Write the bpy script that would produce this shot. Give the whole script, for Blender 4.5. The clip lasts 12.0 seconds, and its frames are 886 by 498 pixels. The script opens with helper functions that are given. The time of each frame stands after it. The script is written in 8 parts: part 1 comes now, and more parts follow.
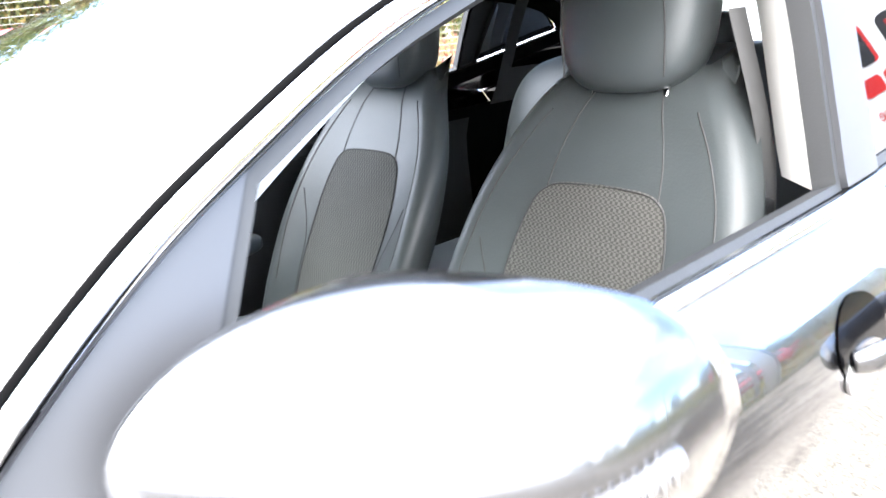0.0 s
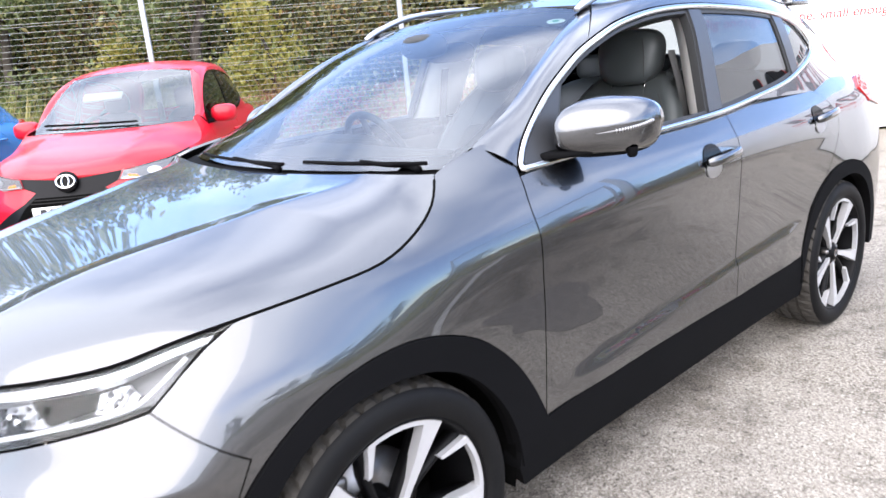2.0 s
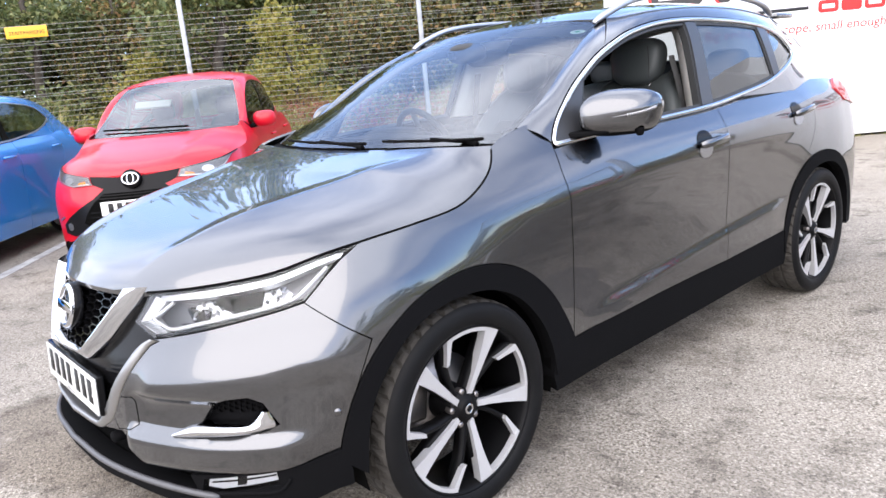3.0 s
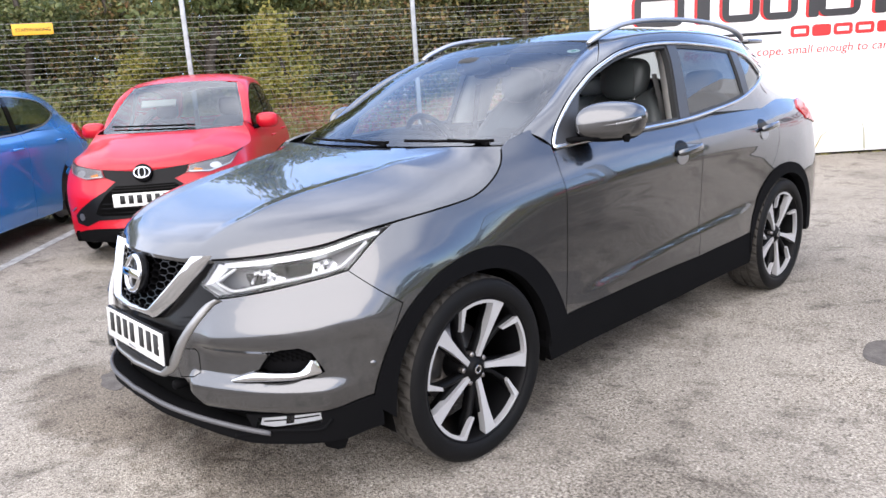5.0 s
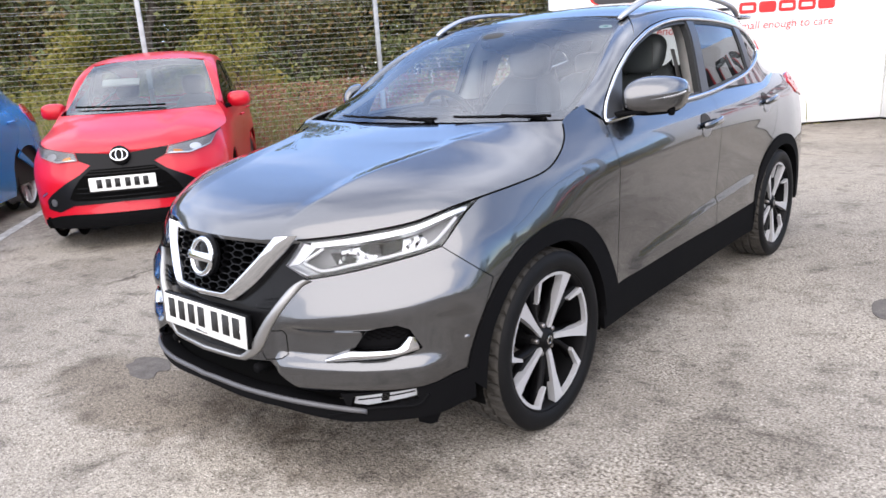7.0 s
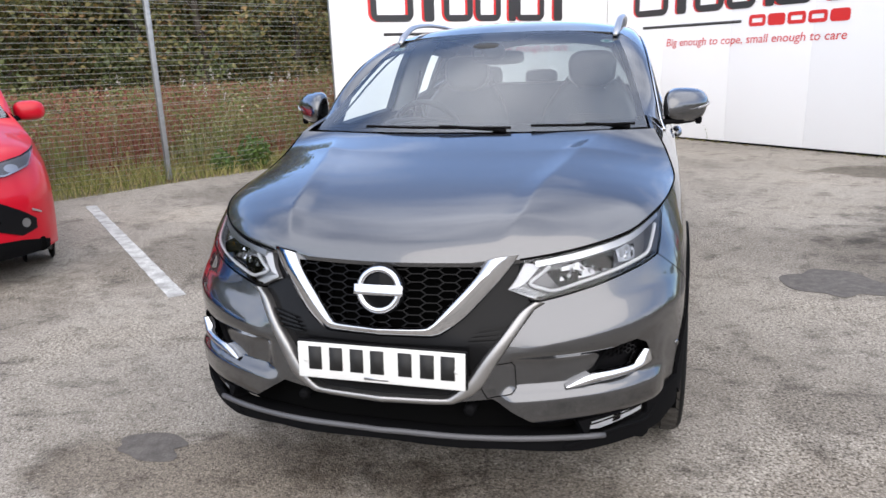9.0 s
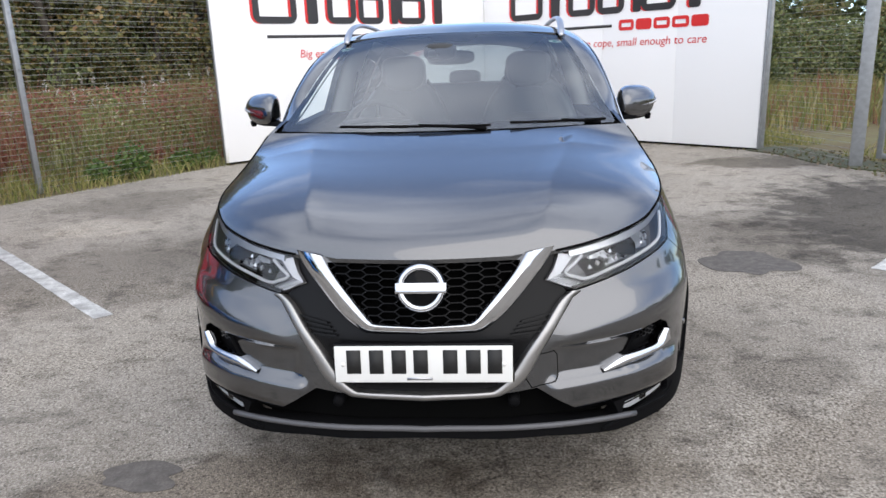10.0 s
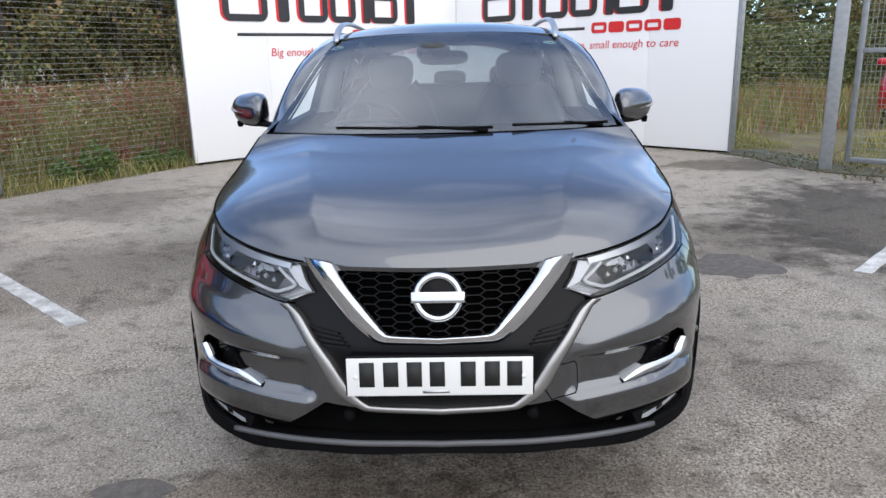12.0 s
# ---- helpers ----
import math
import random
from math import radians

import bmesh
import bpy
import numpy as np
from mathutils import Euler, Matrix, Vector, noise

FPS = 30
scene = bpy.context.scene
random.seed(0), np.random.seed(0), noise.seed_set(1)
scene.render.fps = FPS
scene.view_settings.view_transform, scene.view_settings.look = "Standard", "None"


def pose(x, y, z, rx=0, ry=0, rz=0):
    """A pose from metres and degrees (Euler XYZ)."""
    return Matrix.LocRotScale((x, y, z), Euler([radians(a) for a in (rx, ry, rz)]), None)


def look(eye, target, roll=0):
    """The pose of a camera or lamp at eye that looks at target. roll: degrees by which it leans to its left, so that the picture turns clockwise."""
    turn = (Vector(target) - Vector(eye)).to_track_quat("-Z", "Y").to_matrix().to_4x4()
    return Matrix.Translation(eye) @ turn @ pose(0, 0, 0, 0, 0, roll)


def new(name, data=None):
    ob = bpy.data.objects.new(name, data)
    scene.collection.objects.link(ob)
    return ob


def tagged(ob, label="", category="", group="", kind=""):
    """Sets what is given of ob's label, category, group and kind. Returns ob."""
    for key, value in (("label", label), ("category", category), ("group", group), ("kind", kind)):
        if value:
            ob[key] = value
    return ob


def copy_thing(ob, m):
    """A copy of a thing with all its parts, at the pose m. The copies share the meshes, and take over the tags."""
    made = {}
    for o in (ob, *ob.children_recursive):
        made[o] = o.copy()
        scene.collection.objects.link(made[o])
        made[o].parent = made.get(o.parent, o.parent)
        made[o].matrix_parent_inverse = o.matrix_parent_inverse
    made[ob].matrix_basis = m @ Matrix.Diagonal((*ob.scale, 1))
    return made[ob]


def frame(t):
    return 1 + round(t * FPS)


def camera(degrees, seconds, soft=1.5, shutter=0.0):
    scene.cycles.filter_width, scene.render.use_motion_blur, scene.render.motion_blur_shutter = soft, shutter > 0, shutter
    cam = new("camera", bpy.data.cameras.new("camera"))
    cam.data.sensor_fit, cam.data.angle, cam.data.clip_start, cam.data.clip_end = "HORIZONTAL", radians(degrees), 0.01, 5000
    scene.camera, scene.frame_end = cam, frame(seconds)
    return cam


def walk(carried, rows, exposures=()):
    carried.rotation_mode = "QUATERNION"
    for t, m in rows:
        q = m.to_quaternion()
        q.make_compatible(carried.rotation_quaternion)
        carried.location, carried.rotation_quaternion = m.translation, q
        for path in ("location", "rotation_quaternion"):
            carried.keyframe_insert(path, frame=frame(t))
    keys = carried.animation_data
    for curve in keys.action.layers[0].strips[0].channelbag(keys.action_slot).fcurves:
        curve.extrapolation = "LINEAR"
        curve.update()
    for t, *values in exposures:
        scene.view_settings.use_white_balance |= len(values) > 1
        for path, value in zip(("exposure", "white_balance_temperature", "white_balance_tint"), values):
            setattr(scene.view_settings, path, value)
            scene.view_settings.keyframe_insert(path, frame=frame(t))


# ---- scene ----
cam = camera(64.0, 12.0, shutter=0.3)
PATH = [
    (0, (1.150, 0.625, 1.355), (-0.571, 2.000, 0.648), -5.9),
    (0.3, (1.286, 0.449, 1.316), (-0.211, 1.661, 0.777), -3.9),
    (0.5, (1.394, 0.317, 1.32), (-0.088, 1.533, 0.749), -4.8),
    (0.8, (1.521, 0.104, 1.336), (0.05, 1.343, 0.787), -4.6),
    (1.0, (1.601, -0.079, 1.335), (0.146, 1.177, 0.784), -4.4),
    (1.5, (1.821, -0.475, 1.344), (0.352, 0.782, 0.831), -5.0),
    (2.0, (2.029, -0.825, 1.359), (0.578, 0.456, 0.854), -5.3),
    (2.5, (2.159, -1.159, 1.359), (0.725, 0.146, 0.868), -5.6),
    (3, (2.354, -1.338, 1.328), (0.886, -0.063, 0.861), -5.5),
    (5, (2.549, -1.698, 1.338), (1.12, -0.372, 0.89), -3.6),
    (5.5, (2.555, -1.706, 1.339), (1.146, -0.365, 0.871), -3.2),
    (6, (2.55, -1.694, 1.344), (1.127, -0.357, 0.91), -3.4),
    (6.5, (2.447, -1.762, 1.335), (1.03, -0.419, 0.901), -2.0),
    (7, (2.203, -2.062, 1.364), (0.92, -0.618, 0.845), -3.9),
    (7.2, (2.089, -2.141, 1.373), (0.855, -0.64, 0.898), -3.5),
    (8.8, (0.855, -2.656, 1.377), (0.265, -0.819, 0.851), -2.3),
    (9, (0.72, -2.665, 1.397), (0.188, -0.807, 0.88), -2.0),
    (9.5, (0.418, -2.759, 1.386), (0.101, -0.854, 0.866), -1.8),
    (10, (0.224, -2.764, 1.394), (0.068, -0.839, 0.874), -2.1),
    (10.5, (0.131, -2.698, 1.396), (0.055, -0.77, 0.869), -1.7),
    (11, (0.089, -2.693, 1.392), (0.034, -0.769, 0.851), -1.4),
    (11.5, (0.077, -2.692, 1.392), (0.02, -0.767, 0.853), -1.4),
    (12, (0.07, -2.687, 1.395), (0.015, -0.757, 0.874), -1.4),
]
# the film's exposure starts far open and settles as the whole car comes into view
EXPOSURES = [(0.0, 4.28, 7150, 10), (0.3, 4.23, 7150, 10), (0.6, 3.81, 7050, 10), (0.9, 3.06, 6800, 10), (1.2, 2.68, 6650, 10), (1.6, 2.57, 6850, 12),
             (3.0, 2.17, 7100, 14), (4.8, 1.89, 7200, 14), (7.2, 1.81, 7200, 14), (9.0, 1.46, 7200, 12), (10.5, 1.21, 6950, 10), (12.0, 1.16, 6850, 10)]
walk(cam, [(t, look(eye, target, roll)) for t, eye, target, roll in PATH], EXPOSURES)

# ---------------------------------------------------------------- light
SUN_ELEVATION, SUN_AZIMUTH = radians(42), radians(150)   # azimuth from +y towards +x
world = bpy.data.worlds.new("sky")
scene.world = world
world.use_nodes = True
wn = world.node_tree
wn.nodes.clear()
w_out = wn.nodes.new("ShaderNodeOutputWorld")
w_bg = wn.nodes.new("ShaderNodeBackground")
w_sky = wn.nodes.new("ShaderNodeTexSky")
w_sky.sky_type = "NISHITA"
w_sky.sun_disc = False
w_sky.sun_elevation, w_sky.sun_rotation = SUN_ELEVATION, SUN_AZIMUTH
w_sky.air_density, w_sky.dust_density, w_sky.ozone_density = 0.7, 0.05, 6.0
w_co = wn.nodes.new("ShaderNodeTexCoord")
w_map = wn.nodes.new("ShaderNodeMapping")
w_map.inputs["Scale"].default_value = (1.0, 1.0, 2.6)
w_cloud = wn.nodes.new("ShaderNodeTexNoise")
w_cloud.inputs["Scale"].default_value, w_cloud.inputs["Detail"].default_value = 1.7, 7.0
w_ramp = wn.nodes.new("ShaderNodeValToRGB")
w_ramp.color_ramp.elements[0].position, w_ramp.color_ramp.elements[1].position = 0.40, 0.74
w_ramp.color_ramp.elements[0].color = (0.08, 0.08, 0.08, 1)
w_mix = wn.nodes.new("ShaderNodeMixRGB")
w_mix.inputs["Color2"].default_value = (4.6, 5.2, 6.4, 1)
wn.links.new(w_co.outputs["Generated"], w_map.inputs["Vector"])
wn.links.new(w_map.outputs[0], w_cloud.inputs["Vector"])
# cloud thickens towards -y and overhead; clear blue low over the boards
w_lean = wn.nodes.new("ShaderNodeVectorMath")
w_lean.operation = "DOT_PRODUCT"
w_lean.inputs[1].default_value = (0.08, -0.33, 0.30)
w_add = wn.nodes.new("ShaderNodeMath")
w_off = wn.nodes.new("ShaderNodeMath")
w_off.inputs[1].default_value = 0.015
wn.links.new(w_co.outputs["Generated"], w_lean.inputs[0])
wn.links.new(w_cloud.outputs[0], w_add.inputs[0])
wn.links.new(w_lean.outputs["Value"], w_add.inputs[1])
wn.links.new(w_add.outputs[0], w_off.inputs[0])
wn.links.new(w_off.outputs[0], w_ramp.inputs[0])
wn.links.new(w_ramp.outputs[0], w_mix.inputs["Fac"])
wn.links.new(w_sky.outputs[0], w_mix.inputs["Color1"])
wn.links.new(w_mix.outputs[0], w_bg.inputs["Color"])
w_bg.inputs["Strength"].default_value = 0.15
wn.links.new(w_bg.outputs[0], w_out.inputs["Surface"])

sun_data = bpy.data.lights.new("sun", "SUN")
sun_data.energy, sun_data.angle, sun_data.color = 0.75, radians(84), (1.0, 0.93, 0.84)
sun = new("sun", sun_data)
sun.matrix_world = look((0, 0, 0), (-math.sin(SUN_AZIMUTH) * math.cos(SUN_ELEVATION),
                                    -math.cos(SUN_AZIMUTH) * math.cos(SUN_ELEVATION), -math.sin(SUN_ELEVATION)))

# ---------------------------------------------------------------- materials
def material(name, color, rough=0.5, metal=0.0, vary=0.0, size=0.2, fine=0.0, fine_size=0.01, bump=0.0, bump_size=0.01,
             coat=0.0, dark=None, spec=0.5, per_object=0.0, rough_vary=0.0):
    """Principled surface with broad and fine variation of its colour, and relief; sizes in metres."""
    m = bpy.data.materials.new(name)
    m.use_nodes = True
    nt = m.node_tree
    b = nt.nodes["Principled BSDF"]
    b.inputs["Roughness"].default_value, b.inputs["Metallic"].default_value = rough, metal
    b.inputs["Specular IOR Level"].default_value = spec
    b.inputs["Coat Weight"].default_value, b.inputs["Coat Roughness"].default_value = coat, 0.02
    co = nt.nodes.new("ShaderNodeTexCoord")
    src = None

    def noise_node(scale, detail=4.0):
        n = nt.nodes.new("ShaderNodeTexNoise")
        n.inputs["Scale"].default_value, n.inputs["Detail"].default_value = scale, detail
        nt.links.new(co.outputs["Object"], n.inputs["Vector"])
        return n

    base = nt.nodes.new("ShaderNodeRGB")
    base.outputs[0].default_value = (*color, 1)
    src = base.outputs[0]
    low = dark if dark else tuple(c * 0.55 for c in color)
    for amount, s in ((vary, size), (fine, fine_size)):
        if amount:
            n = noise_node(1.0 / s)
            r = nt.nodes.new("ShaderNodeMapRange")
            r.inputs["From Min"].default_value, r.inputs["From Max"].default_value = 0.35, 0.68
            r.inputs["To Min"].default_value, r.inputs["To Max"].default_value = 0.0, amount
            nt.links.new(n.outputs[0], r.inputs[0])
            mix = nt.nodes.new("ShaderNodeMixRGB")
            mix.inputs["Color2"].default_value = (*low, 1)
            nt.links.new(r.outputs[0], mix.inputs["Fac"])
            nt.links.new(src, mix.inputs["Color1"])
            src = mix.outputs[0]
    if per_object:
        info = nt.nodes.new("ShaderNodeObjectInfo")
        hsv = nt.nodes.new("ShaderNodeHueSaturation")
        r = nt.nodes.new("ShaderNodeMapRange")
        r.inputs["To Min"].default_value, r.inputs["To Max"].default_value = 1 - per_object, 1 + per_object
        nt.links.new(info.outputs["Random"], r.inputs[0])
        nt.links.new(r.outputs[0], hsv.inputs["Value"])
        nt.links.new(src, hsv.inputs["Color"])
        src = hsv.outputs[0]
    nt.links.new(src, b.inputs["Base Color"])
    if rough_vary:
        n = noise_node(1.0 / size)
        r = nt.nodes.new("ShaderNodeMapRange")
        r.inputs["To Min"].default_value, r.inputs["To Max"].default_value = rough - rough_vary, rough + rough_vary
        nt.links.new(n.outputs[0], r.inputs[0])
        nt.links.new(r.outputs[0], b.inputs["Roughness"])
    if bump:
        n = noise_node(1.0 / bump_size, 3.0)
        bp = nt.nodes.new("ShaderNodeBump")
        bp.inputs["Strength"].default_value, bp.inputs["Distance"].default_value = 0.6, bump
        nt.links.new(n.outputs[0], bp.inputs["Height"])
        nt.links.new(bp.outputs[0], b.inputs["Normal"])
    return m


def paint(name, color, metal, flake=0.25):
    """Car paint: coloured base under a clear coat."""
    m = material(name, color, rough=0.26, metal=metal, fine=flake, fine_size=0.0012, coat=1.0, vary=0.06, size=0.5)
    m.node_tree.nodes["Principled BSDF"].inputs["Coat IOR"].default_value = 1.7
    return m


def glass(name, tint, ior=1.5, rough=0.0):
    """Thin pane: lets light through with a tint, mirrors by Fresnel."""
    m = bpy.data.materials.new(name)
    m.use_nodes = True
    nt = m.node_tree
    nt.nodes.clear()
    out = nt.nodes.new("ShaderNodeOutputMaterial")
    mix = nt.nodes.new("ShaderNodeMixShader")
    tr = nt.nodes.new("ShaderNodeBsdfTransparent")
    gl = nt.nodes.new("ShaderNodeBsdfGlossy")
    fr = nt.nodes.new("ShaderNodeFresnel")
    fr.inputs["IOR"].default_value = ior
    tr.inputs["Color"].default_value = (*tint, 1)
    gl.inputs["Roughness"].default_value = rough
    nt.links.new(fr.outputs[0], mix.inputs[0])
    nt.links.new(tr.outputs[0], mix.inputs[1])
    nt.links.new(gl.outputs[0], mix.inputs[2])
    nt.links.new(mix.outputs[0], out.inputs["Surface"])
    return m


GREY_PAINT = paint("grey_metallic_paint", (0.094, 0.097, 0.103), 1.0)
RED_PAINT = material("red_paint", (0.46, 0.004, 0.016), rough=0.4, spec=0.2, coat=0.55, vary=0.08, size=0.6)
BLUE_PAINT = paint("blue_metallic_paint", (0.008, 0.23, 0.66), 0.2)
CLAD = material("black_cladding_plastic", (0.0040, 0.0040, 0.0045), rough=0.75, spec=0.05, vary=0.3, size=0.3, bump=0.0004, bump_size=0.003)
GLOSS_BLACK = material("gloss_black_plastic", (0.004, 0.004, 0.0045), rough=0.10, spec=0.10, vary=0.2, size=0.3)
SLAT_BLACK = material("satin_black_slat", (0.005, 0.005, 0.0055), rough=0.22, spec=0.14, vary=0.2, size=0.3)
PILLAR_BLACK = material("satin_pillar_film", (0.03, 0.031, 0.034), rough=0.38, vary=0.2, size=0.3)
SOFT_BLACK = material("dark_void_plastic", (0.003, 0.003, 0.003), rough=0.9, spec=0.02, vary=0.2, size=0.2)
CHROME = material("bright_chrome", (0.60, 0.61, 0.63), rough=0.07, metal=1.0, rough_vary=0.03, size=0.1)
SATIN = material("satin_silver_trim", (0.46, 0.46, 0.47), rough=0.36, metal=1.0, rough_vary=0.05, size=0.1)
STRIP_SATIN = material("brushed_silver_trim", (0.34, 0.335, 0.33), rough=0.42, metal=1.0, rough_vary=0.06, size=0.1)
MACHINED = material("machined_alloy", (0.56, 0.56, 0.57), rough=0.42, metal=0.55, fine=0.2, fine_size=0.002, rough_vary=0.06, size=0.05)
RIM_BLACK = material("black_alloy", (0.003, 0.003, 0.0035), rough=0.5, spec=0.12, vary=0.2, size=0.1)
RUBBER = material("tyre_rubber", (0.0050, 0.0050, 0.0055), rough=0.55, spec=0.10, vary=0.5, size=0.07, dark=(0.008, 0.008, 0.008), fine=0.3, fine_size=0.004, bump=0.0005, bump_size=0.003)
TREAD = material("dusty_tread_rubber", (0.055, 0.050, 0.044), rough=0.85, spec=0.2, vary=0.7, size=0.05, dark=(0.028, 0.026, 0.024), fine=0.4, fine_size=0.004, bump=0.0008, bump_size=0.004)
STEEL = material("brake_steel", (0.32, 0.30, 0.29), rough=0.4, metal=1.0, vary=0.4, size=0.04)
SCREEN_GLASS = glass("windscreen_glass", (0.80, 0.90, 0.90), 2.45)
PRIVACY_GLASS = glass("tinted_glass", (0.17, 0.185, 0.20), 1.8)
ROOF_GLASS = material("dark_roof_glass", (0.012, 0.014, 0.018), rough=0.04, spec=0.5, vary=0.2, size=0.4)
LENS_GLASS = glass("lamp_lens", (0.93, 0.94, 0.95), 1.5)
LAMP_SILVER = material("lamp_reflector", (0.55, 0.56, 0.58), rough=0.32, metal=1.0, rough_vary=0.08, size=0.02, bump=0.001, bump_size=0.012)
SMOKED = material("smoked_chrome", (0.15, 0.15, 0.157), rough=0.35, metal=0.35, rough_vary=0.1, size=0.03)
LAMP_WHITE = material("lamp_light_guide", (0.70, 0.71, 0.73), rough=0.2, vary=0.1, size=0.03)
RED_LENS = material("red_lamp_lens", (0.5, 0.01, 0.015), rough=0.12, coat=1.0, vary=0.2, size=0.03)
AMBER = material("amber_lens", (0.75, 0.25, 0.02), rough=0.2, vary=0.1, size=0.03)
LEATHER = material("dark_leather", (0.060, 0.069, 0.071), rough=0.45, vary=0.2, size=0.12, bump=0.0005, bump_size=0.004)
FABRIC = material("dark_woven_fabric", (0.12, 0.118, 0.108), rough=0.85, vary=0.2, size=0.1, fine=0.4, fine_size=0.003, bump=0.001, bump_size=0.005)
weave_t = FABRIC.node_tree
weave = weave_t.nodes.new("ShaderNodeTexChecker")
weave.inputs["Scale"].default_value = 190.0
weave.inputs["Color1"].default_value, weave.inputs["Color2"].default_value = (1, 1, 1, 1), (0.45, 0.45, 0.45, 1)
weave_co = weave_t.nodes.new("ShaderNodeTexCoord")
weave_mix = weave_t.nodes.new("ShaderNodeMixRGB")
weave_mix.blend_type = "MULTIPLY"
weave_mix.inputs["Fac"].default_value = 1.0
weave_bsdf = weave_t.nodes["Principled BSDF"]
weave_src = weave_bsdf.inputs["Base Color"].links[0].from_socket
weave_t.links.new(weave_co.outputs["Object"], weave.inputs["Vector"])
weave_t.links.new(weave_src, weave_mix.inputs["Color1"])
weave_t.links.new(weave.outputs["Color"], weave_mix.inputs["Color2"])
weave_t.links.new(weave_mix.outputs[0], weave_bsdf.inputs["Base Color"])
STITCH = material("grey_stitching", (0.05, 0.05, 0.05), rough=0.8, vary=0.2, size=0.01)
TRIM_BLACK = material("soft_dash_plastic", (0.02, 0.021, 0.022), rough=0.6, vary=0.2, size=0.1, bump=0.0004, bump_size=0.003)
HEADLINER = material("pale_headlining", (0.74, 0.72, 0.68), rough=0.9, vary=0.1, size=0.1, bump=0.0005, bump_size=0.004)
PLATE_WHITE = material("white_plate", (0.64, 0.64, 0.62), rough=0.25, vary=0.05, size=0.1)
PLATE_INK = material("black_plate_ink", (0.01, 0.01, 0.01), rough=0.7, vary=0.1, size=0.05)
STICKER = material("pale_sticker", (0.75, 0.85, 0.80), rough=0.5, vary=0.1, size=0.02)
GREEN_INK = material("green_ink", (0.05, 0.35, 0.2), rough=0.5, vary=0.1, size=0.01)
GALV = material("galvanised_steel", (0.33, 0.345, 0.355), rough=0.48, metal=0.7, vary=0.45, size=0.06, fine=0.2, fine_size=0.01, bump=0.0004, bump_size=0.01)
WIRE = material("galvanised_wire", (0.33, 0.33, 0.31), rough=0.55, metal=0.5, vary=0.4, size=0.3)
BOARD_WHITE = material("white_painted_panel", (0.76, 0.76, 0.76), rough=0.45, vary=0.05, size=0.8, dark=(0.68, 0.68, 0.66), fine=0.03, fine_size=0.03)
LOGO_BLACK = material("black_vinyl", (0.02, 0.02, 0.022), rough=0.35, vary=0.15, size=0.2)
LOGO_RED = material("red_vinyl", (0.60, 0.02, 0.02), rough=0.35, vary=0.1, size=0.2)
YELLOW = material("yellow_sign_face", (0.72, 0.36, 0.015), rough=0.4, vary=0.1, size=0.2)
ROAD_PAINT = material("worn_white_road_paint", (0.62, 0.62, 0.60), rough=0.8, vary=0.8, size=0.12, dark=(0.20, 0.195, 0.185), fine=0.55, fine_size=0.012, bump=0.002, bump_size=0.01)


# ---------------------------------------------------------------- mesh tools
def thing(name, label, category, group="", kind="", at=(0, 0, 0), turn=0):
    e = new(name)
    e.empty_display_size = 0.1
    e.matrix_world = pose(*at, 0, 0, turn)
    return tagged(e, label, category, group, kind)


def mesh_of(name, vf, mat, smooth=True):
    v, f = vf
    me = bpy.data.meshes.new(name)
    me.from_pydata([tuple(map(float, p)) for p in v], [], [tuple(int(i) for i in q) for q in f])
    me.polygons.foreach_set("use_smooth", [smooth] * len(me.polygons))
    me.materials.append(mat)
    me.update()
    return me


def part(name, vf, mat, parent, label="", smooth=True):
    ob = new(name, mesh_of(name, vf, mat, smooth))
    ob.parent = parent
    return tagged(ob, label)


def join(*items):
    vs, fs, n = [], [], 0
    for v, f in items:
        v = np.asarray(v, float).reshape(-1, 3)
        vs.append(v)
        fs += [tuple(i + n for i in q) for q in f]
        n += len(v)
    return np.concatenate(vs), fs


def moved(vf, m):
    v = np.asarray(vf[0], float)
    a = np.array(m)
    return v @ a[:3, :3].T + a[:3, 3], vf[1]


def mirrored(vf):
    return np.asarray(vf[0]) * (-1, 1, 1), [tuple(reversed(q)) for q in vf[1]]


def from_bm(bm):
    bm.verts.index_update()
    out = (np.array([v.co[:] for v in bm.verts]), [tuple(v.index for v in f.verts) for f in bm.faces])
    bm.free()
    return out


def box(sx, sy, sz, bevel=0.0, at=(0, 0, 0), segments=2):
    bm = bmesh.new()
    bmesh.ops.create_cube(bm, size=1)
    bmesh.ops.scale(bm, vec=(sx, sy, sz), verts=bm.verts)
    if bevel:
        bmesh.ops.bevel(bm, geom=bm.edges[:] + bm.verts[:], offset=bevel, segments=segments, profile=0.6, affect="EDGES")
    bmesh.ops.translate(bm, vec=at, verts=bm.verts)
    return from_bm(bm)


def grid_faces(rows, cols, wrap=False):
    fs = []
    for i in range(rows - 1):
        for j in range(cols if wrap else cols - 1):
            k = (j + 1) % cols
            fs.append((i * cols + j, i * cols + k, (i + 1) * cols + k, (i + 1) * cols + j))
    return fs


def lathe(profile, n=48, axis="x"):
    """Turns (r, along) about the x axis."""
    a = np.linspace(0, 2 * np.pi, n, endpoint=False)
    rows = [np.column_stack([np.full(n, h), r * np.cos(a), r * np.sin(a)]) for r, h in profile]
    return np.concatenate(rows), grid_faces(len(profile), n, True)


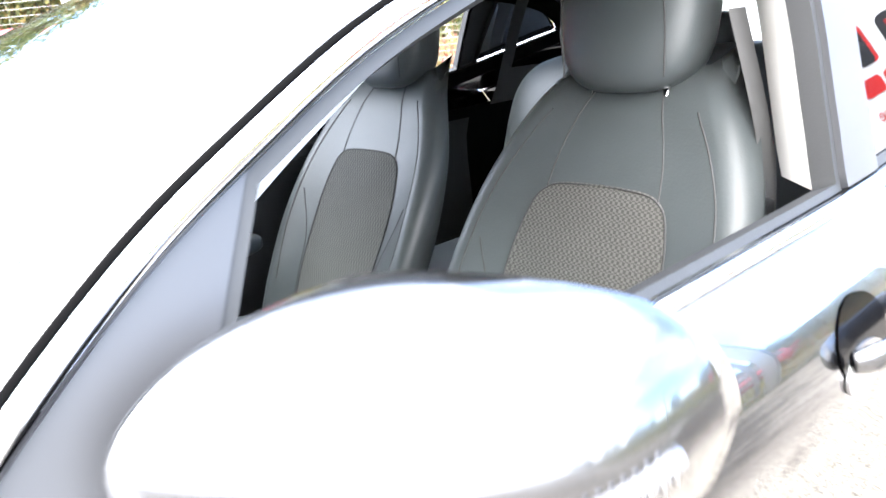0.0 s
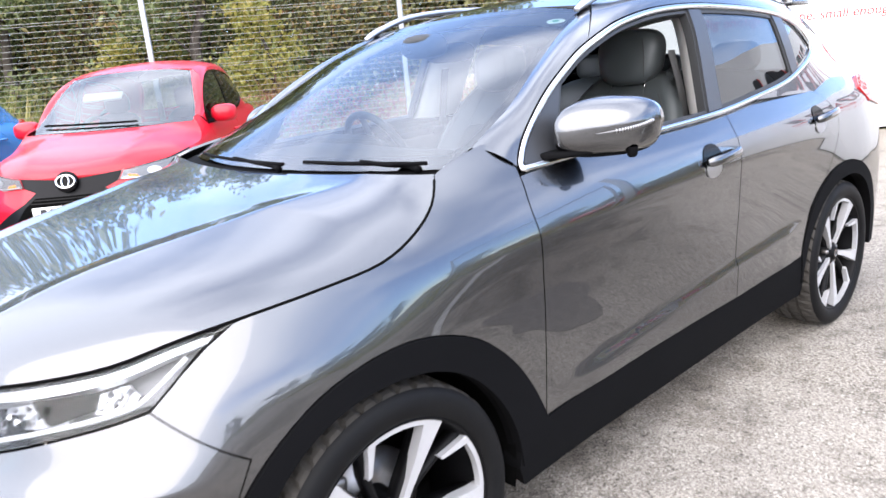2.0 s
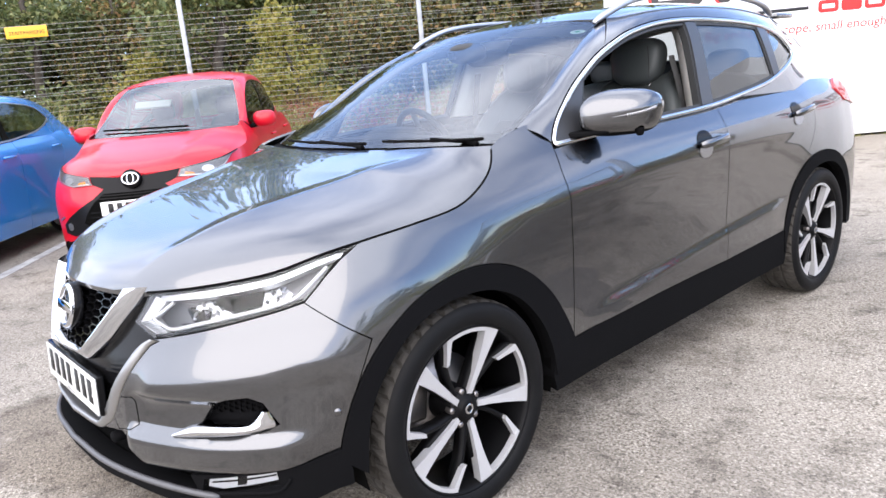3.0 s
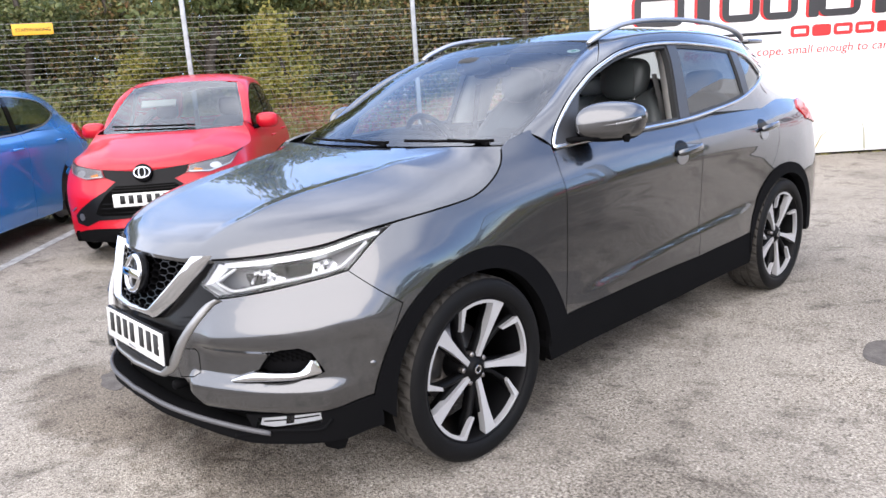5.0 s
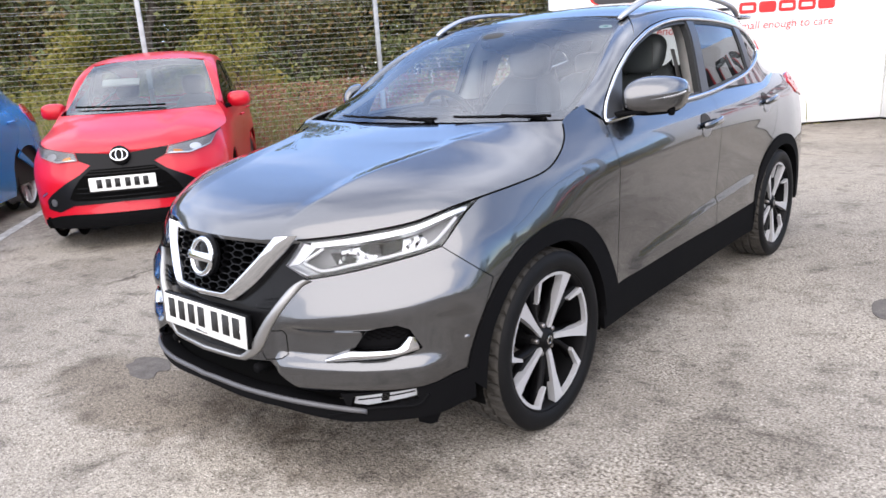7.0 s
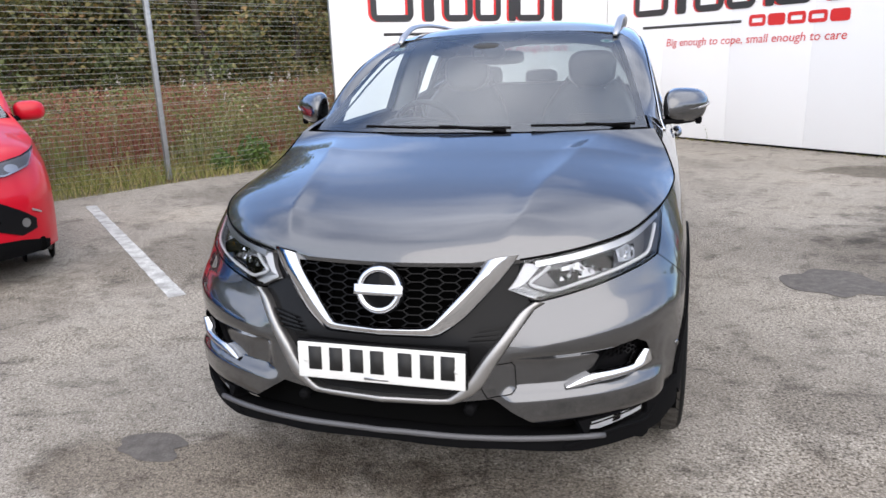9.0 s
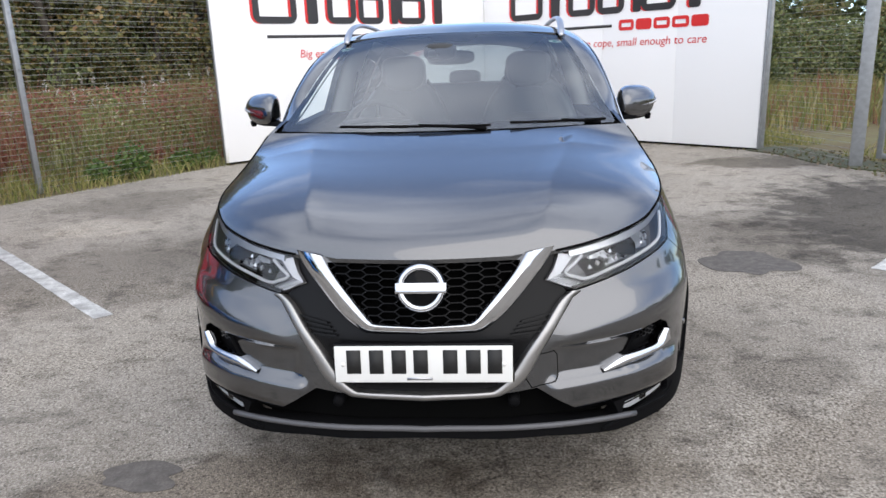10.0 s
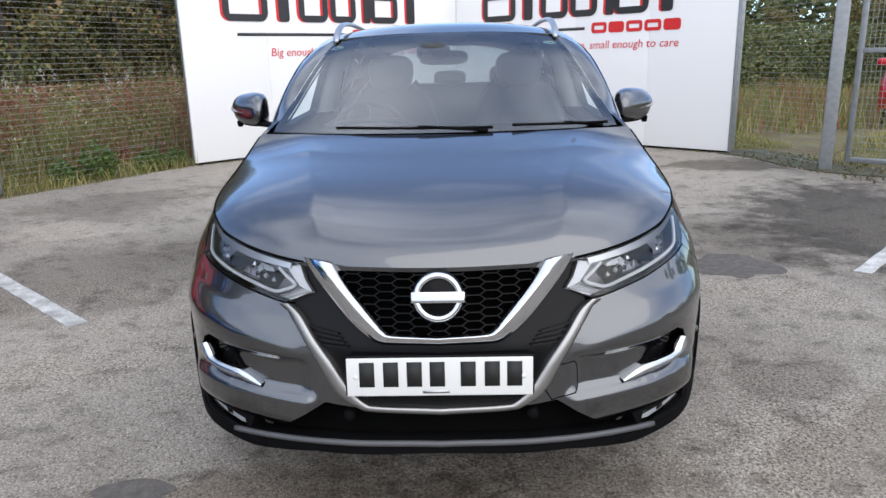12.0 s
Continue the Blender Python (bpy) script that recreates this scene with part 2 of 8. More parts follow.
def tube(points, radius, n=10, closed=False, flat=1.0):
    """Round bar along points."""
    p = np.asarray(points, float)
    m = len(p)
    r = np.broadcast_to(np.asarray(radius, float), (m,))
    t = np.gradient(p, axis=0) if not closed else (np.roll(p, -1, 0) - np.roll(p, 1, 0))
    t /= np.linalg.norm(t, axis=1)[:, None] + 1e-12
    ref = np.array([0, 0, 1.0]) if abs(t[0][2]) < 0.9 else np.array([1.0, 0, 0])
    rows = []
    for i in range(m):
        s = np.cross(t[i], ref)
        s /= np.linalg.norm(s) + 1e-12
        q = np.cross(s, t[i])
        a = np.linspace(0, 2 * np.pi, n, endpoint=False)
        rows.append(p[i] + r[i] * (np.cos(a)[:, None] * s * flat + np.sin(a)[:, None] * q))
    fs = grid_faces(m, n, True)
    v = np.concatenate(rows)
    if closed:
        fs += [((m - 1) * n + j, (m - 1) * n + (j + 1) % n, (j + 1) % n, j) for j in range(n)]
    else:
        fs += [tuple(range(n))[::-1], tuple((m - 1) * n + j for j in range(n))]
    return v, fs


def smooth_line(points, n=8, closed=False):
    """Catmull-Rom curve through points."""
    p = [np.asarray(q, float) for q in points]
    out = []
    m = len(p)
    for i in range(m if closed else m - 1):
        a, b, c, d = (p[(i + k) % m] if closed else p[min(max(i + k, 0), m - 1)] for k in (-1, 0, 1, 2))
        for s in np.linspace(0, 1, n, endpoint=False):
            out.append(0.5 * (2 * b + (c - a) * s + (2 * a - 5 * b + 4 * c - d) * s**2 + (3 * b - a - 3 * c + d) * s**3))
    if not closed:
        out.append(p[-1])
    return np.array(out)


def within(poly, pts):
    x, y = pts[:, 0], pts[:, 1]
    res = np.zeros(len(pts), bool)
    a = np.asarray(poly)
    b = np.roll(a, -1, 0)
    for (x1, y1), (x2, y2) in zip(a, b):
        if y1 != y2:
            res ^= ((y1 > y) != (y2 > y)) & (x < (x2 - x1) * (y - y1) / (y2 - y1) + x1)
    return res


def area2(p):
    q = np.roll(p, -1, 0)
    return 0.5 * np.sum(p[:, 0] * q[:, 1] - q[:, 0] * p[:, 1])


def inset(poly, d):
    """The outline moved inwards by d."""
    p = np.asarray(poly, float)
    if area2(p) < 0:
        p = p[::-1]
    if not d:
        return p
    e1 = p - np.roll(p, 1, 0)
    e2 = np.roll(p, -1, 0) - p
    n1 = np.column_stack([-e1[:, 1], e1[:, 0]]) / (np.linalg.norm(e1, axis=1)[:, None] + 1e-12)
    n2 = np.column_stack([-e2[:, 1], e2[:, 0]]) / (np.linalg.norm(e2, axis=1)[:, None] + 1e-12)
    n = n1 + n2
    k = np.clip(np.sum(n * n1, axis=1), 0.5, None)
    return p + n / k[:, None] * d


def finer(poly, h):
    out = []
    p = np.asarray(poly, float)
    for a, b in zip(p, np.roll(p, -1, 0)):
        k = max(1, int(np.ceil(np.linalg.norm(b - a) / h)))
        out += [a + (b - a) * i / k for i in range(k)]
    return np.array(out)


def patch(fn, poly, h=0.03, holes=(), gap=0.002, flange=0.012, out=0.0, seam=None):
    """A trimmed piece of the skin fn(p, q, out), with its edges turned inwards by flange."""
    from_loops = [finer(inset(poly, gap), h)] + [finer(inset(q, -gap), h) for q in holes]
    lo, hi = from_loops[0].min(0), from_loops[0].max(0)
    gx, gy = np.meshgrid(np.arange(lo[0] + h / 2, hi[0], h), np.arange(lo[1] + h / 2, hi[1], h))
    gx[1::2] += h / 2
    pts = np.column_stack([gx.ravel(), gy.ravel()])
    keep = within(from_loops[0], pts)
    for q in from_loops[1:]:
        keep &= ~within(q, pts)
    pts = pts[keep]
    edge = np.concatenate(from_loops)
    if len(pts):
        near = np.array([np.min(np.sum((edge - p)**2, axis=1)) for p in pts])
        pts = pts[near > (0.45 * h)**2]
    cons, n = [], 0
    for q in from_loops:
        cons += [(n + i, n + (i + 1) % len(q)) for i in range(len(q))]
        n += len(q)
    from mathutils.geometry import delaunay_2d_cdt
    v2, _, tri, *_ = delaunay_2d_cdt([Vector(p) for p in np.concatenate([edge, pts])], cons, [], 0, 1e-6)
    v2 = np.array([p[:] for p in v2])
    tri = np.array([t[:] for t in tri])
    mid = v2[tri].mean(1)
    keep = within(from_loops[0], mid)
    for q in from_loops[1:]:
        keep &= ~within(q, mid)
    tri = tri[keep]
    ea, eb, ec = v2[tri[:, 0]], v2[tri[:, 1]], v2[tri[:, 2]]
    size2 = np.abs((eb - ea)[:, 0] * (ec - ea)[:, 1] - (eb - ea)[:, 1] * (ec - ea)[:, 0])
    longest = np.max([np.linalg.norm(eb - ea, axis=1), np.linalg.norm(ec - eb, axis=1), np.linalg.norm(ea - ec, axis=1)], axis=0)
    tri = tri[size2 / longest > min(0.04 * h, 0.0006)]
    v = fn(v2[:, 0], v2[:, 1], out)
    side = fn(v2[:, 0], v2[:, 1], out + 0.01) - v
    nrm = np.cross(v[tri[:, 1]] - v[tri[:, 0]], v[tri[:, 2]] - v[tri[:, 0]])
    flip = np.sum(nrm * side[tri[:, 0]], axis=1).sum() < 0
    faces = [tuple(t[::-1]) if flip else tuple(t) for t in tri]
    items = [(v, faces)]
    if flange:
        for k, q in enumerate(from_loops):
            top, low = fn(q[:, 0], q[:, 1], out), fn(q[:, 0], q[:, 1], out - flange)
            m = len(q)
            fs = [(i, m + i, m + (i + 1) % m, (i + 1) % m) for i in range(m)
                  if seam is None or max(abs(q[i, 0] - seam), abs(q[(i + 1) % m, 0] - seam)) > 1e-4]
            if flip != (k > 0):
                fs = [f[::-1] for f in fs]
            items.append((np.concatenate([top, low]), fs))
    return join(*items)


def along(line, n):
    """n points evenly spaced along a line."""
    p = np.asarray(line, float)
    d = np.concatenate([[0], np.cumsum(np.linalg.norm(np.diff(p, axis=0), axis=1))])
    w = np.linspace(0, d[-1], n)
    return np.column_stack([np.interp(w, d, p[:, k]) for k in range(p.shape[1])])


def moulding(fn, line_a, line_b, n, profile):
    """Strip between two lines on a skin; profile: (share of the way across, height)."""
    a, b = along(smooth_line(line_a, 6), n), along(smooth_line(line_b, 6), n)
    s = np.array([q[0] for q in profile])
    h = np.array([q[1] for q in profile])
    p = a[:, None] * (1 - s)[None, :, None] + b[:, None] * s[None, :, None]
    v = fn(p[..., 0].ravel(), p[..., 1].ravel(), np.tile(h, n))
    fs = grid_faces(n, len(profile))
    q = fn(p[n // 2, len(s) // 2, 0], p[n // 2, len(s) // 2, 1], 0.05) - fn(p[n // 2, len(s) // 2, 0], p[n // 2, len(s) // 2, 1], 0.0)
    f = fs[(n // 2) * (len(s) - 1) + len(s) // 2 - 1]
    nr_ = np.cross(v[f[1]] - v[f[0]], v[f[2]] - v[f[0]])
    if np.dot(nr_, np.ravel(q)) < 0:
        fs = [r[::-1] for r in fs]
    return v.reshape(-1, 3), fs


def blob(cx, cy, rx, ry, seed, n=40, rough=0.25):
    rnd = random.Random(seed)
    ph = [rnd.uniform(0, 6.28) for _ in range(6)]
    out = []
    for a in np.linspace(0, 2 * math.pi, n, endpoint=False):
        k = 1 + rough * sum(math.sin((i + 2) * a + ph[i]) / (i + 2) for i in range(6))
        out.append((cx + rx * k * math.cos(a), cy + ry * k * math.sin(a)))
    return np.array(out)
# ---------------------------------------------------------------- grey car: body surfaces
def hermite(xs, rows, x):
    """Smooth curve through the rows at xs, taken at x (arrays)."""
    xs = np.asarray(xs, float)
    rows = np.asarray(rows, float)
    x = np.clip(np.asarray(x, float), xs[0], xs[-1])
    d = np.diff(rows, axis=0) / np.diff(xs).reshape((-1,) + (1,) * (rows.ndim - 1))
    m = np.zeros_like(rows)
    m[0], m[-1] = d[0], d[-1]
    h = np.diff(xs).reshape((-1,) + (1,) * (rows.ndim - 1))
    m[1:-1] = (d[:-1] * h[1:] + d[1:] * h[:-1]) / (h[:-1] + h[1:])
    i = np.clip(np.searchsorted(xs, x, side="right") - 1, 0, len(xs) - 2)
    w = xs[i + 1] - xs[i]
    s = (x - xs[i]) / w
    e = (...,) + (None,) * (rows.ndim - 1)
    s, w = s[e], w[e]
    return ((2 * s**3 - 3 * s**2 + 1) * rows[i] + (s**3 - 2 * s**2 + s) * w * m[i]
            + (-2 * s**3 + 3 * s**2) * rows[i + 1] + (s**3 - s**2) * w * m[i + 1])


# plan contours of the lower body: how far round (u), then for each height the place (x, y);
# u is y itself along the side and runs on round the nose to the middle
U_NOSE = [-1.463, -1.202, -1.058, -0.902, -0.78, -0.63, -0.487, -0.40]
NOSE = {
    0.16: ([0, 0.25, 0.39, 0.53, 0.63, 0.745, 0.82, 0.85], [-0.865, -0.845, -0.805, -0.745, -0.68, -0.575, -0.46, -0.39]),
    0.26: ([0.000, 0.260, 0.400, 0.545, 0.650, 0.758, 0.826, 0.854], [-0.895, -0.872, -0.83, -0.765, -0.695, -0.59, -0.475, -0.40]),
    0.38: ([0.000, 0.260, 0.400, 0.545, 0.650, 0.758, 0.831, 0.861], [-0.885, -0.862, -0.825, -0.762, -0.70, -0.60, -0.48, -0.40]),
    0.50: ([0.000, 0.260, 0.400, 0.545, 0.650, 0.760, 0.832, 0.864], [-0.875, -0.853, -0.82, -0.762, -0.70, -0.60, -0.48, -0.40]),
    0.62: ([0.000, 0.260, 0.400, 0.545, 0.650, 0.761, 0.834, 0.864], [-0.862, -0.838, -0.803, -0.745, -0.685, -0.587, -0.475, -0.40]),
    0.72: ([0.000, 0.260, 0.400, 0.540, 0.640, 0.748, 0.820, 0.852], [-0.83, -0.80, -0.762, -0.702, -0.645, -0.55, -0.455, -0.39]),
    0.80: ([0.000, 0.260, 0.395, 0.525, 0.620, 0.721, 0.787, 0.824], [-0.80, -0.77, -0.735, -0.678, -0.62, -0.53, -0.445, -0.385]),
    0.87: ([0.000, 0.250, 0.380, 0.505, 0.590, 0.681, 0.747, 0.782], [-0.77, -0.74, -0.705, -0.645, -0.585, -0.505, -0.43, -0.375]),
    0.95: ([0.000, 0.240, 0.360, 0.480, 0.560, 0.643, 0.701, 0.736], [-0.70, -0.67, -0.635, -0.575, -0.53, -0.47, -0.41, -0.36]),
    1.02: ([0, 0.23, 0.34, 0.45, 0.52, 0.60, 0.67, 0.70], [-0.60, -0.575, -0.545, -0.50, -0.46, -0.42, -0.375, -0.34]),
    1.09: ([0, 0.22, 0.32, 0.42, 0.48, 0.55, 0.61, 0.65], [-0.50, -0.48, -0.46, -0.43, -0.40, -0.37, -0.34, -0.31]),
    1.16: ([0, 0.20, 0.28, 0.38, 0.43, 0.49, 0.55, 0.59], [-0.40, -0.39, -0.38, -0.36, -0.34, -0.32, -0.30, -0.28]),
}
U_SIDE = [-0.26, 0.0, 0.35, 0.75, 1.2, 1.75, 2.3, 2.65, 3.0, 3.25]
SIDE = {
    0.16: [0.86, 0.865, 0.845, 0.825, 0.82, 0.82, 0.835, 0.86, 0.855, 0.79],
    0.26: [0.874, 0.888, 0.868, 0.845, 0.840, 0.840, 0.858, 0.885, 0.880, 0.820],
    0.38: [0.880, 0.892, 0.876, 0.858, 0.853, 0.853, 0.870, 0.890, 0.885, 0.835],
    0.50: [0.882, 0.892, 0.876, 0.858, 0.851, 0.852, 0.872, 0.892, 0.888, 0.843],
    0.62: [0.881, 0.890, 0.876, 0.862, 0.855, 0.856, 0.874, 0.893, 0.890, 0.846],
    0.72: [0.875, 0.888, 0.877, 0.868, 0.863, 0.864, 0.877, 0.893, 0.888, 0.844],
    0.80: [0.858, 0.882, 0.877, 0.873, 0.870, 0.871, 0.880, 0.890, 0.882, 0.838],
    0.87: [0.822, 0.864, 0.872, 0.875, 0.875, 0.877, 0.882, 0.885, 0.874, 0.830],
    0.95: [0.777, 0.832, 0.858, 0.868, 0.872, 0.876, 0.878, 0.874, 0.858, 0.815],
    1.02: [0.735, 0.785, 0.825, 0.846, 0.854, 0.860, 0.860, 0.852, 0.832, 0.79],
    1.09: [0.68, 0.735, 0.778, 0.80, 0.806, 0.815, 0.820, 0.815, 0.79, 0.745],
    1.16: [0.62, 0.67, 0.722, 0.742, 0.75, 0.75, 0.758, 0.755, 0.73, 0.69],
}
LEVELS = sorted(NOSE)
U_ALL = U_NOSE + U_SIDE + [3.40, 3.75, 4.15]
BODY = np.array([[(x, y) for x, y in zip(*NOSE[z])] + [(x, y) for x, y in zip(SIDE[z], U_SIDE)]
                 + [(SIDE[z][-1] - 0.07, 3.37 - max(0, z - 0.9) * 0.3), (0.40, 3.44 - max(0, z - 0.9) * 0.35), (0, 3.46 - max(0, z - 0.9) * 0.35)]
                 for z in LEVELS])


def lower(u, z, out=0.0):
    """Skin of the lower body at u round the plan and height z, moved outwards by out."""
    u, z = np.broadcast_arrays(np.asarray(u, float), np.asarray(z, float))

    def at(a, b):
        rows = np.stack([hermite(U_ALL, BODY[k], a.ravel()) for k in range(len(LEVELS))])
        zz = np.clip(b.ravel(), LEVELS[0], LEVELS[-1])
        i = np.clip(np.searchsorted(LEVELS, zz, side="right") - 1, 0, len(LEVELS) - 2)
        lv = np.array(LEVELS)
        d = np.diff(rows, axis=0) / np.diff(lv)[:, None, None]
        m = np.empty_like(rows)
        m[0], m[-1] = d[0], d[-1]
        h = np.diff(lv)[:, None, None]
        m[1:-1] = (d[:-1] * h[1:] + d[1:] * h[:-1]) / (h[:-1] + h[1:])
        k = np.arange(len(zz))
        w = (lv[i + 1] - lv[i])[:, None]
        s = ((zz - lv[i]))[:, None] / w
        p = ((2 * s**3 - 3 * s**2 + 1) * rows[i, k] + (s**3 - 2 * s**2 + s) * w * m[i, k]
             + (-2 * s**3 + 3 * s**2) * rows[i + 1, k] + (s**3 - s**2) * w * m[i + 1, k])
        return np.column_stack([p, b.ravel()])

    p = at(u, z)
    if np.any(out):
        e = 0.004
        a = at(u + e, z) - at(u - e, z)
        b = at(u, z + e) - at(u, z - e)
        n = np.cross(a, b)
        n /= np.linalg.norm(n, axis=1)[:, None] + 1e-12
        p = p + n * np.ravel(out)[..., None] if np.ndim(out) else p + n * out
    p[:, 0] = np.where(u.ravel() <= U_NOSE[0] + 1e-6, 0.0, p[:, 0])
    return p.reshape(u.shape + (3,))


def ease(t):
    t = np.clip(t, 0, 1)
    return t * t * (3 - 2 * t)


def relief(u, z):
    """Pressed folds of the panels: shoulder crease, door flare, bumper blade and fold."""
    u, z = np.asarray(u, float), np.asarray(z, float)
    crease = 0.905 + 0.047 * np.clip(u - 0.5, -1.2, 3)
    r = 0.008 * np.clip(1 - np.abs(z - crease) / 0.10, 0, 1) * ease((u + 0.15) / 0.5)
    low = 0.47 + 0.075 * np.clip(u - 0.62, 0, 2)
    r = r + 0.013 * ease((low + 0.012 - z) / 0.03) * ease((u - 0.58) / 0.25) * ease((2.35 - u) / 0.3)
    nose = ease((-0.50 - u) / 0.12) * ease((u + 1.12) / 0.05)
    r = r + 0.020 * ease((0.478 - z) / 0.034) * nose * ease((z - 0.355) / 0.03)
    fold = 0.655 - 0.06 * np.clip((-0.55 - u) / 0.5, 0, 1)
    r = r + 0.012 * np.clip(1 - np.abs(z - fold) / 0.07, 0, 1) * ease((-0.36 - u) / 0.15) * ease((u + 1.06) / 0.08)
    dent = ease((-0.66 - u) / 0.1) * ease((u + 1.10) / 0.06)
    return r - 0.016 * dent * ease((0.575 - z) / 0.02) * ease((z - 0.462) / 0.012)


def skin(u, z, out=0.0):
    u, z = np.broadcast_arrays(np.asarray(u, float), np.asarray(z, float))
    return lower(u, z, relief(u, z).ravel() + np.ravel(np.broadcast_to(out, u.shape)))


# bonnet: an edge on the lower body (u, z) from the grille to the scuttle, and a middle line (y, z)
BON_B = [0, 0.06, 0.19, 0.32, 0.45, 0.56, 0.66, 0.76, 0.86, 0.94, 1.0]
BON_EDGE_UZ = [(-1.16, 0.826), (-1.053, 0.834), (-0.82, 0.853), (-0.60, 0.875), (-0.40, 0.907), (-0.24, 0.924), (-0.10, 0.938), (0.05, 0.957), (0.16, 0.996), (0.238, 1.045), (0.288, 1.105)]
BON_MID = [(-0.80, 0.832), (-0.765, 0.868), (-0.685, 0.910), (-0.58, 0.945), (-0.47, 0.974), (-0.37, 0.997), (-0.27, 1.017), (-0.15, 1.040), (-0.02, 1.066), (0.09, 1.086), (0.165, 1.098)]


def bonnet(a, b, out=0.0):
    """Bonnet skin: a from -1 to 1 across, b from 0 at the grille to 1 at the scuttle."""
    a, b = np.broadcast_arrays(np.asarray(a, float), np.asarray(b, float))
    uz = hermite(BON_B, BON_EDGE_UZ, b)
    e = lower(uz[..., 0], uz[..., 1])
    m = hermite(BON_B, BON_MID, b)
    s = np.abs(a)
    x = e[..., 0] * a
    y = m[..., 0] + (e[..., 1] - m[..., 0]) * s**2
    k = 0.3 * s**2 + 0.35 * s**4 + 0.35 * s**12
    z = m[..., 1] + (e[..., 2] - m[..., 1]) * k
    ridge = hermite([0, 0.02, 0.12, 0.3, 0.45, 0.65, 0.79, 0.9, 1], [0.95, 0.90, 0.71, 0.57, 0.53, 0.55, 0.59, 0.65, 0.74], b)
    step = 0.78 * np.clip(s / ridge, 0, 1)**2 + 0.22 * np.clip(1 - (ridge - s) / 0.10, 0, 1)**1.4
    lift = np.where(s < ridge, step, np.clip((1 - s) / (1 - ridge), 0, 1)**1.15)
    z = z + 0.024 * lift * ease((b - 0.02) / 0.26) * np.clip((1.02 - b) * 5, 0.2, 1)
    return np.stack([x, y, z + out], axis=-1)


# glasshouse side: x by y and z, then the screen and the roof
G_Y = [0.3, 0.7, 1.1, 1.6, 2.1, 2.6, 2.9, 3.15, 3.35]
G_SIDE = {
    1.04: [0.805, 0.83, 0.842, 0.851, 0.853, 0.84, 0.80, 0.765, 0.72],
    1.09: [0.775, 0.80, 0.812, 0.822, 0.822, 0.802, 0.765, 0.725, 0.68],
    1.20: [0.74, 0.765, 0.778, 0.785, 0.78, 0.745, 0.685, 0.63, 0.58],
    1.32: [0.70, 0.728, 0.742, 0.748, 0.74, 0.69, 0.615, 0.555, 0.50],
    1.42: [0.655, 0.69, 0.705, 0.71, 0.70, 0.635, 0.55, 0.49, 0.44],
    1.50: [0.60, 0.635, 0.655, 0.66, 0.648, 0.575, 0.49, 0.43, 0.38],
    1.56: [0.52, 0.56, 0.585, 0.59, 0.575, 0.50, 0.41, 0.34, 0.29],
}
G_Z = sorted(G_SIDE)


def glass_side(y, z, out=0.0):
    y, z = np.broadcast_arrays(np.asarray(y, float), np.asarray(z, float))
    rows = np.stack([hermite(G_Y, G_SIDE[k], y.ravel()) for k in G_Z])
    lv = np.array(G_Z)
    zz = np.clip(z.ravel(), lv[0], lv[-1])
    i = np.clip(np.searchsorted(lv, zz, side="right") - 1, 0, len(lv) - 2)
    d = np.diff(rows, axis=0) / np.diff(lv)[:, None]
    m = np.empty_like(rows)
    m[0], m[-1] = d[0], d[-1]
    m[1:-1] = 0.5 * (d[:-1] + d[1:])
    k = np.arange(len(zz))
    w = lv[i + 1] - lv[i]
    s = (zz - lv[i]) / w
    x = ((2 * s**3 - 3 * s**2 + 1) * rows[i, k] + (s**3 - 2 * s**2 + s) * w * m[i, k]
         + (-2 * s**3 + 3 * s**2) * rows[i + 1, k] + (s**3 - s**2) * w * m[i + 1, k])
    return np.stack([x.reshape(y.shape) + out * 0.92, y, z + out * 0.39], axis=-1)


SCREEN_B = [0, 0.25, 0.5, 0.75, 1.0]
SCREEN_MID = [(0.200, 1.100), (0.45, 1.223), (0.70, 1.338), (0.94, 1.44), (1.17, 1.525)]
SCREEN_EDGE = [(0.742, 0.362, 1.102), (0.70, 0.63, 1.22), (0.662, 0.80, 1.318), (0.618, 0.985, 1.415), (0.572, 1.20, 1.498)]


def screen(a, b, out=0.0):
    """Windscreen: a from -1 to 1 across, b from 0 at the scuttle to 1 at the roof."""
    a, b = np.broadcast_arrays(np.asarray(a, float), np.asarray(b, float))
    m = hermite(SCREEN_B, SCREEN_MID, b)
    e = hermite(SCREEN_B, SCREEN_EDGE, b)
    k = np.abs(a)**2.4
    y = m[..., 0] + (e[..., 1] - m[..., 0]) * k
    z = m[..., 1] + (e[..., 2] - m[..., 1]) * k
    return np.stack([e[..., 0] * a, y - out * 0.5, z + out * 0.85], axis=-1)


ROOF_Y = [1.17, 1.4, 1.7, 2.1, 2.5, 2.8, 3.05]
ROOF_MID = [1.522, 1.566, 1.595, 1.60, 1.582, 1.548, 1.50]
ROOF_EDGE = [(0.572, 1.498), (0.588, 1.528), (0.598, 1.543), (0.594, 1.543), (0.565, 1.522), (0.53, 1.485), (0.485, 1.435)]


def roof(a, y, out=0.0):
    a, y = np.broadcast_arrays(np.asarray(a, float), np.asarray(y, float))
    m = hermite(ROOF_Y, ROOF_MID, y)
    e = hermite(ROOF_Y, ROOF_EDGE, y)
    k = np.abs(a)**2.6
    return np.stack([e[..., 0] * a, y + 0 * a, m + (e[..., 1] - m) * k + out], axis=-1)

# ---------------------------------------------------------------- grey car: panels
car = thing("car", "dark grey metallic five-door crossover with black sills on the asphalt", "car")


def bonnet_m(p, q, out=0.0):
    return bonnet(np.asarray(p) / 0.78, np.asarray(q) / 1.15, out)


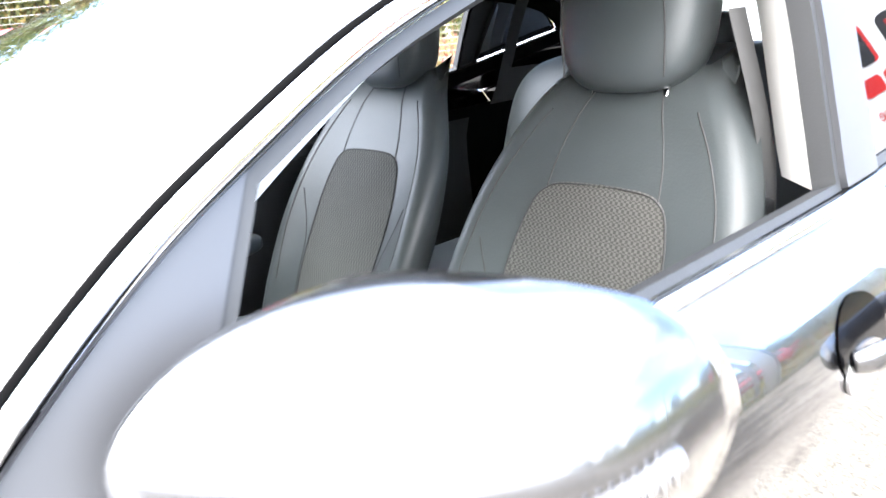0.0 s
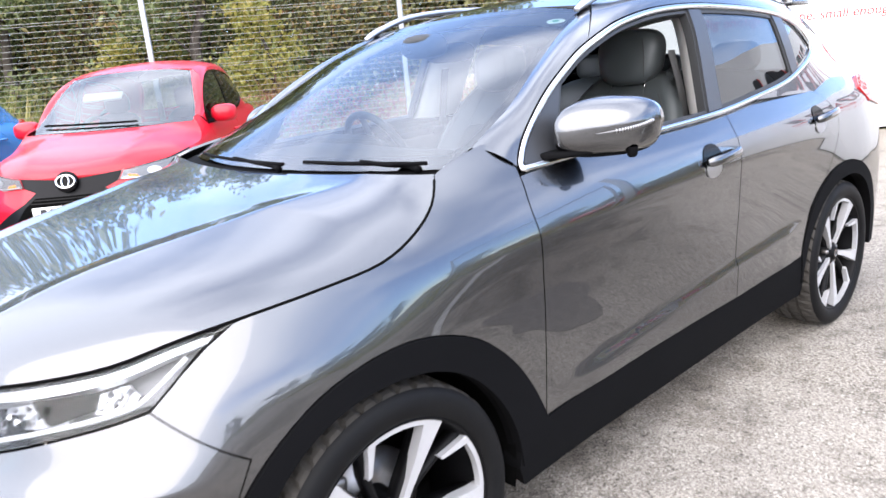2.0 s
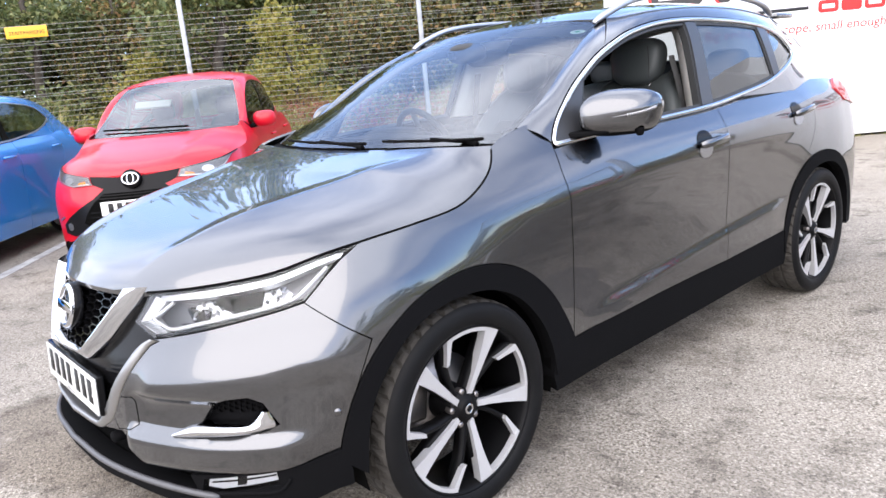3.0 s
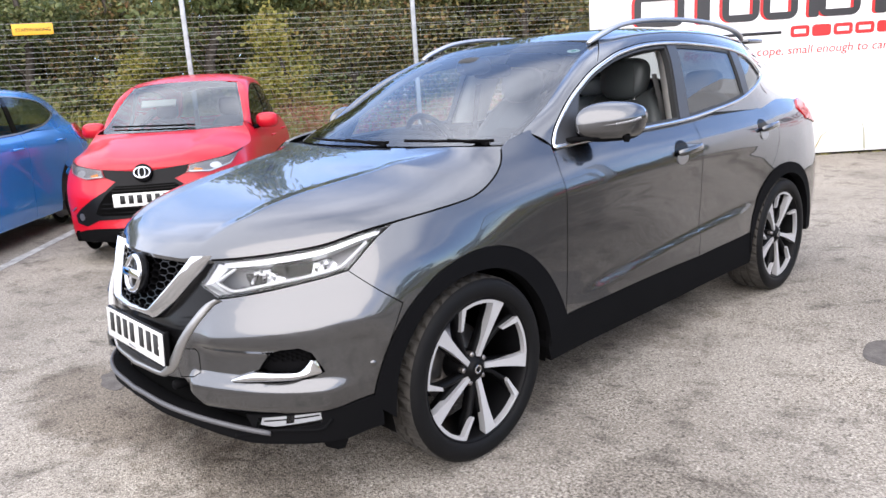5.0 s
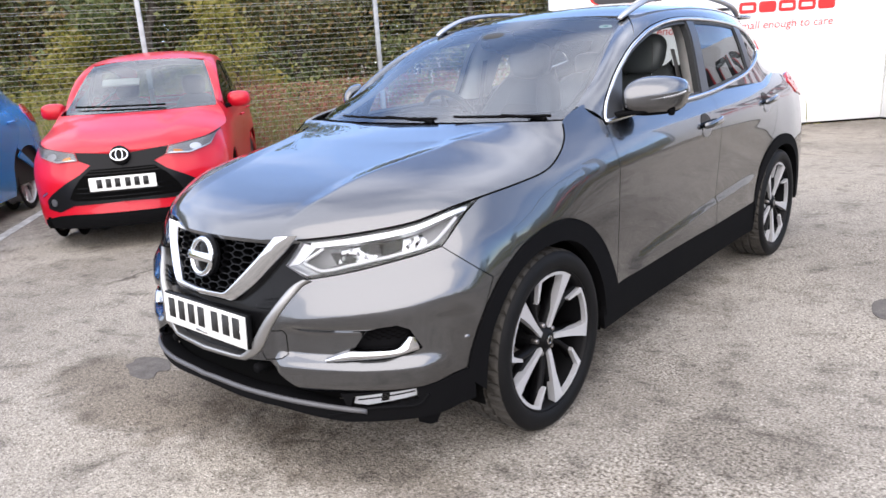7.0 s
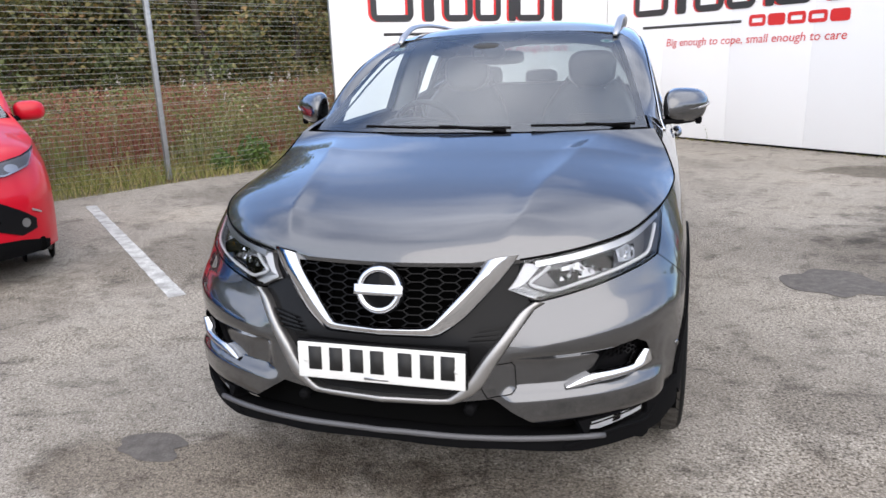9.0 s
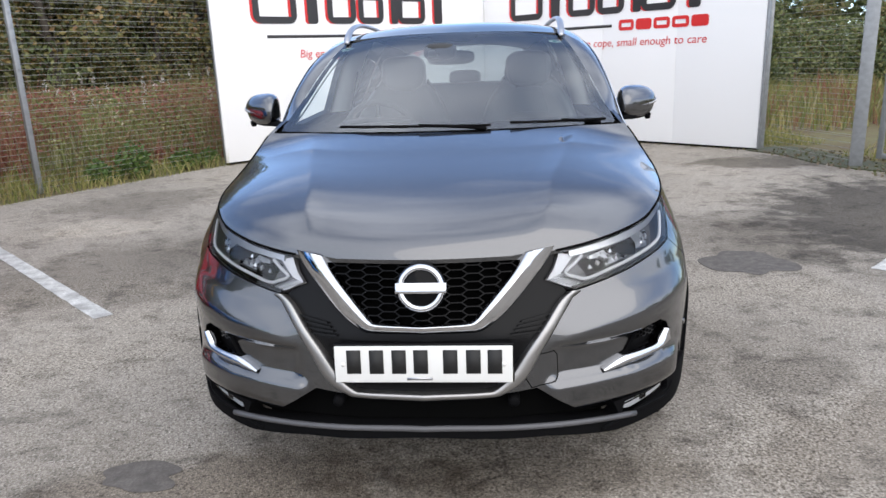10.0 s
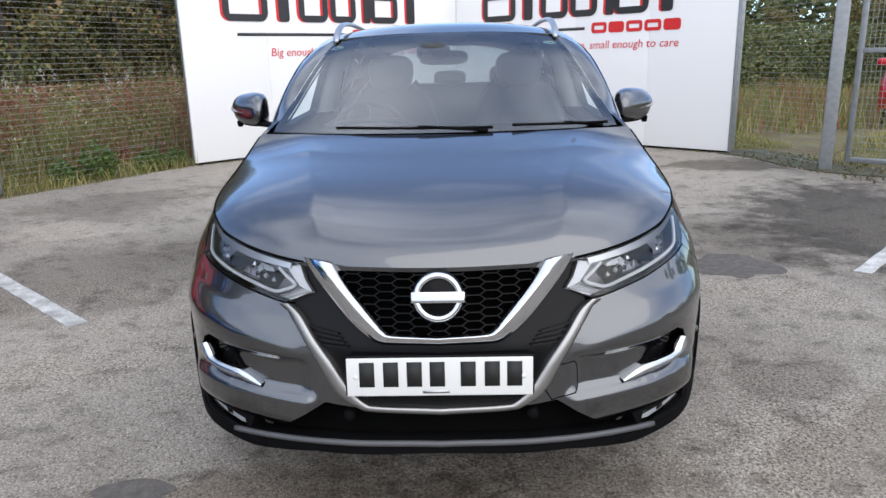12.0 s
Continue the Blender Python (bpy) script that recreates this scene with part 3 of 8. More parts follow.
def both(name, fn, poly, mat, parent=None, label="", **kw):
    """A panel on the left side and its mirror image on the right; returns the two."""
    vf = patch(fn, poly, **kw)
    a = part(name, vf, mat, parent or car, label)
    b = part(name, mirrored(vf), mat, parent or car, label)
    return a, b


def whole(name, fn, poly, mat, parent=None, label="", **kw):
    """A panel that runs across the middle: its left half and the mirror image in one mesh."""
    vf = patch(fn, poly, seam=0.0 if fn is bonnet_m else U_NOSE[0], **kw)
    return part(name, join(vf, mirrored(vf)), mat, parent or car, label)


WHEEL_F, WHEEL_R, HUB_Z = 0.0, 2.646, 0.337
ARCH_OUT = [(-0.455, 0.36), (-0.449, 0.42), (-0.395, 0.548), (-0.303, 0.657), (-0.169, 0.74), (-0.018, 0.778), (0.121, 0.772), (0.271, 0.716), (0.392, 0.617), (0.475, 0.50), (0.521, 0.402)]
ARCH_IN = [(-0.385, 0.30), (-0.375, 0.42), (-0.335, 0.53), (-0.235, 0.64), (-0.12, 0.695), (0.0, 0.708), (0.12, 0.69), (0.235, 0.63), (0.33, 0.53), (0.385, 0.42), (0.41, 0.30)]
arch_out = smooth_line(ARCH_OUT, 4)
arch_in = smooth_line(ARCH_IN, 4)
rear_out = smooth_line([(WHEEL_R + a * b, z) for a, b, z in ((-1, 0.42, 0.43), (-1, 0.39, 0.52), (-1, 0.31, 0.65), (-1, 0.17, 0.745), (1, 0.0, 0.775), (1, 0.17, 0.745), (1, 0.31, 0.655), (1, 0.40, 0.53), (1, 0.45, 0.40), (1, 0.46, 0.30))], 4)
rear_in = np.column_stack([WHEEL_R + (-1) * arch_in[::-1, 0] * 0.97, arch_in[::-1, 1]])

# shut lines, as places (u, z) on the lower skin
FRONT_GAP = smooth_line([(0.521, 0.402), (0.532, 0.52), (0.537, 0.672), (0.534, 0.789), (0.528, 0.90), (0.522, 0.98), (0.537, 1.062)], 5)
MID_GAP = smooth_line([(1.648, 0.41), (1.660, 0.53), (1.656, 0.72), (1.632, 0.93), (1.632, 1.02), (1.655, 1.100)], 5)
REAR_GAP = smooth_line([(2.40, 0.71), (2.50, 0.82), (2.56, 0.93), (2.54, 1.02), (2.45, 1.10)], 5)
BON_LINE = smooth_line(BON_EDGE_UZ, 4)
HEAD_LOW = smooth_line([(-1.008, 0.716), (-0.95, 0.724), (-0.831, 0.744), (-0.70, 0.768), (-0.592, 0.785), (-0.513, 0.797)], 3)

fender_poly = np.concatenate([
    [(-0.513, 0.797), (-0.435, 0.744), (-0.331, 0.675)], arch_out[8:],
    FRONT_GAP, [(0.542, 1.095), (0.545, 1.125), (0.520, 1.150), (0.47, 1.150), (0.40, 1.137), (0.34, 1.124)],
    BON_LINE[BON_LINE[:, 0] > -0.27][::-1], [(-0.288, 0.916), (-0.36, 0.885), (-0.425, 0.850)]])
both("fender", skin, fender_poly, GREY_PAINT, h=0.02, label="grey metallic front wing")
door_f_poly = np.concatenate([FRONT_GAP[::-1], [(0.8, 0.408), (1.1, 0.412), (1.4, 0.412)], MID_GAP, [(1.3, 1.092), (1.0, 1.084), (0.75, 1.076)]])
door_fl, door_fr = both("front_door", skin, door_f_poly, GREY_PAINT, h=0.018, label="grey metallic front door")
rear_cut = rear_out[(rear_out[:, 0] < 2.42) & (rear_out[:, 1] < 0.73)]
door_r_poly = np.concatenate([MID_GAP[::-1], [(1.9, 0.418), (2.2, 0.428)], rear_cut, REAR_GAP, [(2.30, 1.130), (2.0, 1.118), (1.8, 1.108)]])
door_rl, door_rr = both("rear_door", skin, door_r_poly, GREY_PAINT, h=0.018, label="grey metallic rear door")
quarter_poly = np.concatenate([REAR_GAP[::-1], rear_out[(rear_out[:, 0] > 2.41)], [(3.2, 0.34), (3.4, 0.36), (3.75, 0.37), (4.15, 0.38), (4.15, 1.02), (3.75, 1.03), (3.40, 1.06), (3.25, 1.09), (3.0, 1.13), (2.75, 1.14)]])
both("rear_quarter", skin, quarter_poly, GREY_PAINT, h=0.035, gap=0.001)

# black wheel-arch and sill cladding
clad_f = np.concatenate([arch_out, arch_in[::-1]])
both("arch_cladding", lower, clad_f, CLAD, h=0.022, gap=0.001, out=0.008, flange=0.05, label="black plastic wheel-arch trim")
clad_r = np.concatenate([rear_out, rear_in[::-1]])
both("arch_cladding", lower, clad_r, CLAD, h=0.022, gap=0.001, out=0.008, flange=0.05, label="black plastic wheel-arch trim")
sill_poly = [(0.395, 0.30), (0.41, 0.39), (0.455, 0.46), (0.49, 0.46), (0.521, 0.400), (0.8, 0.406), (1.1, 0.410), (1.65, 0.410), (2.2, 0.426), (2.23, 0.43), (2.27, 0.33), (2.27, 0.24), (1.5, 0.225), (0.9, 0.225), (0.42, 0.235)]
both("sill", lower, sill_poly, CLAD, h=0.03, gap=0.001, out=0.004, flange=0.06, label="black plastic door sill")


whole("bonnet", bonnet_m, [(0, 0.0), (0.78, 0.0), (0.78, 1.15), (0, 1.15)], GREY_PAINT, h=0.012, gap=0.0, flange=0.012, label="grey metallic bonnet with two raised creases")

seal_l = BON_LINE[(BON_LINE[:, 0] > -1.06) & (BON_LINE[:, 0] < 0.284)]
for q in (1, -1):
    vf = tube(lower(seal_l[:, 0], seal_l[:, 1] - 0.001, 0.0), 0.0034, 8)
    part("bonnet_seal", vf if q > 0 else mirrored(vf), SOFT_BLACK, car, "black gap along the bonnet's edge")
# front bumper, with openings for the grille, fog lamps and lower intake
STRIP_OUT = [(-0.985, 0.712), (-1.016, 0.698), (-1.052, 0.652), (-1.112, 0.564), (-1.165, 0.478), (-1.226, 0.438), (-1.275, 0.428), (-1.463, 0.424)]
STRIP_IN = [(-1.020, 0.716), (-1.060, 0.690), (-1.104, 0.633), (-1.158, 0.564), (-1.207, 0.496), (-1.250, 0.455), (-1.290, 0.447), (-1.463, 0.444)]
FOG_HOLE = [(-0.900, 0.476), (-0.822, 0.506), (-0.782, 0.562), (-0.745, 0.574), (-0.686, 0.579), (-0.646, 0.562), (-0.622, 0.525), (-0.606, 0.500), (-0.634, 0.487), (-0.68, 0.477), (-0.76, 0.471), (-0.84, 0.467)]
TOW = [(-1.122, 0.550), (-1.075, 0.554), (-1.064, 0.54), (-1.060, 0.475), (-1.075, 0.464), (-1.145, 0.449), (-1.163, 0.480)]
bumper_poly = np.concatenate([HEAD_LOW, [(-0.435, 0.744), (-0.331, 0.675)], arch_out[2:9][::-1] - (0.001, 0), [(-0.455, 0.400),
                              (-0.56, 0.382), (-0.624, 0.375), (-0.80, 0.368), (-0.905, 0.362), (-0.985, 0.358), (-1.02, 0.375), (-1.13, 0.446)], STRIP_OUT[:6][::-1]])
vf = patch(skin, bumper_poly, h=0.011, holes=[FOG_HOLE, TOW], gap=0.0015, flange=0.02)
part("front_bumper", vf, GREY_PAINT, car, "grey metallic bumper skin")
vf = patch(skin, bumper_poly, h=0.011, holes=[FOG_HOLE], gap=0.0015, flange=0.02)
part("front_bumper", mirrored(vf), GREY_PAINT, car, "grey metallic bumper skin")
part("tow_cover", patch(skin, TOW, h=0.012, gap=0.0015, flange=0.015), GREY_PAINT, car, "grey towing-eye cover")
vf = moulding(lower, STRIP_OUT, STRIP_IN, 90, [(0, -0.03), (0, 0.001), (0.10, 0.005), (0.5, 0.008), (0.86, 0.008), (0.95, 0.004), (1, -0.006), (1, -0.03)])
part("grille_surround", join(vf, mirrored(vf)), STRIP_SATIN, car, "satin silver strip round the lower grille")
V_OUT = [(-1.052, 0.846), (-1.128, 0.768), (-1.203, 0.690), (-1.260, 0.646), (-1.292, 0.628), (-1.33, 0.624), (-1.463, 0.624)]
V_IN = [(-1.157, 0.832), (-1.230, 0.752), (-1.296, 0.682), (-1.316, 0.663), (-1.342, 0.655), (-1.463, 0.652)]


vf = moulding(lower, V_OUT, V_IN, 110, [(0, -0.035), (0, -0.004), (0.03, 0.002), (0.08, 0.006), (0.40, 0.016), (0.66, 0.024), (0.72, 0.0245), (0.77, 0.0235), (0.95, 0.010), (0.99, 0.003), (1.0, -0.015), (1.0, -0.04)])
part("chrome_grille_bar", join(vf, mirrored(vf)), CHROME, car, "bright chrome V-shaped grille bar")
# glossy black panel between headlamp, chrome bar and silver strip
black_poly = np.concatenate([[(-1.045, 0.842), (-1.070, 0.775), (-1.025, 0.716)], STRIP_IN[1:], [(-1.463, 0.624)], V_OUT[::-1][1:]])
whole("grille_side_panel", lower, black_poly, SLAT_BLACK, h=0.02, gap=0.0, out=-0.022, flange=0.02, label="gloss black panel beside the grille")
grille_back = np.concatenate([V_IN, [(-1.463, 0.832)]])
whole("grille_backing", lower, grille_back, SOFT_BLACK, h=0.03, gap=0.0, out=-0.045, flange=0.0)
whole("grille_roof", lower, [(-1.463, 0.828), (-1.150, 0.828), (-1.146, 0.838), (-1.463, 0.838)], GLOSS_BLACK, h=0.03, gap=0, out=-0.004, flange=0.04)


def hexes(region, w, hgt, bar, fn, out_a, out_b):
    """Honeycomb of thin bars inside region."""
    segs = set()
    lo, hi = np.min(region, 0), np.max(region, 0)
    r = 0
    z = lo[1]
    while z < hi[1] + hgt:
        x = lo[0] + (w * 0.75 if r % 2 else 0)
        while x < hi[0] + w:
            c = [(x + w * 0.5 * k, z + hgt * 0.5 * s) for k, s in ((-1, 0), (-0.5, 1), (0.5, 1), (1, 0), (0.5, -1), (-0.5, -1))]
            for a, b in zip(c, c[1:] + c[:1]):
                a, b = tuple(np.round(a, 4)), tuple(np.round(b, 4))
                segs.add((min(a, b), max(a, b)))
            x += w * 1.5
        z += hgt * 0.5
        r += 1
    ring = np.asarray(region)
    items = []
    for a, b in sorted(segs):
        a, b = np.array(a), np.array(b)
        if not within(ring, np.array([0.5 * (a + b)]))[0]:
            continue
        n = np.array([a[1] - b[1], b[0] - a[0]])
        n = n / np.linalg.norm(n) * bar / 2
        q = np.array([a + n, a - n, b - n, b + n])
        v = np.concatenate([fn(q[:, 0], q[:, 1], out_a), fn(q[:, 0], q[:, 1], out_b)])
        items.append((v, [(0, 1, 2, 3), (4, 7, 6, 5), (0, 4, 5, 1), (1, 5, 6, 2), (2, 6, 7, 3), (3, 7, 4, 0)]))
    return join(*items)


mesh_l = hexes(grille_back, 0.066, 0.0225, 0.0030, lower, -0.006, -0.04)
part("grille_mesh", join(mesh_l, mirrored(mesh_l)), GLOSS_BLACK, car, "gloss black honeycomb grille", smooth=False)
for u0, z0, u1, z1 in ((-1.172, 0.646, -1.078, 0.662), (-1.182, 0.634, -1.088, 0.646), (-1.192, 0.622, -1.098, 0.630), (-1.202, 0.610, -1.109, 0.614)):
    vf = patch(lower, [(u0, z0), (u1, z1), (u1, z1 + 0.0045), (u0, z0 + 0.0045)], h=0.02, gap=0, out=-0.008, flange=0.012)
    part("vent_slat", vf, SLAT_BLACK, car)
    part("vent_slat", mirrored(vf), SLAT_BLACK, car)

# lower intake and lip
intake = [(-1.463, 0.428), (-1.275, 0.432), (-1.225, 0.45), (-1.13, 0.45), (-1.02, 0.38), (-0.985, 0.36), (-0.86, 0.36), (-0.80, 0.33), (-0.86, 0.315), (-1.0, 0.31), (-1.463, 0.31)]
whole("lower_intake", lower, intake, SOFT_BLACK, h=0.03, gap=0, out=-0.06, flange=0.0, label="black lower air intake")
lip = smooth_line([(-1.463, 0.352), (-1.15, 0.342), (-1.0, 0.330), (-0.88, 0.312), (-0.862, 0.318)], 4)
lip_poly = np.concatenate([lip, [(-0.88, 0.358), (-0.80, 0.364), (-0.62, 0.371), (-0.56, 0.378), (-0.452, 0.397), (-0.43, 0.33), (-0.43, 0.288), (-0.483, 0.284), (-0.55, 0.268), (-0.64, 0.262), (-0.87, 0.262), (-1.1, 0.296), (-1.463, 0.314)]])
FOG_LAMP = [(-0.850, 0.314), (-0.838, 0.350), (-0.74, 0.361), (-0.632, 0.368), (-0.630, 0.330), (-0.72, 0.318), (-0.80, 0.307)]
whole("front_lip", lower, lip_poly, CLAD, h=0.02, gap=0, holes=[FOG_LAMP], out=0.008, flange=0.06, label="black plastic front lip")
fold = smooth_line([(-0.925, 0.283), (-0.86, 0.297), (-0.80, 0.309), (-0.72, 0.312), (-0.647, 0.310), (-0.618, 0.322), (-0.598, 0.345)], 4)
flap = [(-0.650, 0.266), (-0.640, 0.225), (-0.600, 0.208), (-0.575, 0.212), (-0.545, 0.272)]
for q in (1, -1):
    vf = tube(lower(fold[:, 0], fold[:, 1], 0.008), 0.006, 8)
    part("lip_fold", vf if q > 0 else mirrored(vf), CLAD, car)
    vf = patch(lower, flap, h=0.02, gap=0, out=-0.02, flange=0.008)
    part("air_deflector", vf if q > 0 else mirrored(vf), CLAD, car, "black rubber air deflector before the wheel")
# edge strip in a lighter grey than the lip itself
lip_u = np.linspace(-1.463, -0.80, 24)
edge = lower(lip_u, 0.342 - 0.040 * ((lip_u + 1.463) / 0.663)**2, 0.012)
lip_line = np.concatenate([edge[::-1] * (-1, 1, 1), edge[1:]])
part("lip_edge", tube(lip_line, 0.009, 8), material("worn_grey_plastic", (0.07, 0.07, 0.075), rough=0.45, vary=0.3, size=0.1), car, "dark grey bumper edge strip")
for s in (1, -1):
    knob = moved(lathe([(0, 0.03), (0.010, 0.03), (0.017, 0.024), (0.018, 0.0), (0.018, -0.03)], 16), Matrix.Translation((0, 0, 0)) @ Euler((0, 0, radians(-90))).to_matrix().to_4x4())
    p = lower(-1.193, 0.409, -0.03)
    part("parking_sensor", moved(knob, Matrix.Translation((s * p[0], p[1], p[2]))), CLAD, car)
    p = lower(-0.452, 0.502, 0.0)
    part("parking_sensor", moved(lathe([(0, 0.003), (0.009, 0.003), (0.011, 0.0), (0.011, -0.01)], 16), Matrix.Translation((s * p[0], p[1], p[2])) @ Euler((0, 0, radians(-35 if s > 0 else 215))).to_matrix().to_4x4()), GREY_PAINT, car)

# fog lamp recess, its chrome blade, the lower blade and the lamp
both("fog_recess", lower, FOG_HOLE, CLAD, h=0.02, gap=-0.002, out=-0.045, flange=-0.04)
tex = hexes(np.asarray([(-0.83, 0.525), (-0.78, 0.565), (-0.67, 0.575), (-0.65, 0.555), (-0.66, 0.525)]), 0.022, 0.014, 0.0025, lower, -0.036, -0.044)
part("fog_mesh", tex, GLOSS_BLACK, car, smooth=False)
part("fog_mesh", mirrored(tex), GLOSS_BLACK, car, smooth=False)
FOG_A = [(-0.918, 0.474), (-0.844, 0.500), (-0.77, 0.502), (-0.70, 0.503), (-0.677, 0.512), (-0.660, 0.530), (-0.650, 0.542)]
FOG_B = [(-0.915, 0.466), (-0.84, 0.470), (-0.76, 0.474), (-0.68, 0.480), (-0.635, 0.489), (-0.612, 0.497), (-0.630, 0.540)]
vf = moulding(lower, FOG_A, FOG_B, 60, [(0, -0.035), (0, -0.006), (0.1, 0.004), (0.5, 0.010), (0.9, 0.006), (1, -0.004), (1, -0.035)])
for q in (vf, mirrored(vf)):
    part("fog_trim", q, CHROME, car, "bright chrome fog lamp blade")
both("fog_lamp_bezel", lower, FOG_LAMP, GLOSS_BLACK, h=0.02, gap=-0.003, out=-0.03, flange=-0.035)
FOG_REFL = inset(FOG_LAMP, 0.004)
both("fog_lamp", lower, FOG_REFL, LAMP_WHITE, h=0.01, gap=0, out=-0.014, flange=0.012, label="clear front fog lamp with silver reflector")
both("fog_lamp_divider", lower, [(-0.755, 0.324), (-0.748, 0.352), (-0.722, 0.355), (-0.728, 0.327)], GLOSS_BLACK, h=0.01, gap=0, out=-0.010, flange=0.01)
both("fog_lamp_divider", lower, [(-0.83, 0.328), (-0.64, 0.347), (-0.64, 0.351), (-0.83, 0.332)], GLOSS_BLACK, h=0.01, gap=0, out=-0.011, flange=0.006)
both("fog_lens", lower, FOG_LAMP, LENS_GLASS, h=0.02, gap=0.001, out=-0.002, flange=0.0)

# headlamps
HEAD = np.concatenate([HEAD_LOW, smooth_line([(-0.513, 0.797), (-0.425, 0.850), (-0.36, 0.885), (-0.288, 0.914)], 3)[1:],
                       BON_LINE[(BON_LINE[:, 0] < -0.29) & (BON_LINE[:, 0] > -1.05)][::-1] - (0, 0.003), [(-1.042, 0.832), (-1.072, 0.785), (-1.098, 0.754)]])
both("headlamp_housing", lower, HEAD, SMOKED, h=0.016, gap=0.003, out=-0.065, flange=-0.06)
lens = both("headlamp", lower, HEAD, LENS_GLASS, h=0.02, gap=0.003, out=0.001, flange=0.0, label="clear headlamp with white light strip")
GUIDE = smooth_line([(-0.955, 0.812), (-0.99, 0.792), (-1.027, 0.768), (-0.99, 0.752), (-0.948, 0.744), (-0.85, 0.762), (-0.732, 0.782), (-0.62, 0.799), (-0.549, 0.811), (-0.502, 0.830), (-0.45, 0.856), (-0.406, 0.877)], 4)
BLOCK = [(-1.036, 0.826), (-1.064, 0.790), (-1.093, 0.754), (-1.045, 0.736), (-0.995, 0.721), (-0.965, 0.724), (-0.972, 0.734), (-1.015, 0.750), (-1.042, 0.768), (-1.005, 0.800), (-0.985, 0.816)]
TOP_EDGE = BON_LINE[(BON_LINE[:, 0] > -1.02) & (BON_LINE[:, 0] < -0.33)]
TOP_TRIM = np.concatenate([TOP_EDGE - (0, 0.006), (TOP_EDGE - (0, 0.006) - np.column_stack([0 * TOP_EDGE[:, 0], np.interp(TOP_EDGE[:, 0], [-1.02, -0.8, -0.5, -0.33], [0.020, 0.019, 0.016, 0.012])]))[::-1]])
LOW_STRIP = np.concatenate([HEAD_LOW + (0, 0.004), (HEAD_LOW + (0, np.array([0.012])[0]))[::-1]])
for k, ob in enumerate(lens):
    def put(name, vf, mat, label="", smooth=True):
        part(name, mirrored(vf) if k else vf, mat, ob, label, smooth)

    put("light_guide", tube(lower(GUIDE[:, 0], GUIDE[:, 1], -0.014), 0.0056, 8), LAMP_WHITE, "thin white light strip")
    put("light_block", patch(lower, BLOCK, h=0.012, gap=0, out=-0.018, flange=0.03), LAMP_WHITE, "clear ribbed light block")
    for f in np.linspace(0.06, 0.94, 9):
        a, b = np.array((-1.090, 0.753)) * (1 - f) + np.array((-0.990, 0.724)) * f, np.array((-1.042, 0.768)) * (1 - f) + np.array((-0.968, 0.734)) * f
        put("block_rib", tube(lower(*np.array([a * (1 - w) + b * w for w in (0.05, 0.5, 0.95)]).T, -0.016), 0.0024, 6), LAMP_SILVER)
    put("upper_trim", patch(lower, TOP_TRIM, h=0.010, gap=0, out=-0.010, flange=0.03), LAMP_SILVER, "bright trim along the lamp's upper edge")
    put("lower_strip", patch(lower, LOW_STRIP, h=0.010, gap=0, out=-0.006, flange=0.02), GLOSS_BLACK)
    put("reflector", patch(lower, [(-0.915, 0.768), (-0.90, 0.810), (-0.815, 0.828), (-0.715, 0.835), (-0.735, 0.790), (-0.82, 0.776)], h=0.010, gap=0, out=-0.050, flange=0.012), LAMP_SILVER)
    put("reflector", patch(lower, [(-0.672, 0.808), (-0.660, 0.842), (-0.585, 0.852), (-0.555, 0.832), (-0.590, 0.803)], h=0.010, gap=0, out=-0.050, flange=0.012), LAMP_SILVER)
    put("reflector_slot", patch(lower, [(-0.945, 0.758), (-0.905, 0.746), (-0.76, 0.770), (-0.775, 0.781), (-0.90, 0.760)], h=0.012, gap=0, out=-0.030, flange=0.02), GLOSS_BLACK)
    put("marker_bar", patch(lower, [(-0.47, 0.876), (-0.44, 0.893), (-0.335, 0.905), (-0.352, 0.893)], h=0.012, gap=0, out=-0.014, flange=0.015), LAMP_WHITE)
    lamp_rnd = np.random.RandomState(31)
    for c0, c1, z0, z1, n in ((-0.895, -0.735, 0.783, 0.822, 12), (-0.655, -0.580, 0.815, 0.842, 6)):
        for q in range(n):
            f = (q + 0.5) / n
            u, z = c0 + (c1 - c0) * f, z0 + (z1 - z0) * (0.35 * f + 0.65 * (q % 3) / 2)
            p = lower(u, z, -0.034)
            r = 0.0075 * lamp_rnd.uniform(0.7, 1.25)
            gem = np.array([(1, 0, 0), (-1, 0, 0), (0, 1, 0), (0, -1, 0), (0, 0, 1), (0, 0, -1)]) * (r * 1.3, r, r * 1.5)
            faces = [(0, 2, 4), (2, 1, 4), (1, 3, 4), (3, 0, 4), (2, 0, 5), (1, 2, 5), (3, 1, 5), (0, 3, 5)]
            turn = Euler((lamp_rnd.uniform(-0.6, 0.6), lamp_rnd.uniform(-0.6, 0.6), lamp_rnd.uniform(0, 3))).to_matrix().to_4x4()
            put("led_crystal", moved((gem, faces), Matrix.Translation(p) @ turn), CHROME if q % 2 else LAMP_SILVER, "", False)

# badge and number plate
bc = np.array([0.0, -0.832, 0.757])
lean = Matrix.Translation(bc) @ Euler((radians(-14), 0, 0)).to_matrix().to_4x4() @ Euler((0, 0, radians(-90))).to_matrix().to_4x4() @ Matrix.Diagonal((1, 1.2, 1.2, 1))
badge = part("badge", moved(lathe([(0.061, -0.02), (0.0615, 0.0), (0.058, 0.006), (0.0, 0.009)], 40), lean), GLOSS_BLACK, car, "round chrome and black maker badge")
part("badge_ring", moved(lathe([(0.058, 0.004), (0.056, 0.013), (0.050, 0.016), (0.044, 0.013), (0.042, 0.006)], 48), lean), CHROME, badge)
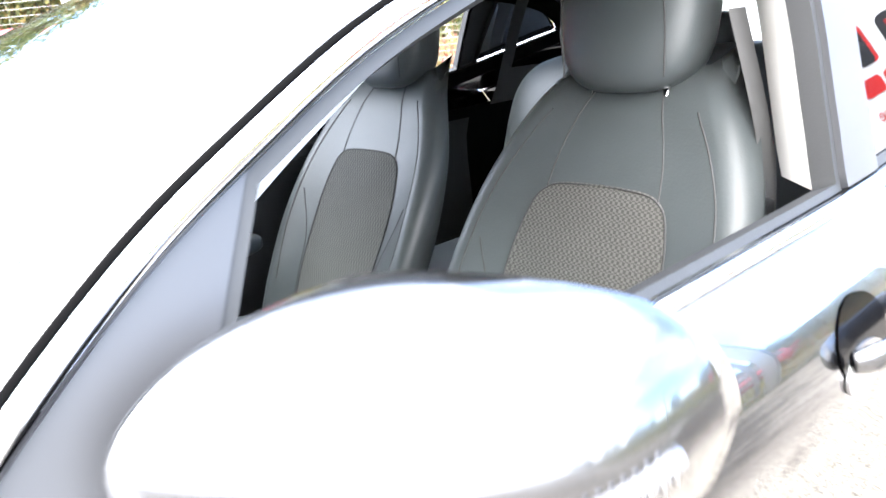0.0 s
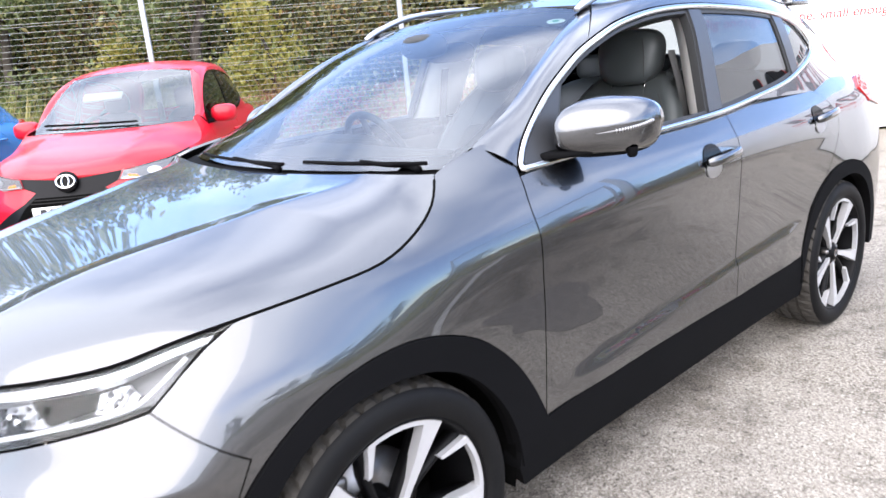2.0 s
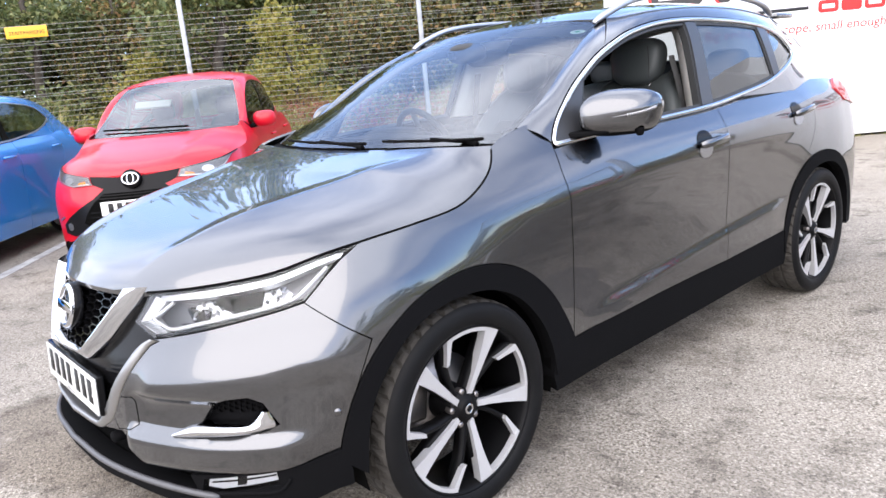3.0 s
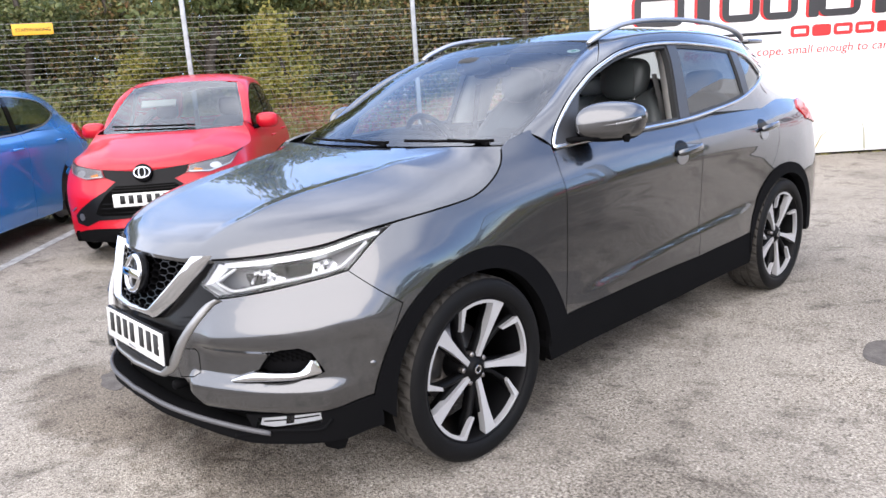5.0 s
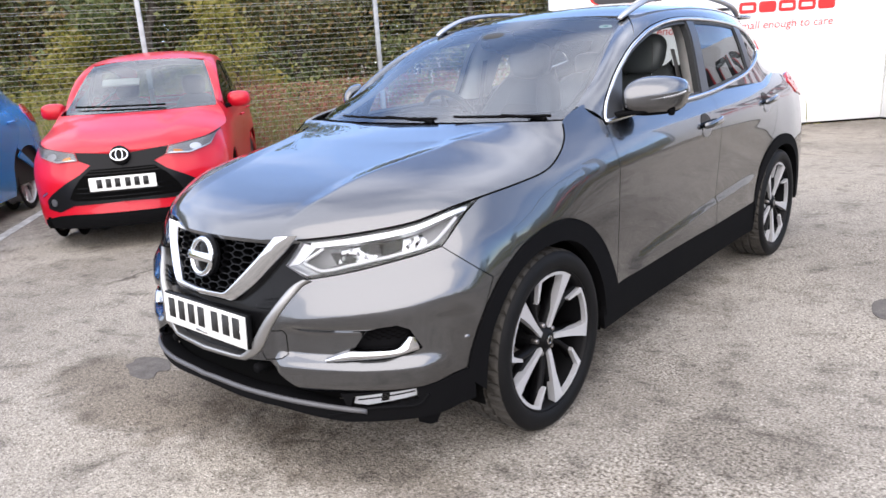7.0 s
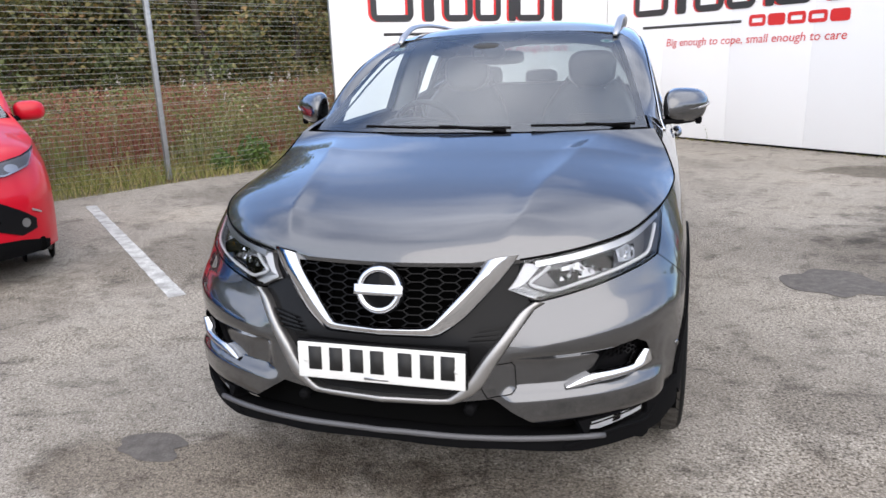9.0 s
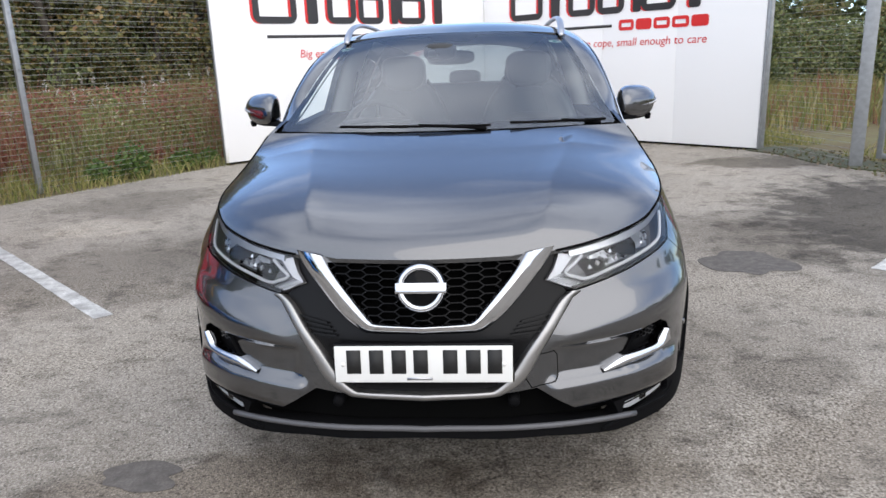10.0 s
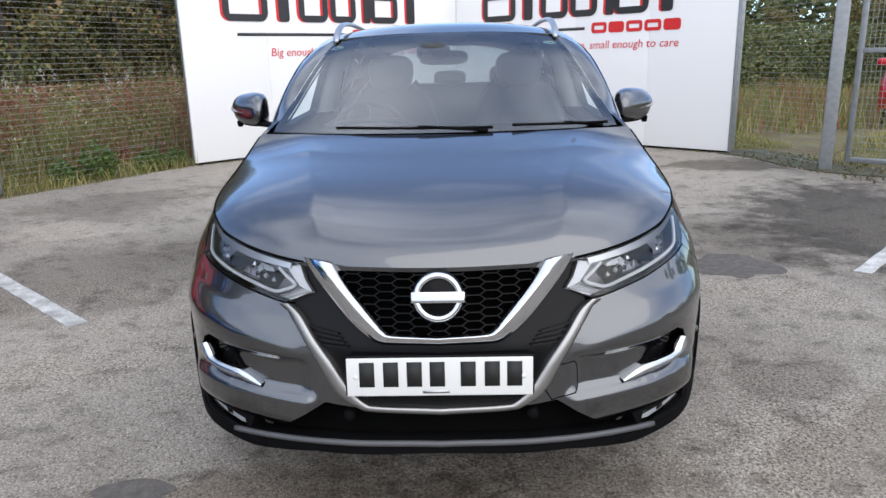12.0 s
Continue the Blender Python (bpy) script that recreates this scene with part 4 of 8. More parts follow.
part("badge_bar", moved(box(0.008, 0.124, 0.026, 0.003, (0.013, 0, 0)), lean), CHROME, badge)
plate_m = Matrix.Translation((0, -0.872, 0.537)) @ Euler((radians(-4), 0, 0)).to_matrix().to_4x4()
plate = part("number_plate", moved(box(0.52, 0.006, 0.111, 0.0025), plate_m), PLATE_WHITE, car, "white front number plate with black marks")
part("plate_holder", moved(box(0.53, 0.02, 0.118, 0.004, (0, 0.014, 0.002)), plate_m), GLOSS_BLACK, car)
for x in (-0.185, -0.118, -0.052, 0.012, 0.098, 0.165, 0.232 - 0.005):
    part("plate_bar", moved(box(0.042, 0.001, 0.072, 0.0, (x - 0.018, -0.0037, 0.008)), plate_m), PLATE_INK, plate)
part("plate_bar", moved(box(0.075, 0.001, 0.008, 0.0, (-0.01, -0.0037, -0.044)), plate_m), SATIN, plate)
for s in (-0.205 - 0.03, 0.235):
    part("plate_screw", moved(lathe([(0.007, 0), (0.006, 0.002), (0, 0.0025)], 12), plate_m @ Matrix.Translation((s, -0.003, 0)) @ Euler((0, 0, radians(-90))).to_matrix().to_4x4()), PLATE_WHITE, plate)

# ---------------------------------------------------------------- glasshouse
DLO_TOP = [(0.537, 1.062), (0.560, 1.107), (0.613, 1.169), (0.717, 1.252), (0.815, 1.31), (0.916, 1.361), (1.043, 1.406), (1.177, 1.442), (1.395, 1.474), (1.662, 1.485), (1.957, 1.475), (2.236, 1.457), (2.425, 1.435), (2.60, 1.395), (2.70, 1.34), (2.748, 1.285)]
DLO_LOW = [(2.740, 1.265), (2.62, 1.237), (2.481, 1.205), (2.212, 1.152), (1.899, 1.120), (1.595, 1.095), (1.2, 1.083), (0.9, 1.075), (0.65, 1.066)]
dlo_top, dlo_low = smooth_line(DLO_TOP, 4), smooth_line(DLO_LOW, 4)
DLO = np.concatenate([dlo_top, dlo_low])
ring_p = along(np.concatenate([inset(DLO, 0.010), inset(DLO, 0.010)[:1]]), 260)[:-1]
ring_p = (np.roll(ring_p, 1, 0) + 2 * ring_p + np.roll(ring_p, -1, 0)) / 4
for q in (1, -1):
    vf = tube(glass_side(ring_p[:, 0], ring_p[:, 1], 0.002), 0.0105, 10, closed=True)
    part("window_chrome", vf if q > 0 else mirrored(vf), CHROME, car, "bright chrome window surround")
seal_p = along(np.concatenate([dlo_top[2:], dlo_low[:1]]), 120)
for q in (1, -1):
    vf = tube(glass_side(seal_p[:, 0], seal_p[:, 1], 0.004), 0.0032, 6)
    part("window_seal", vf if q > 0 else mirrored(vf), SOFT_BLACK, car, "thin black seal round the chrome")
DLO_2 = inset(DLO, 0.0205)
part("window_lining", mirrored(patch(glass_side, inset(DLO, -0.020), h=0.03, holes=[inset(DLO, 0.030)], gap=0, out=-0.030, flange=0.0)), SOFT_BLACK, car, "black trim inside the side windows")


def clip(poly, keep):
    """Keeps the part of a convex-cut outline for which keep(p) >= 0."""
    out = []
    for a, b in zip(poly, np.roll(poly, -1, 0)):
        fa, fb = keep(a), keep(b)
        if fa >= 0:
            out.append(a)
        if fa * fb < 0:
            out.append(a + (b - a) * fa / (fa - fb))
    return np.array(out)


def line_side(p, q):
    p, q = np.array(p), np.array(q)
    return lambda a: (q[0] - p[0]) * (a[1] - p[1]) - (q[1] - p[1]) * (a[0] - p[0])


# pillars: mirror triangle, B pillar, rear-door pillar; then the panes
TRI = line_side((0.655, 1.0), (0.80, 1.275))
BF = line_side((1.500, 1.0), (1.618, 1.5))
BR = line_side((1.598, 1.0), (1.702, 1.5))
CF = line_side((2.283, 1.0), (2.32, 1.5))
CR = line_side((2.335, 1.0), (2.447, 1.5))
neg = lambda f: (lambda a: -f(a))
tri_poly = clip(DLO_2, TRI)
both("mirror_panel", glass_side, tri_poly, PILLAR_BLACK, h=0.02, gap=0.0, out=0.0, flange=0.02, label="black mirror mounting panel")
b_poly = clip(clip(DLO_2, neg(BF)), BR)
both("pillar_trim", glass_side, b_poly, PILLAR_BLACK, h=0.02, gap=0.001, out=0.004, flange=0.02, label="dark pillar trim")
c_poly = clip(clip(DLO_2, neg(CF)), CR)
both("pillar_trim", glass_side, c_poly, PILLAR_BLACK, h=0.02, gap=0.001, out=0.004, flange=0.02)
front_hole = clip(clip(DLO_2, neg(TRI)), BF)
both("window_rubber", glass_side, front_hole, TRIM_BLACK, h=0.012, holes=[inset(front_hole, 0.010)], gap=0.0, out=-0.004, flange=0.03, label="black window rubber")
# both front windows and the right rear one stand open
rear_hole = clip(clip(DLO_2, neg(BR)), CF)
both("window_rubber", glass_side, rear_hole, TRIM_BLACK, h=0.012, holes=[inset(rear_hole, 0.012)], gap=0.0, out=-0.002, flange=0.02)
part("rear_door_glass", patch(glass_side, rear_hole, h=0.05, gap=0.004, out=-0.006, flange=0.0), PRIVACY_GLASS, car, "dark tinted rear door window")
quart_hole = clip(DLO_2, neg(CR))
both("quarter_glass", glass_side, quart_hole, PRIVACY_GLASS, h=0.04, gap=0.004, out=-0.004, flange=0.0, label="dark tinted quarter window")

# windscreen with black printed border
def screen_m(p, q, out=0.0):
    return screen(np.asarray(p) / 0.65, np.asarray(q) / 0.92, out)


SCR = [(-0.65, 0), (0.65, 0), (0.65, 0.92), (-0.65, 0.92)]
SCR_IN = smooth_line([(-0.615, 0.105), (-0.612, 0.080), (-0.58, 0.068), (0, 0.066), (0.58, 0.068), (0.612, 0.080), (0.615, 0.105), (0.612, 0.80), (0.60, 0.86), (0.56, 0.873), (0.2, 0.876), (0.14, 0.845), (0.09, 0.79), (-0.09, 0.79), (-0.14, 0.845), (-0.2, 0.876), (-0.56, 0.873), (-0.60, 0.86), (-0.612, 0.80)], 4, True)
part("windscreen", patch(screen_m, SCR, h=0.05, gap=0.004, flange=0.0), SCREEN_GLASS, car, "windscreen mirroring the sky")
part("windscreen_border", patch(screen_m, SCR, h=0.03, holes=[SCR_IN], gap=0.004, flange=0.0, out=-0.006), GLOSS_BLACK, car, "black printed windscreen border")
for s, x in ((1, 0.575), (-1, -0.60)):
    disc = np.array([(x + 0.036 * math.cos(a), 0.792 + 0.022 * math.sin(a)) for a in np.linspace(0, 2 * math.pi, 20, endpoint=False)])
    st = part("sticker", patch(screen_m, disc, h=0.02, gap=0, out=-0.003, flange=0.0), STICKER, car, "small round pale green windscreen sticker")
    part("tick_mark", patch(screen_m, disc * 0.4 + np.array((x, 0.792)) * 0.6, h=0.02, gap=0, out=-0.002, flange=0.0), GREEN_INK, st)

# A pillar skin between windscreen and window surround, and roof side rail
def strip_between(line_a, line_b, n=5, bulge=0.012, up=(0.6, -0.3, 0.75)):
    a, b = np.asarray(line_a), np.asarray(line_b)
    s = np.linspace(0, 1, n)[None, :, None]
    v = a[:, None] * (1 - s) + b[:, None] * s + np.array(up) * bulge * (4 * s * (1 - s))
    return v.reshape(-1, 3), grid_faces(len(a), n)


bb = np.linspace(0.085, 1.0, 24)
scr_edge = screen(np.full(24, 0.992), bb)
top = smooth_line(DLO_TOP[:8], 12)
dist = np.concatenate([[0], np.cumsum(np.linalg.norm(np.diff(top, axis=0), axis=1))])
want = dist[-1] * (0.026 + 0.694 * (bb - 0.085) / 0.915)
dl = np.column_stack([np.interp(want, dist, top[:, 0]), np.interp(want, dist, top[:, 1])])
dlo_edge = glass_side(dl[:, 0], dl[:, 1], 0.004)
vf = PILLAR_VF = strip_between(scr_edge, dlo_edge, 7, 0.016)
for s, q in ((1, vf), (-1, mirrored(vf))):
    part("front_pillar", q if s < 0 else q, GREY_PAINT, car, "grey metallic windscreen pillar")
ry = np.linspace(1.20, 3.0, 30)
roof_edge = roof(np.full(30, 1.0), ry)
want = np.linspace(dl[-1, 0], 2.86, 30)
tt = smooth_line(DLO_TOP, 8)
dz = np.interp(want, tt[:, 0], tt[:, 1])
dlo_edge = glass_side(want, dz, 0.004)
vf = ROOFSIDE_VF = strip_between(roof_edge, dlo_edge, 7, 0.012, (0.7, 0, 0.7))
part("roof_side", vf, GREY_PAINT, car)
part("roof_side", mirrored(vf), GREY_PAINT, car)


def roof_m(p, q, out=0.0):
    return roof(np.asarray(p) / 0.57, np.asarray(q), out)


part("roof", patch(roof_m, [(-0.57, 1.175), (0.57, 1.175), (0.57, 3.02), (-0.57, 3.02)], h=0.05, gap=0.002, flange=0.01), ROOF_GLASS, car, "dark glass roof mirroring the sky")
# roof rails
RAIL = smooth_line([(0.566, 1.13, 1.487), (0.574, 1.22, 1.524), (0.580, 1.40, 1.573), (0.586, 1.70, 1.598), (0.584, 2.10, 1.598), (0.568, 2.45, 1.575), (0.548, 2.68, 1.545), (0.535, 2.80, 1.498)], 6)
rr = np.interp(np.linspace(0, 1, len(RAIL)), [0, 0.08, 0.5, 0.92, 1], [0.008, 0.014, 0.012, 0.014, 0.008])
vf = tube(RAIL, rr, 12, flat=1.3)
part("roof_rail", vf, SATIN, car, "satin silver roof rail")
part("roof_rail", mirrored(vf), SATIN, car, "satin silver roof rail")

# C pillar, tailgate and rear lamps
C_POLY = np.concatenate([smooth_line(DLO_TOP, 4)[-13:], smooth_line(DLO_LOW, 4)[:17], [(2.45, 1.10), (2.75, 1.10), (3.1, 1.08), (3.30, 1.10), (3.22, 1.25), (3.10, 1.38), (2.98, 1.44), (2.86, 1.47), (2.7, 1.49)]])
both("rear_pillar", glass_side, C_POLY, GREY_PAINT, h=0.03, gap=0.0, out=0.001, flange=0.0)
tg = []
for z, yy, xx in ((1.02, 3.42, 0.70), (1.08, 3.40, 0.68), (1.16, 3.36, 0.64), (1.30, 3.25, 0.56), (1.42, 3.10, 0.50), (1.49, 3.0, 0.46)):
    tg.append(np.column_stack([np.linspace(-xx, xx, 15), yy - 0.16 * np.abs(np.linspace(-1, 1, 15))**3, np.full(15, z)]))
part("tailgate", (np.concatenate(tg[:3]), grid_faces(3, 15)), GREY_PAINT, car)
part("rear_screen", (np.concatenate(tg[2:]), grid_faces(4, 15)), glass("rear_tint", (0.35, 0.38, 0.38), 1.5), car, "tinted rear window")
part("rear_spoiler", box(1.0, 0.22, 0.03, 0.012, (0, 3.08, 1.495)), GREY_PAINT, car)
both("rear_lamp", lower, [(2.98, 1.07), (3.05, 1.0), (3.25, 0.96), (3.42, 0.97), (3.42, 1.10), (3.25, 1.12), (3.08, 1.12)], RED_LENS, h=0.02, gap=0, out=0.012, flange=0.015, label="red rear lamp")

# ---------------------------------------------------------------- dark inner shell, floor and wheel wells
HOLE_F = np.concatenate([arch_in, [(0.41, 0.17), (-0.385, 0.17)]])
HOLE_R = np.concatenate([rear_in[::-1], [(rear_in[0, 0], 0.17), (rear_in[-1, 0], 0.17)]])
shell_poly = [(-0.36, 0.24), (0.0, 0.24), (1.3, 0.24), (2.6, 0.24), (3.25, 0.3), (4.15, 0.3), (4.15, 1.0), (3.25, 1.05), (2.5, 1.06), (0.6, 1.03), (0.35, 1.02), (0.0, 0.92), (-0.2, 0.88), (-0.36, 0.70)]
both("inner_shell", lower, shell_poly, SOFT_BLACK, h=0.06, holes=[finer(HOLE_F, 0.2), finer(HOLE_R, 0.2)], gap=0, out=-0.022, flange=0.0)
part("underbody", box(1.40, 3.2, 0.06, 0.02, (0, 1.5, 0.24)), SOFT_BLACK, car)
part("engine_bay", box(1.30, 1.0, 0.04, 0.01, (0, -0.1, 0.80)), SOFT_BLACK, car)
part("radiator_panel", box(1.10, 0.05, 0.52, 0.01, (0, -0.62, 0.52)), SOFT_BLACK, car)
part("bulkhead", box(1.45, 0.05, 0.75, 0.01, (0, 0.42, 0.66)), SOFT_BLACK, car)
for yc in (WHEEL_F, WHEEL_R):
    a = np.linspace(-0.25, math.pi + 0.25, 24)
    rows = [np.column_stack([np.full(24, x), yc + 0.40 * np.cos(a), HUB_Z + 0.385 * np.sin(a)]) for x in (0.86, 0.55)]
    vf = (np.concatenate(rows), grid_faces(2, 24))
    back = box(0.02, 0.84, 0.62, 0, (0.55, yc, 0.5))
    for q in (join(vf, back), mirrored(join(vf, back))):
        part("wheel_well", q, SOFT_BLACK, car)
xa = np.linspace(-1, 1, 41)
back = bonnet(xa * 0.995, np.full(41, 0.985), -0.012)
foot = screen(xa, np.full(41, 0.03), -0.004)
part("scuttle_panel", strip_between(back, foot, 5, -0.010, (0, 0, 1)), CLAD, car, "black plastic scuttle below the windscreen")

# ---------------------------------------------------------------- wheels
def tyre_mesh():
    """Side walls, and the tread with grooves and cut blocks."""
    n = 168
    wall = lathe([(0.262, 0.098), (0.268, 0.109), (0.285, 0.116), (0.300, 0.1175), (0.318, 0.115), (0.329, 0.107), (0.334, 0.100)], 72)
    prof = [(0.334, -0.100), (0.3385, -0.090), (0.3405, -0.078), (0.3412, -0.066), (0.331, -0.064), (0.331, -0.054), (0.342, -0.052),
            (0.3425, -0.018), (0.331, -0.016), (0.331, -0.005), (0.3425, -0.003), (0.3425, 0.030), (0.331, 0.032), (0.331, 0.043), (0.342, 0.045), (0.3405, 0.078), (0.3385, 0.090), (0.334, 0.100)]
    v, f = lathe(prof, n)
    v = v.reshape(len(prof), n, 3)
    for k, (r, h) in enumerate(prof):
        if r > 0.3375:
            idx = (np.arange(n) + (2 if abs(h) < 0.05 else 0)) % 4 == 0
            v[k, idx, 1:] *= (r - 0.009) / r
    back = moved(wall, Matrix.Scale(-1, 4, (1, 0, 0)))
    return join(wall, (back[0], [q[::-1] for q in back[1]])), (v.reshape(-1, 3), f)


def wheel_blade(k):
    """Machined faces of one arm: the broad blade, the arc on the rim and the thin return bar."""
    base = k * 2 * math.pi / 5

    def pt(r, deg, x):
        r = 0.044 + (r - 0.044) * 1.11
        a = base + radians(deg)
        return (x, r * math.cos(a), r * math.sin(a))

    def plate(poly, x0, x1, t):
        m = len(poly)
        v = [pt(r, d, x0 + (x1 - x0) * min(1, max(0, (r - 0.04) / 0.19))) for r, d in poly]
        v += [(p[0] - t, p[1], p[2]) for p in v]
        return np.array(v), [tuple(range(m))] + [(i, m + i, m + (i + 1) % m, (i + 1) % m) for i in range(m)][::1]

    blade = plate([(0.046, -6), (0.046, 18), (0.09, 9), (0.15, 5.8), (0.20, 5.8), (0.237, 6.6), (0.239, 0.5), (0.237, -6.4), (0.20, -5.6), (0.15, -4.8), (0.09, -4.0)], 0.080, 0.100, 0.03)
    arc = plate([(0.237, 6)] + [(0.2385, d) for d in (12, 20, 28, 36, 43)] + [(0.2255, d) for d in (43, 36, 28, 20, 12, 6)], 0.080, 0.101, 0.02)
    bar = plate([(0.2385, 43), (0.2255, 38.8), (0.20, 42.0), (0.165, 48.0), (0.165, 52.0), (0.20, 46.5)], 0.080, 0.099, 0.02)
    return join(blade, arc, bar)


def rib_mesh(k):
    base = k * 2 * math.pi / 5
    items = []
    for d0, d1, w in ((0, 0, 0.019), (60, 44, 0.009)):
        rows = []
        for r in (0.05, 0.11, 0.17, 0.252):
            a = base + radians(d0 + (d1 - d0) * (r - 0.05) / 0.202)
            c, s = math.cos(a), math.sin(a)
            x = 0.068 + 0.014 * (r - 0.05) / 0.202
            rows.append([(x, r * c - w * s * 0.8, r * s + w * c * 0.8), (x, r * c + w * s * 0.8, r * s - w * c * 0.8), (x - 0.04, r * c + w * s, r * s - w * c), (x - 0.04, r * c - w * s, r * s + w * c)])
        items.append((np.array(rows).reshape(-1, 3), grid_faces(4, 4, True)))
    return join(*items)


TYRE, TREAD_VF = tyre_mesh()
BARREL = lathe([(0.266, 0.100), (0.266, 0.105), (0.263, 0.107), (0.258, 0.103), (0.254, 0.088), (0.244, 0.04), (0.236, -0.08), (0.262, -0.10)], 72)
DISC = lathe([(0.03, -0.035), (0.150, -0.035), (0.150, -0.050), (0.03, -0.05)], 40)
HUB = lathe([(0.062, -0.03), (0.060, 0.064), (0.052, 0.074), (0.036, 0.078), (0.031, 0.088), (0.028, 0.090), (0.0, 0.091)], 32)


def add_wheel(x, y, turn, spin):
    side = 1 if x > 0 else -1
    m = Matrix.Translation((x, y, HUB_Z)) @ Euler((0, 0, radians(turn + (0 if side > 0 else 180)))).to_matrix().to_4x4() @ Euler((radians(spin), 0, 0)).to_matrix().to_4x4()
    tyre = part("wheel", moved(TYRE, m), RUBBER, car, "black tyre on a two-tone alloy wheel")
    part("tread", moved(TREAD_VF, m), TREAD, tyre, "dusty grooved tread", smooth=False)
    part("rim_barrel", moved(BARREL, m), RIM_BLACK, tyre)
    part("brake_disc", moved(DISC, m), STEEL, tyre, "grey steel brake disc")
    part("caliper", moved(box(0.06, 0.09, 0.16, 0.015, (-0.045, 0.12 * -1, 0.03)), m), STEEL, tyre)
    part("hub", moved(HUB, m), RIM_BLACK, tyre)
    part("hub_badge", moved(lathe([(0.017, 0.0912), (0.013, 0.093), (0.010, 0.0912)], 20), m), CHROME, tyre)
    for k in range(5):
        part("spoke", moved(rib_mesh(k), m), RIM_BLACK, tyre)
        part("spoke_face", moved(wheel_blade(k), m), MACHINED, tyre, "machined silver spoke face", smooth=False)
        a = k * 2 * math.pi / 5 + 0.63
        part("wheel_nut", moved(lathe([(0.011, 0.0), (0.011, 0.022), (0.008, 0.026), (0, 0.026)], 6), m @ Matrix.Translation((0.050, 0.055 * math.cos(a), 0.055 * math.sin(a)))), STEEL, tyre)


TRACK = 0.775
add_wheel(TRACK, WHEEL_F, 0, -9)
add_wheel(-TRACK, WHEEL_F, 0, 20)
add_wheel(TRACK, WHEEL_R, 0, -16)
add_wheel(-TRACK, WHEEL_R, 0, 45)

# ---------------------------------------------------------------- mirrors, handles, wipers
def ellipsoid_shape(sx, sy, sz, p=2.6, n=28, m=18, shape=None):
    """Rounded block; shape(v) may bend it."""
    a = np.linspace(0, 2 * np.pi, n, endpoint=False)
    b = np.linspace(-np.pi / 2, np.pi / 2, m)
    sg = lambda v: np.sign(v) * np.abs(v)**(2 / p)
    v = np.array([(sx * sg(np.cos(q)) * sg(np.cos(w)), sy * sg(np.cos(q)) * sg(np.sin(w)), sz * sg(np.sin(q))) for q in b for w in a])
    if shape:
        v = shape(v)
    return v, grid_faces(m, n, True)


def mirror_bend(v):
    v = v.copy()
    t = (v[:, 0] + 0.101) / 0.202                # 0 at the door, 1 outboard
    nose = np.clip(-v[:, 1] / 0.125, 0, 1)**1.6  # the shell falls away towards its front
    v[:, 2] *= np.where(v[:, 2] > 0, 1.0 - 0.42 * nose, 1.0 - 0.18 * nose) * (1.0 - 0.20 * t)
    v[:, 1] += np.where(v[:, 1] > 0.02, -(v[:, 1] - 0.02) * 0.9, 0)    # flat back with the glass
    v[:, 1] *= 1.0 - 0.22 * t
    v[:, 1] += 0.14 * t - 0.022
    v[:, 0] += np.where(v[:, 2] < 0.02, (v[:, 2] - 0.02) * 0.42 * np.clip(t - 0.35, 0, 1), 0)   # the outer side leans in below
    v[:, 2] += np.where(v[:, 2] < 0, 0.012 * (1 - t), np.clip(v[:, 2] / 0.06, 0, 1) * (0.006 + 0.006 * np.sin(t * 3.1)))
    return v


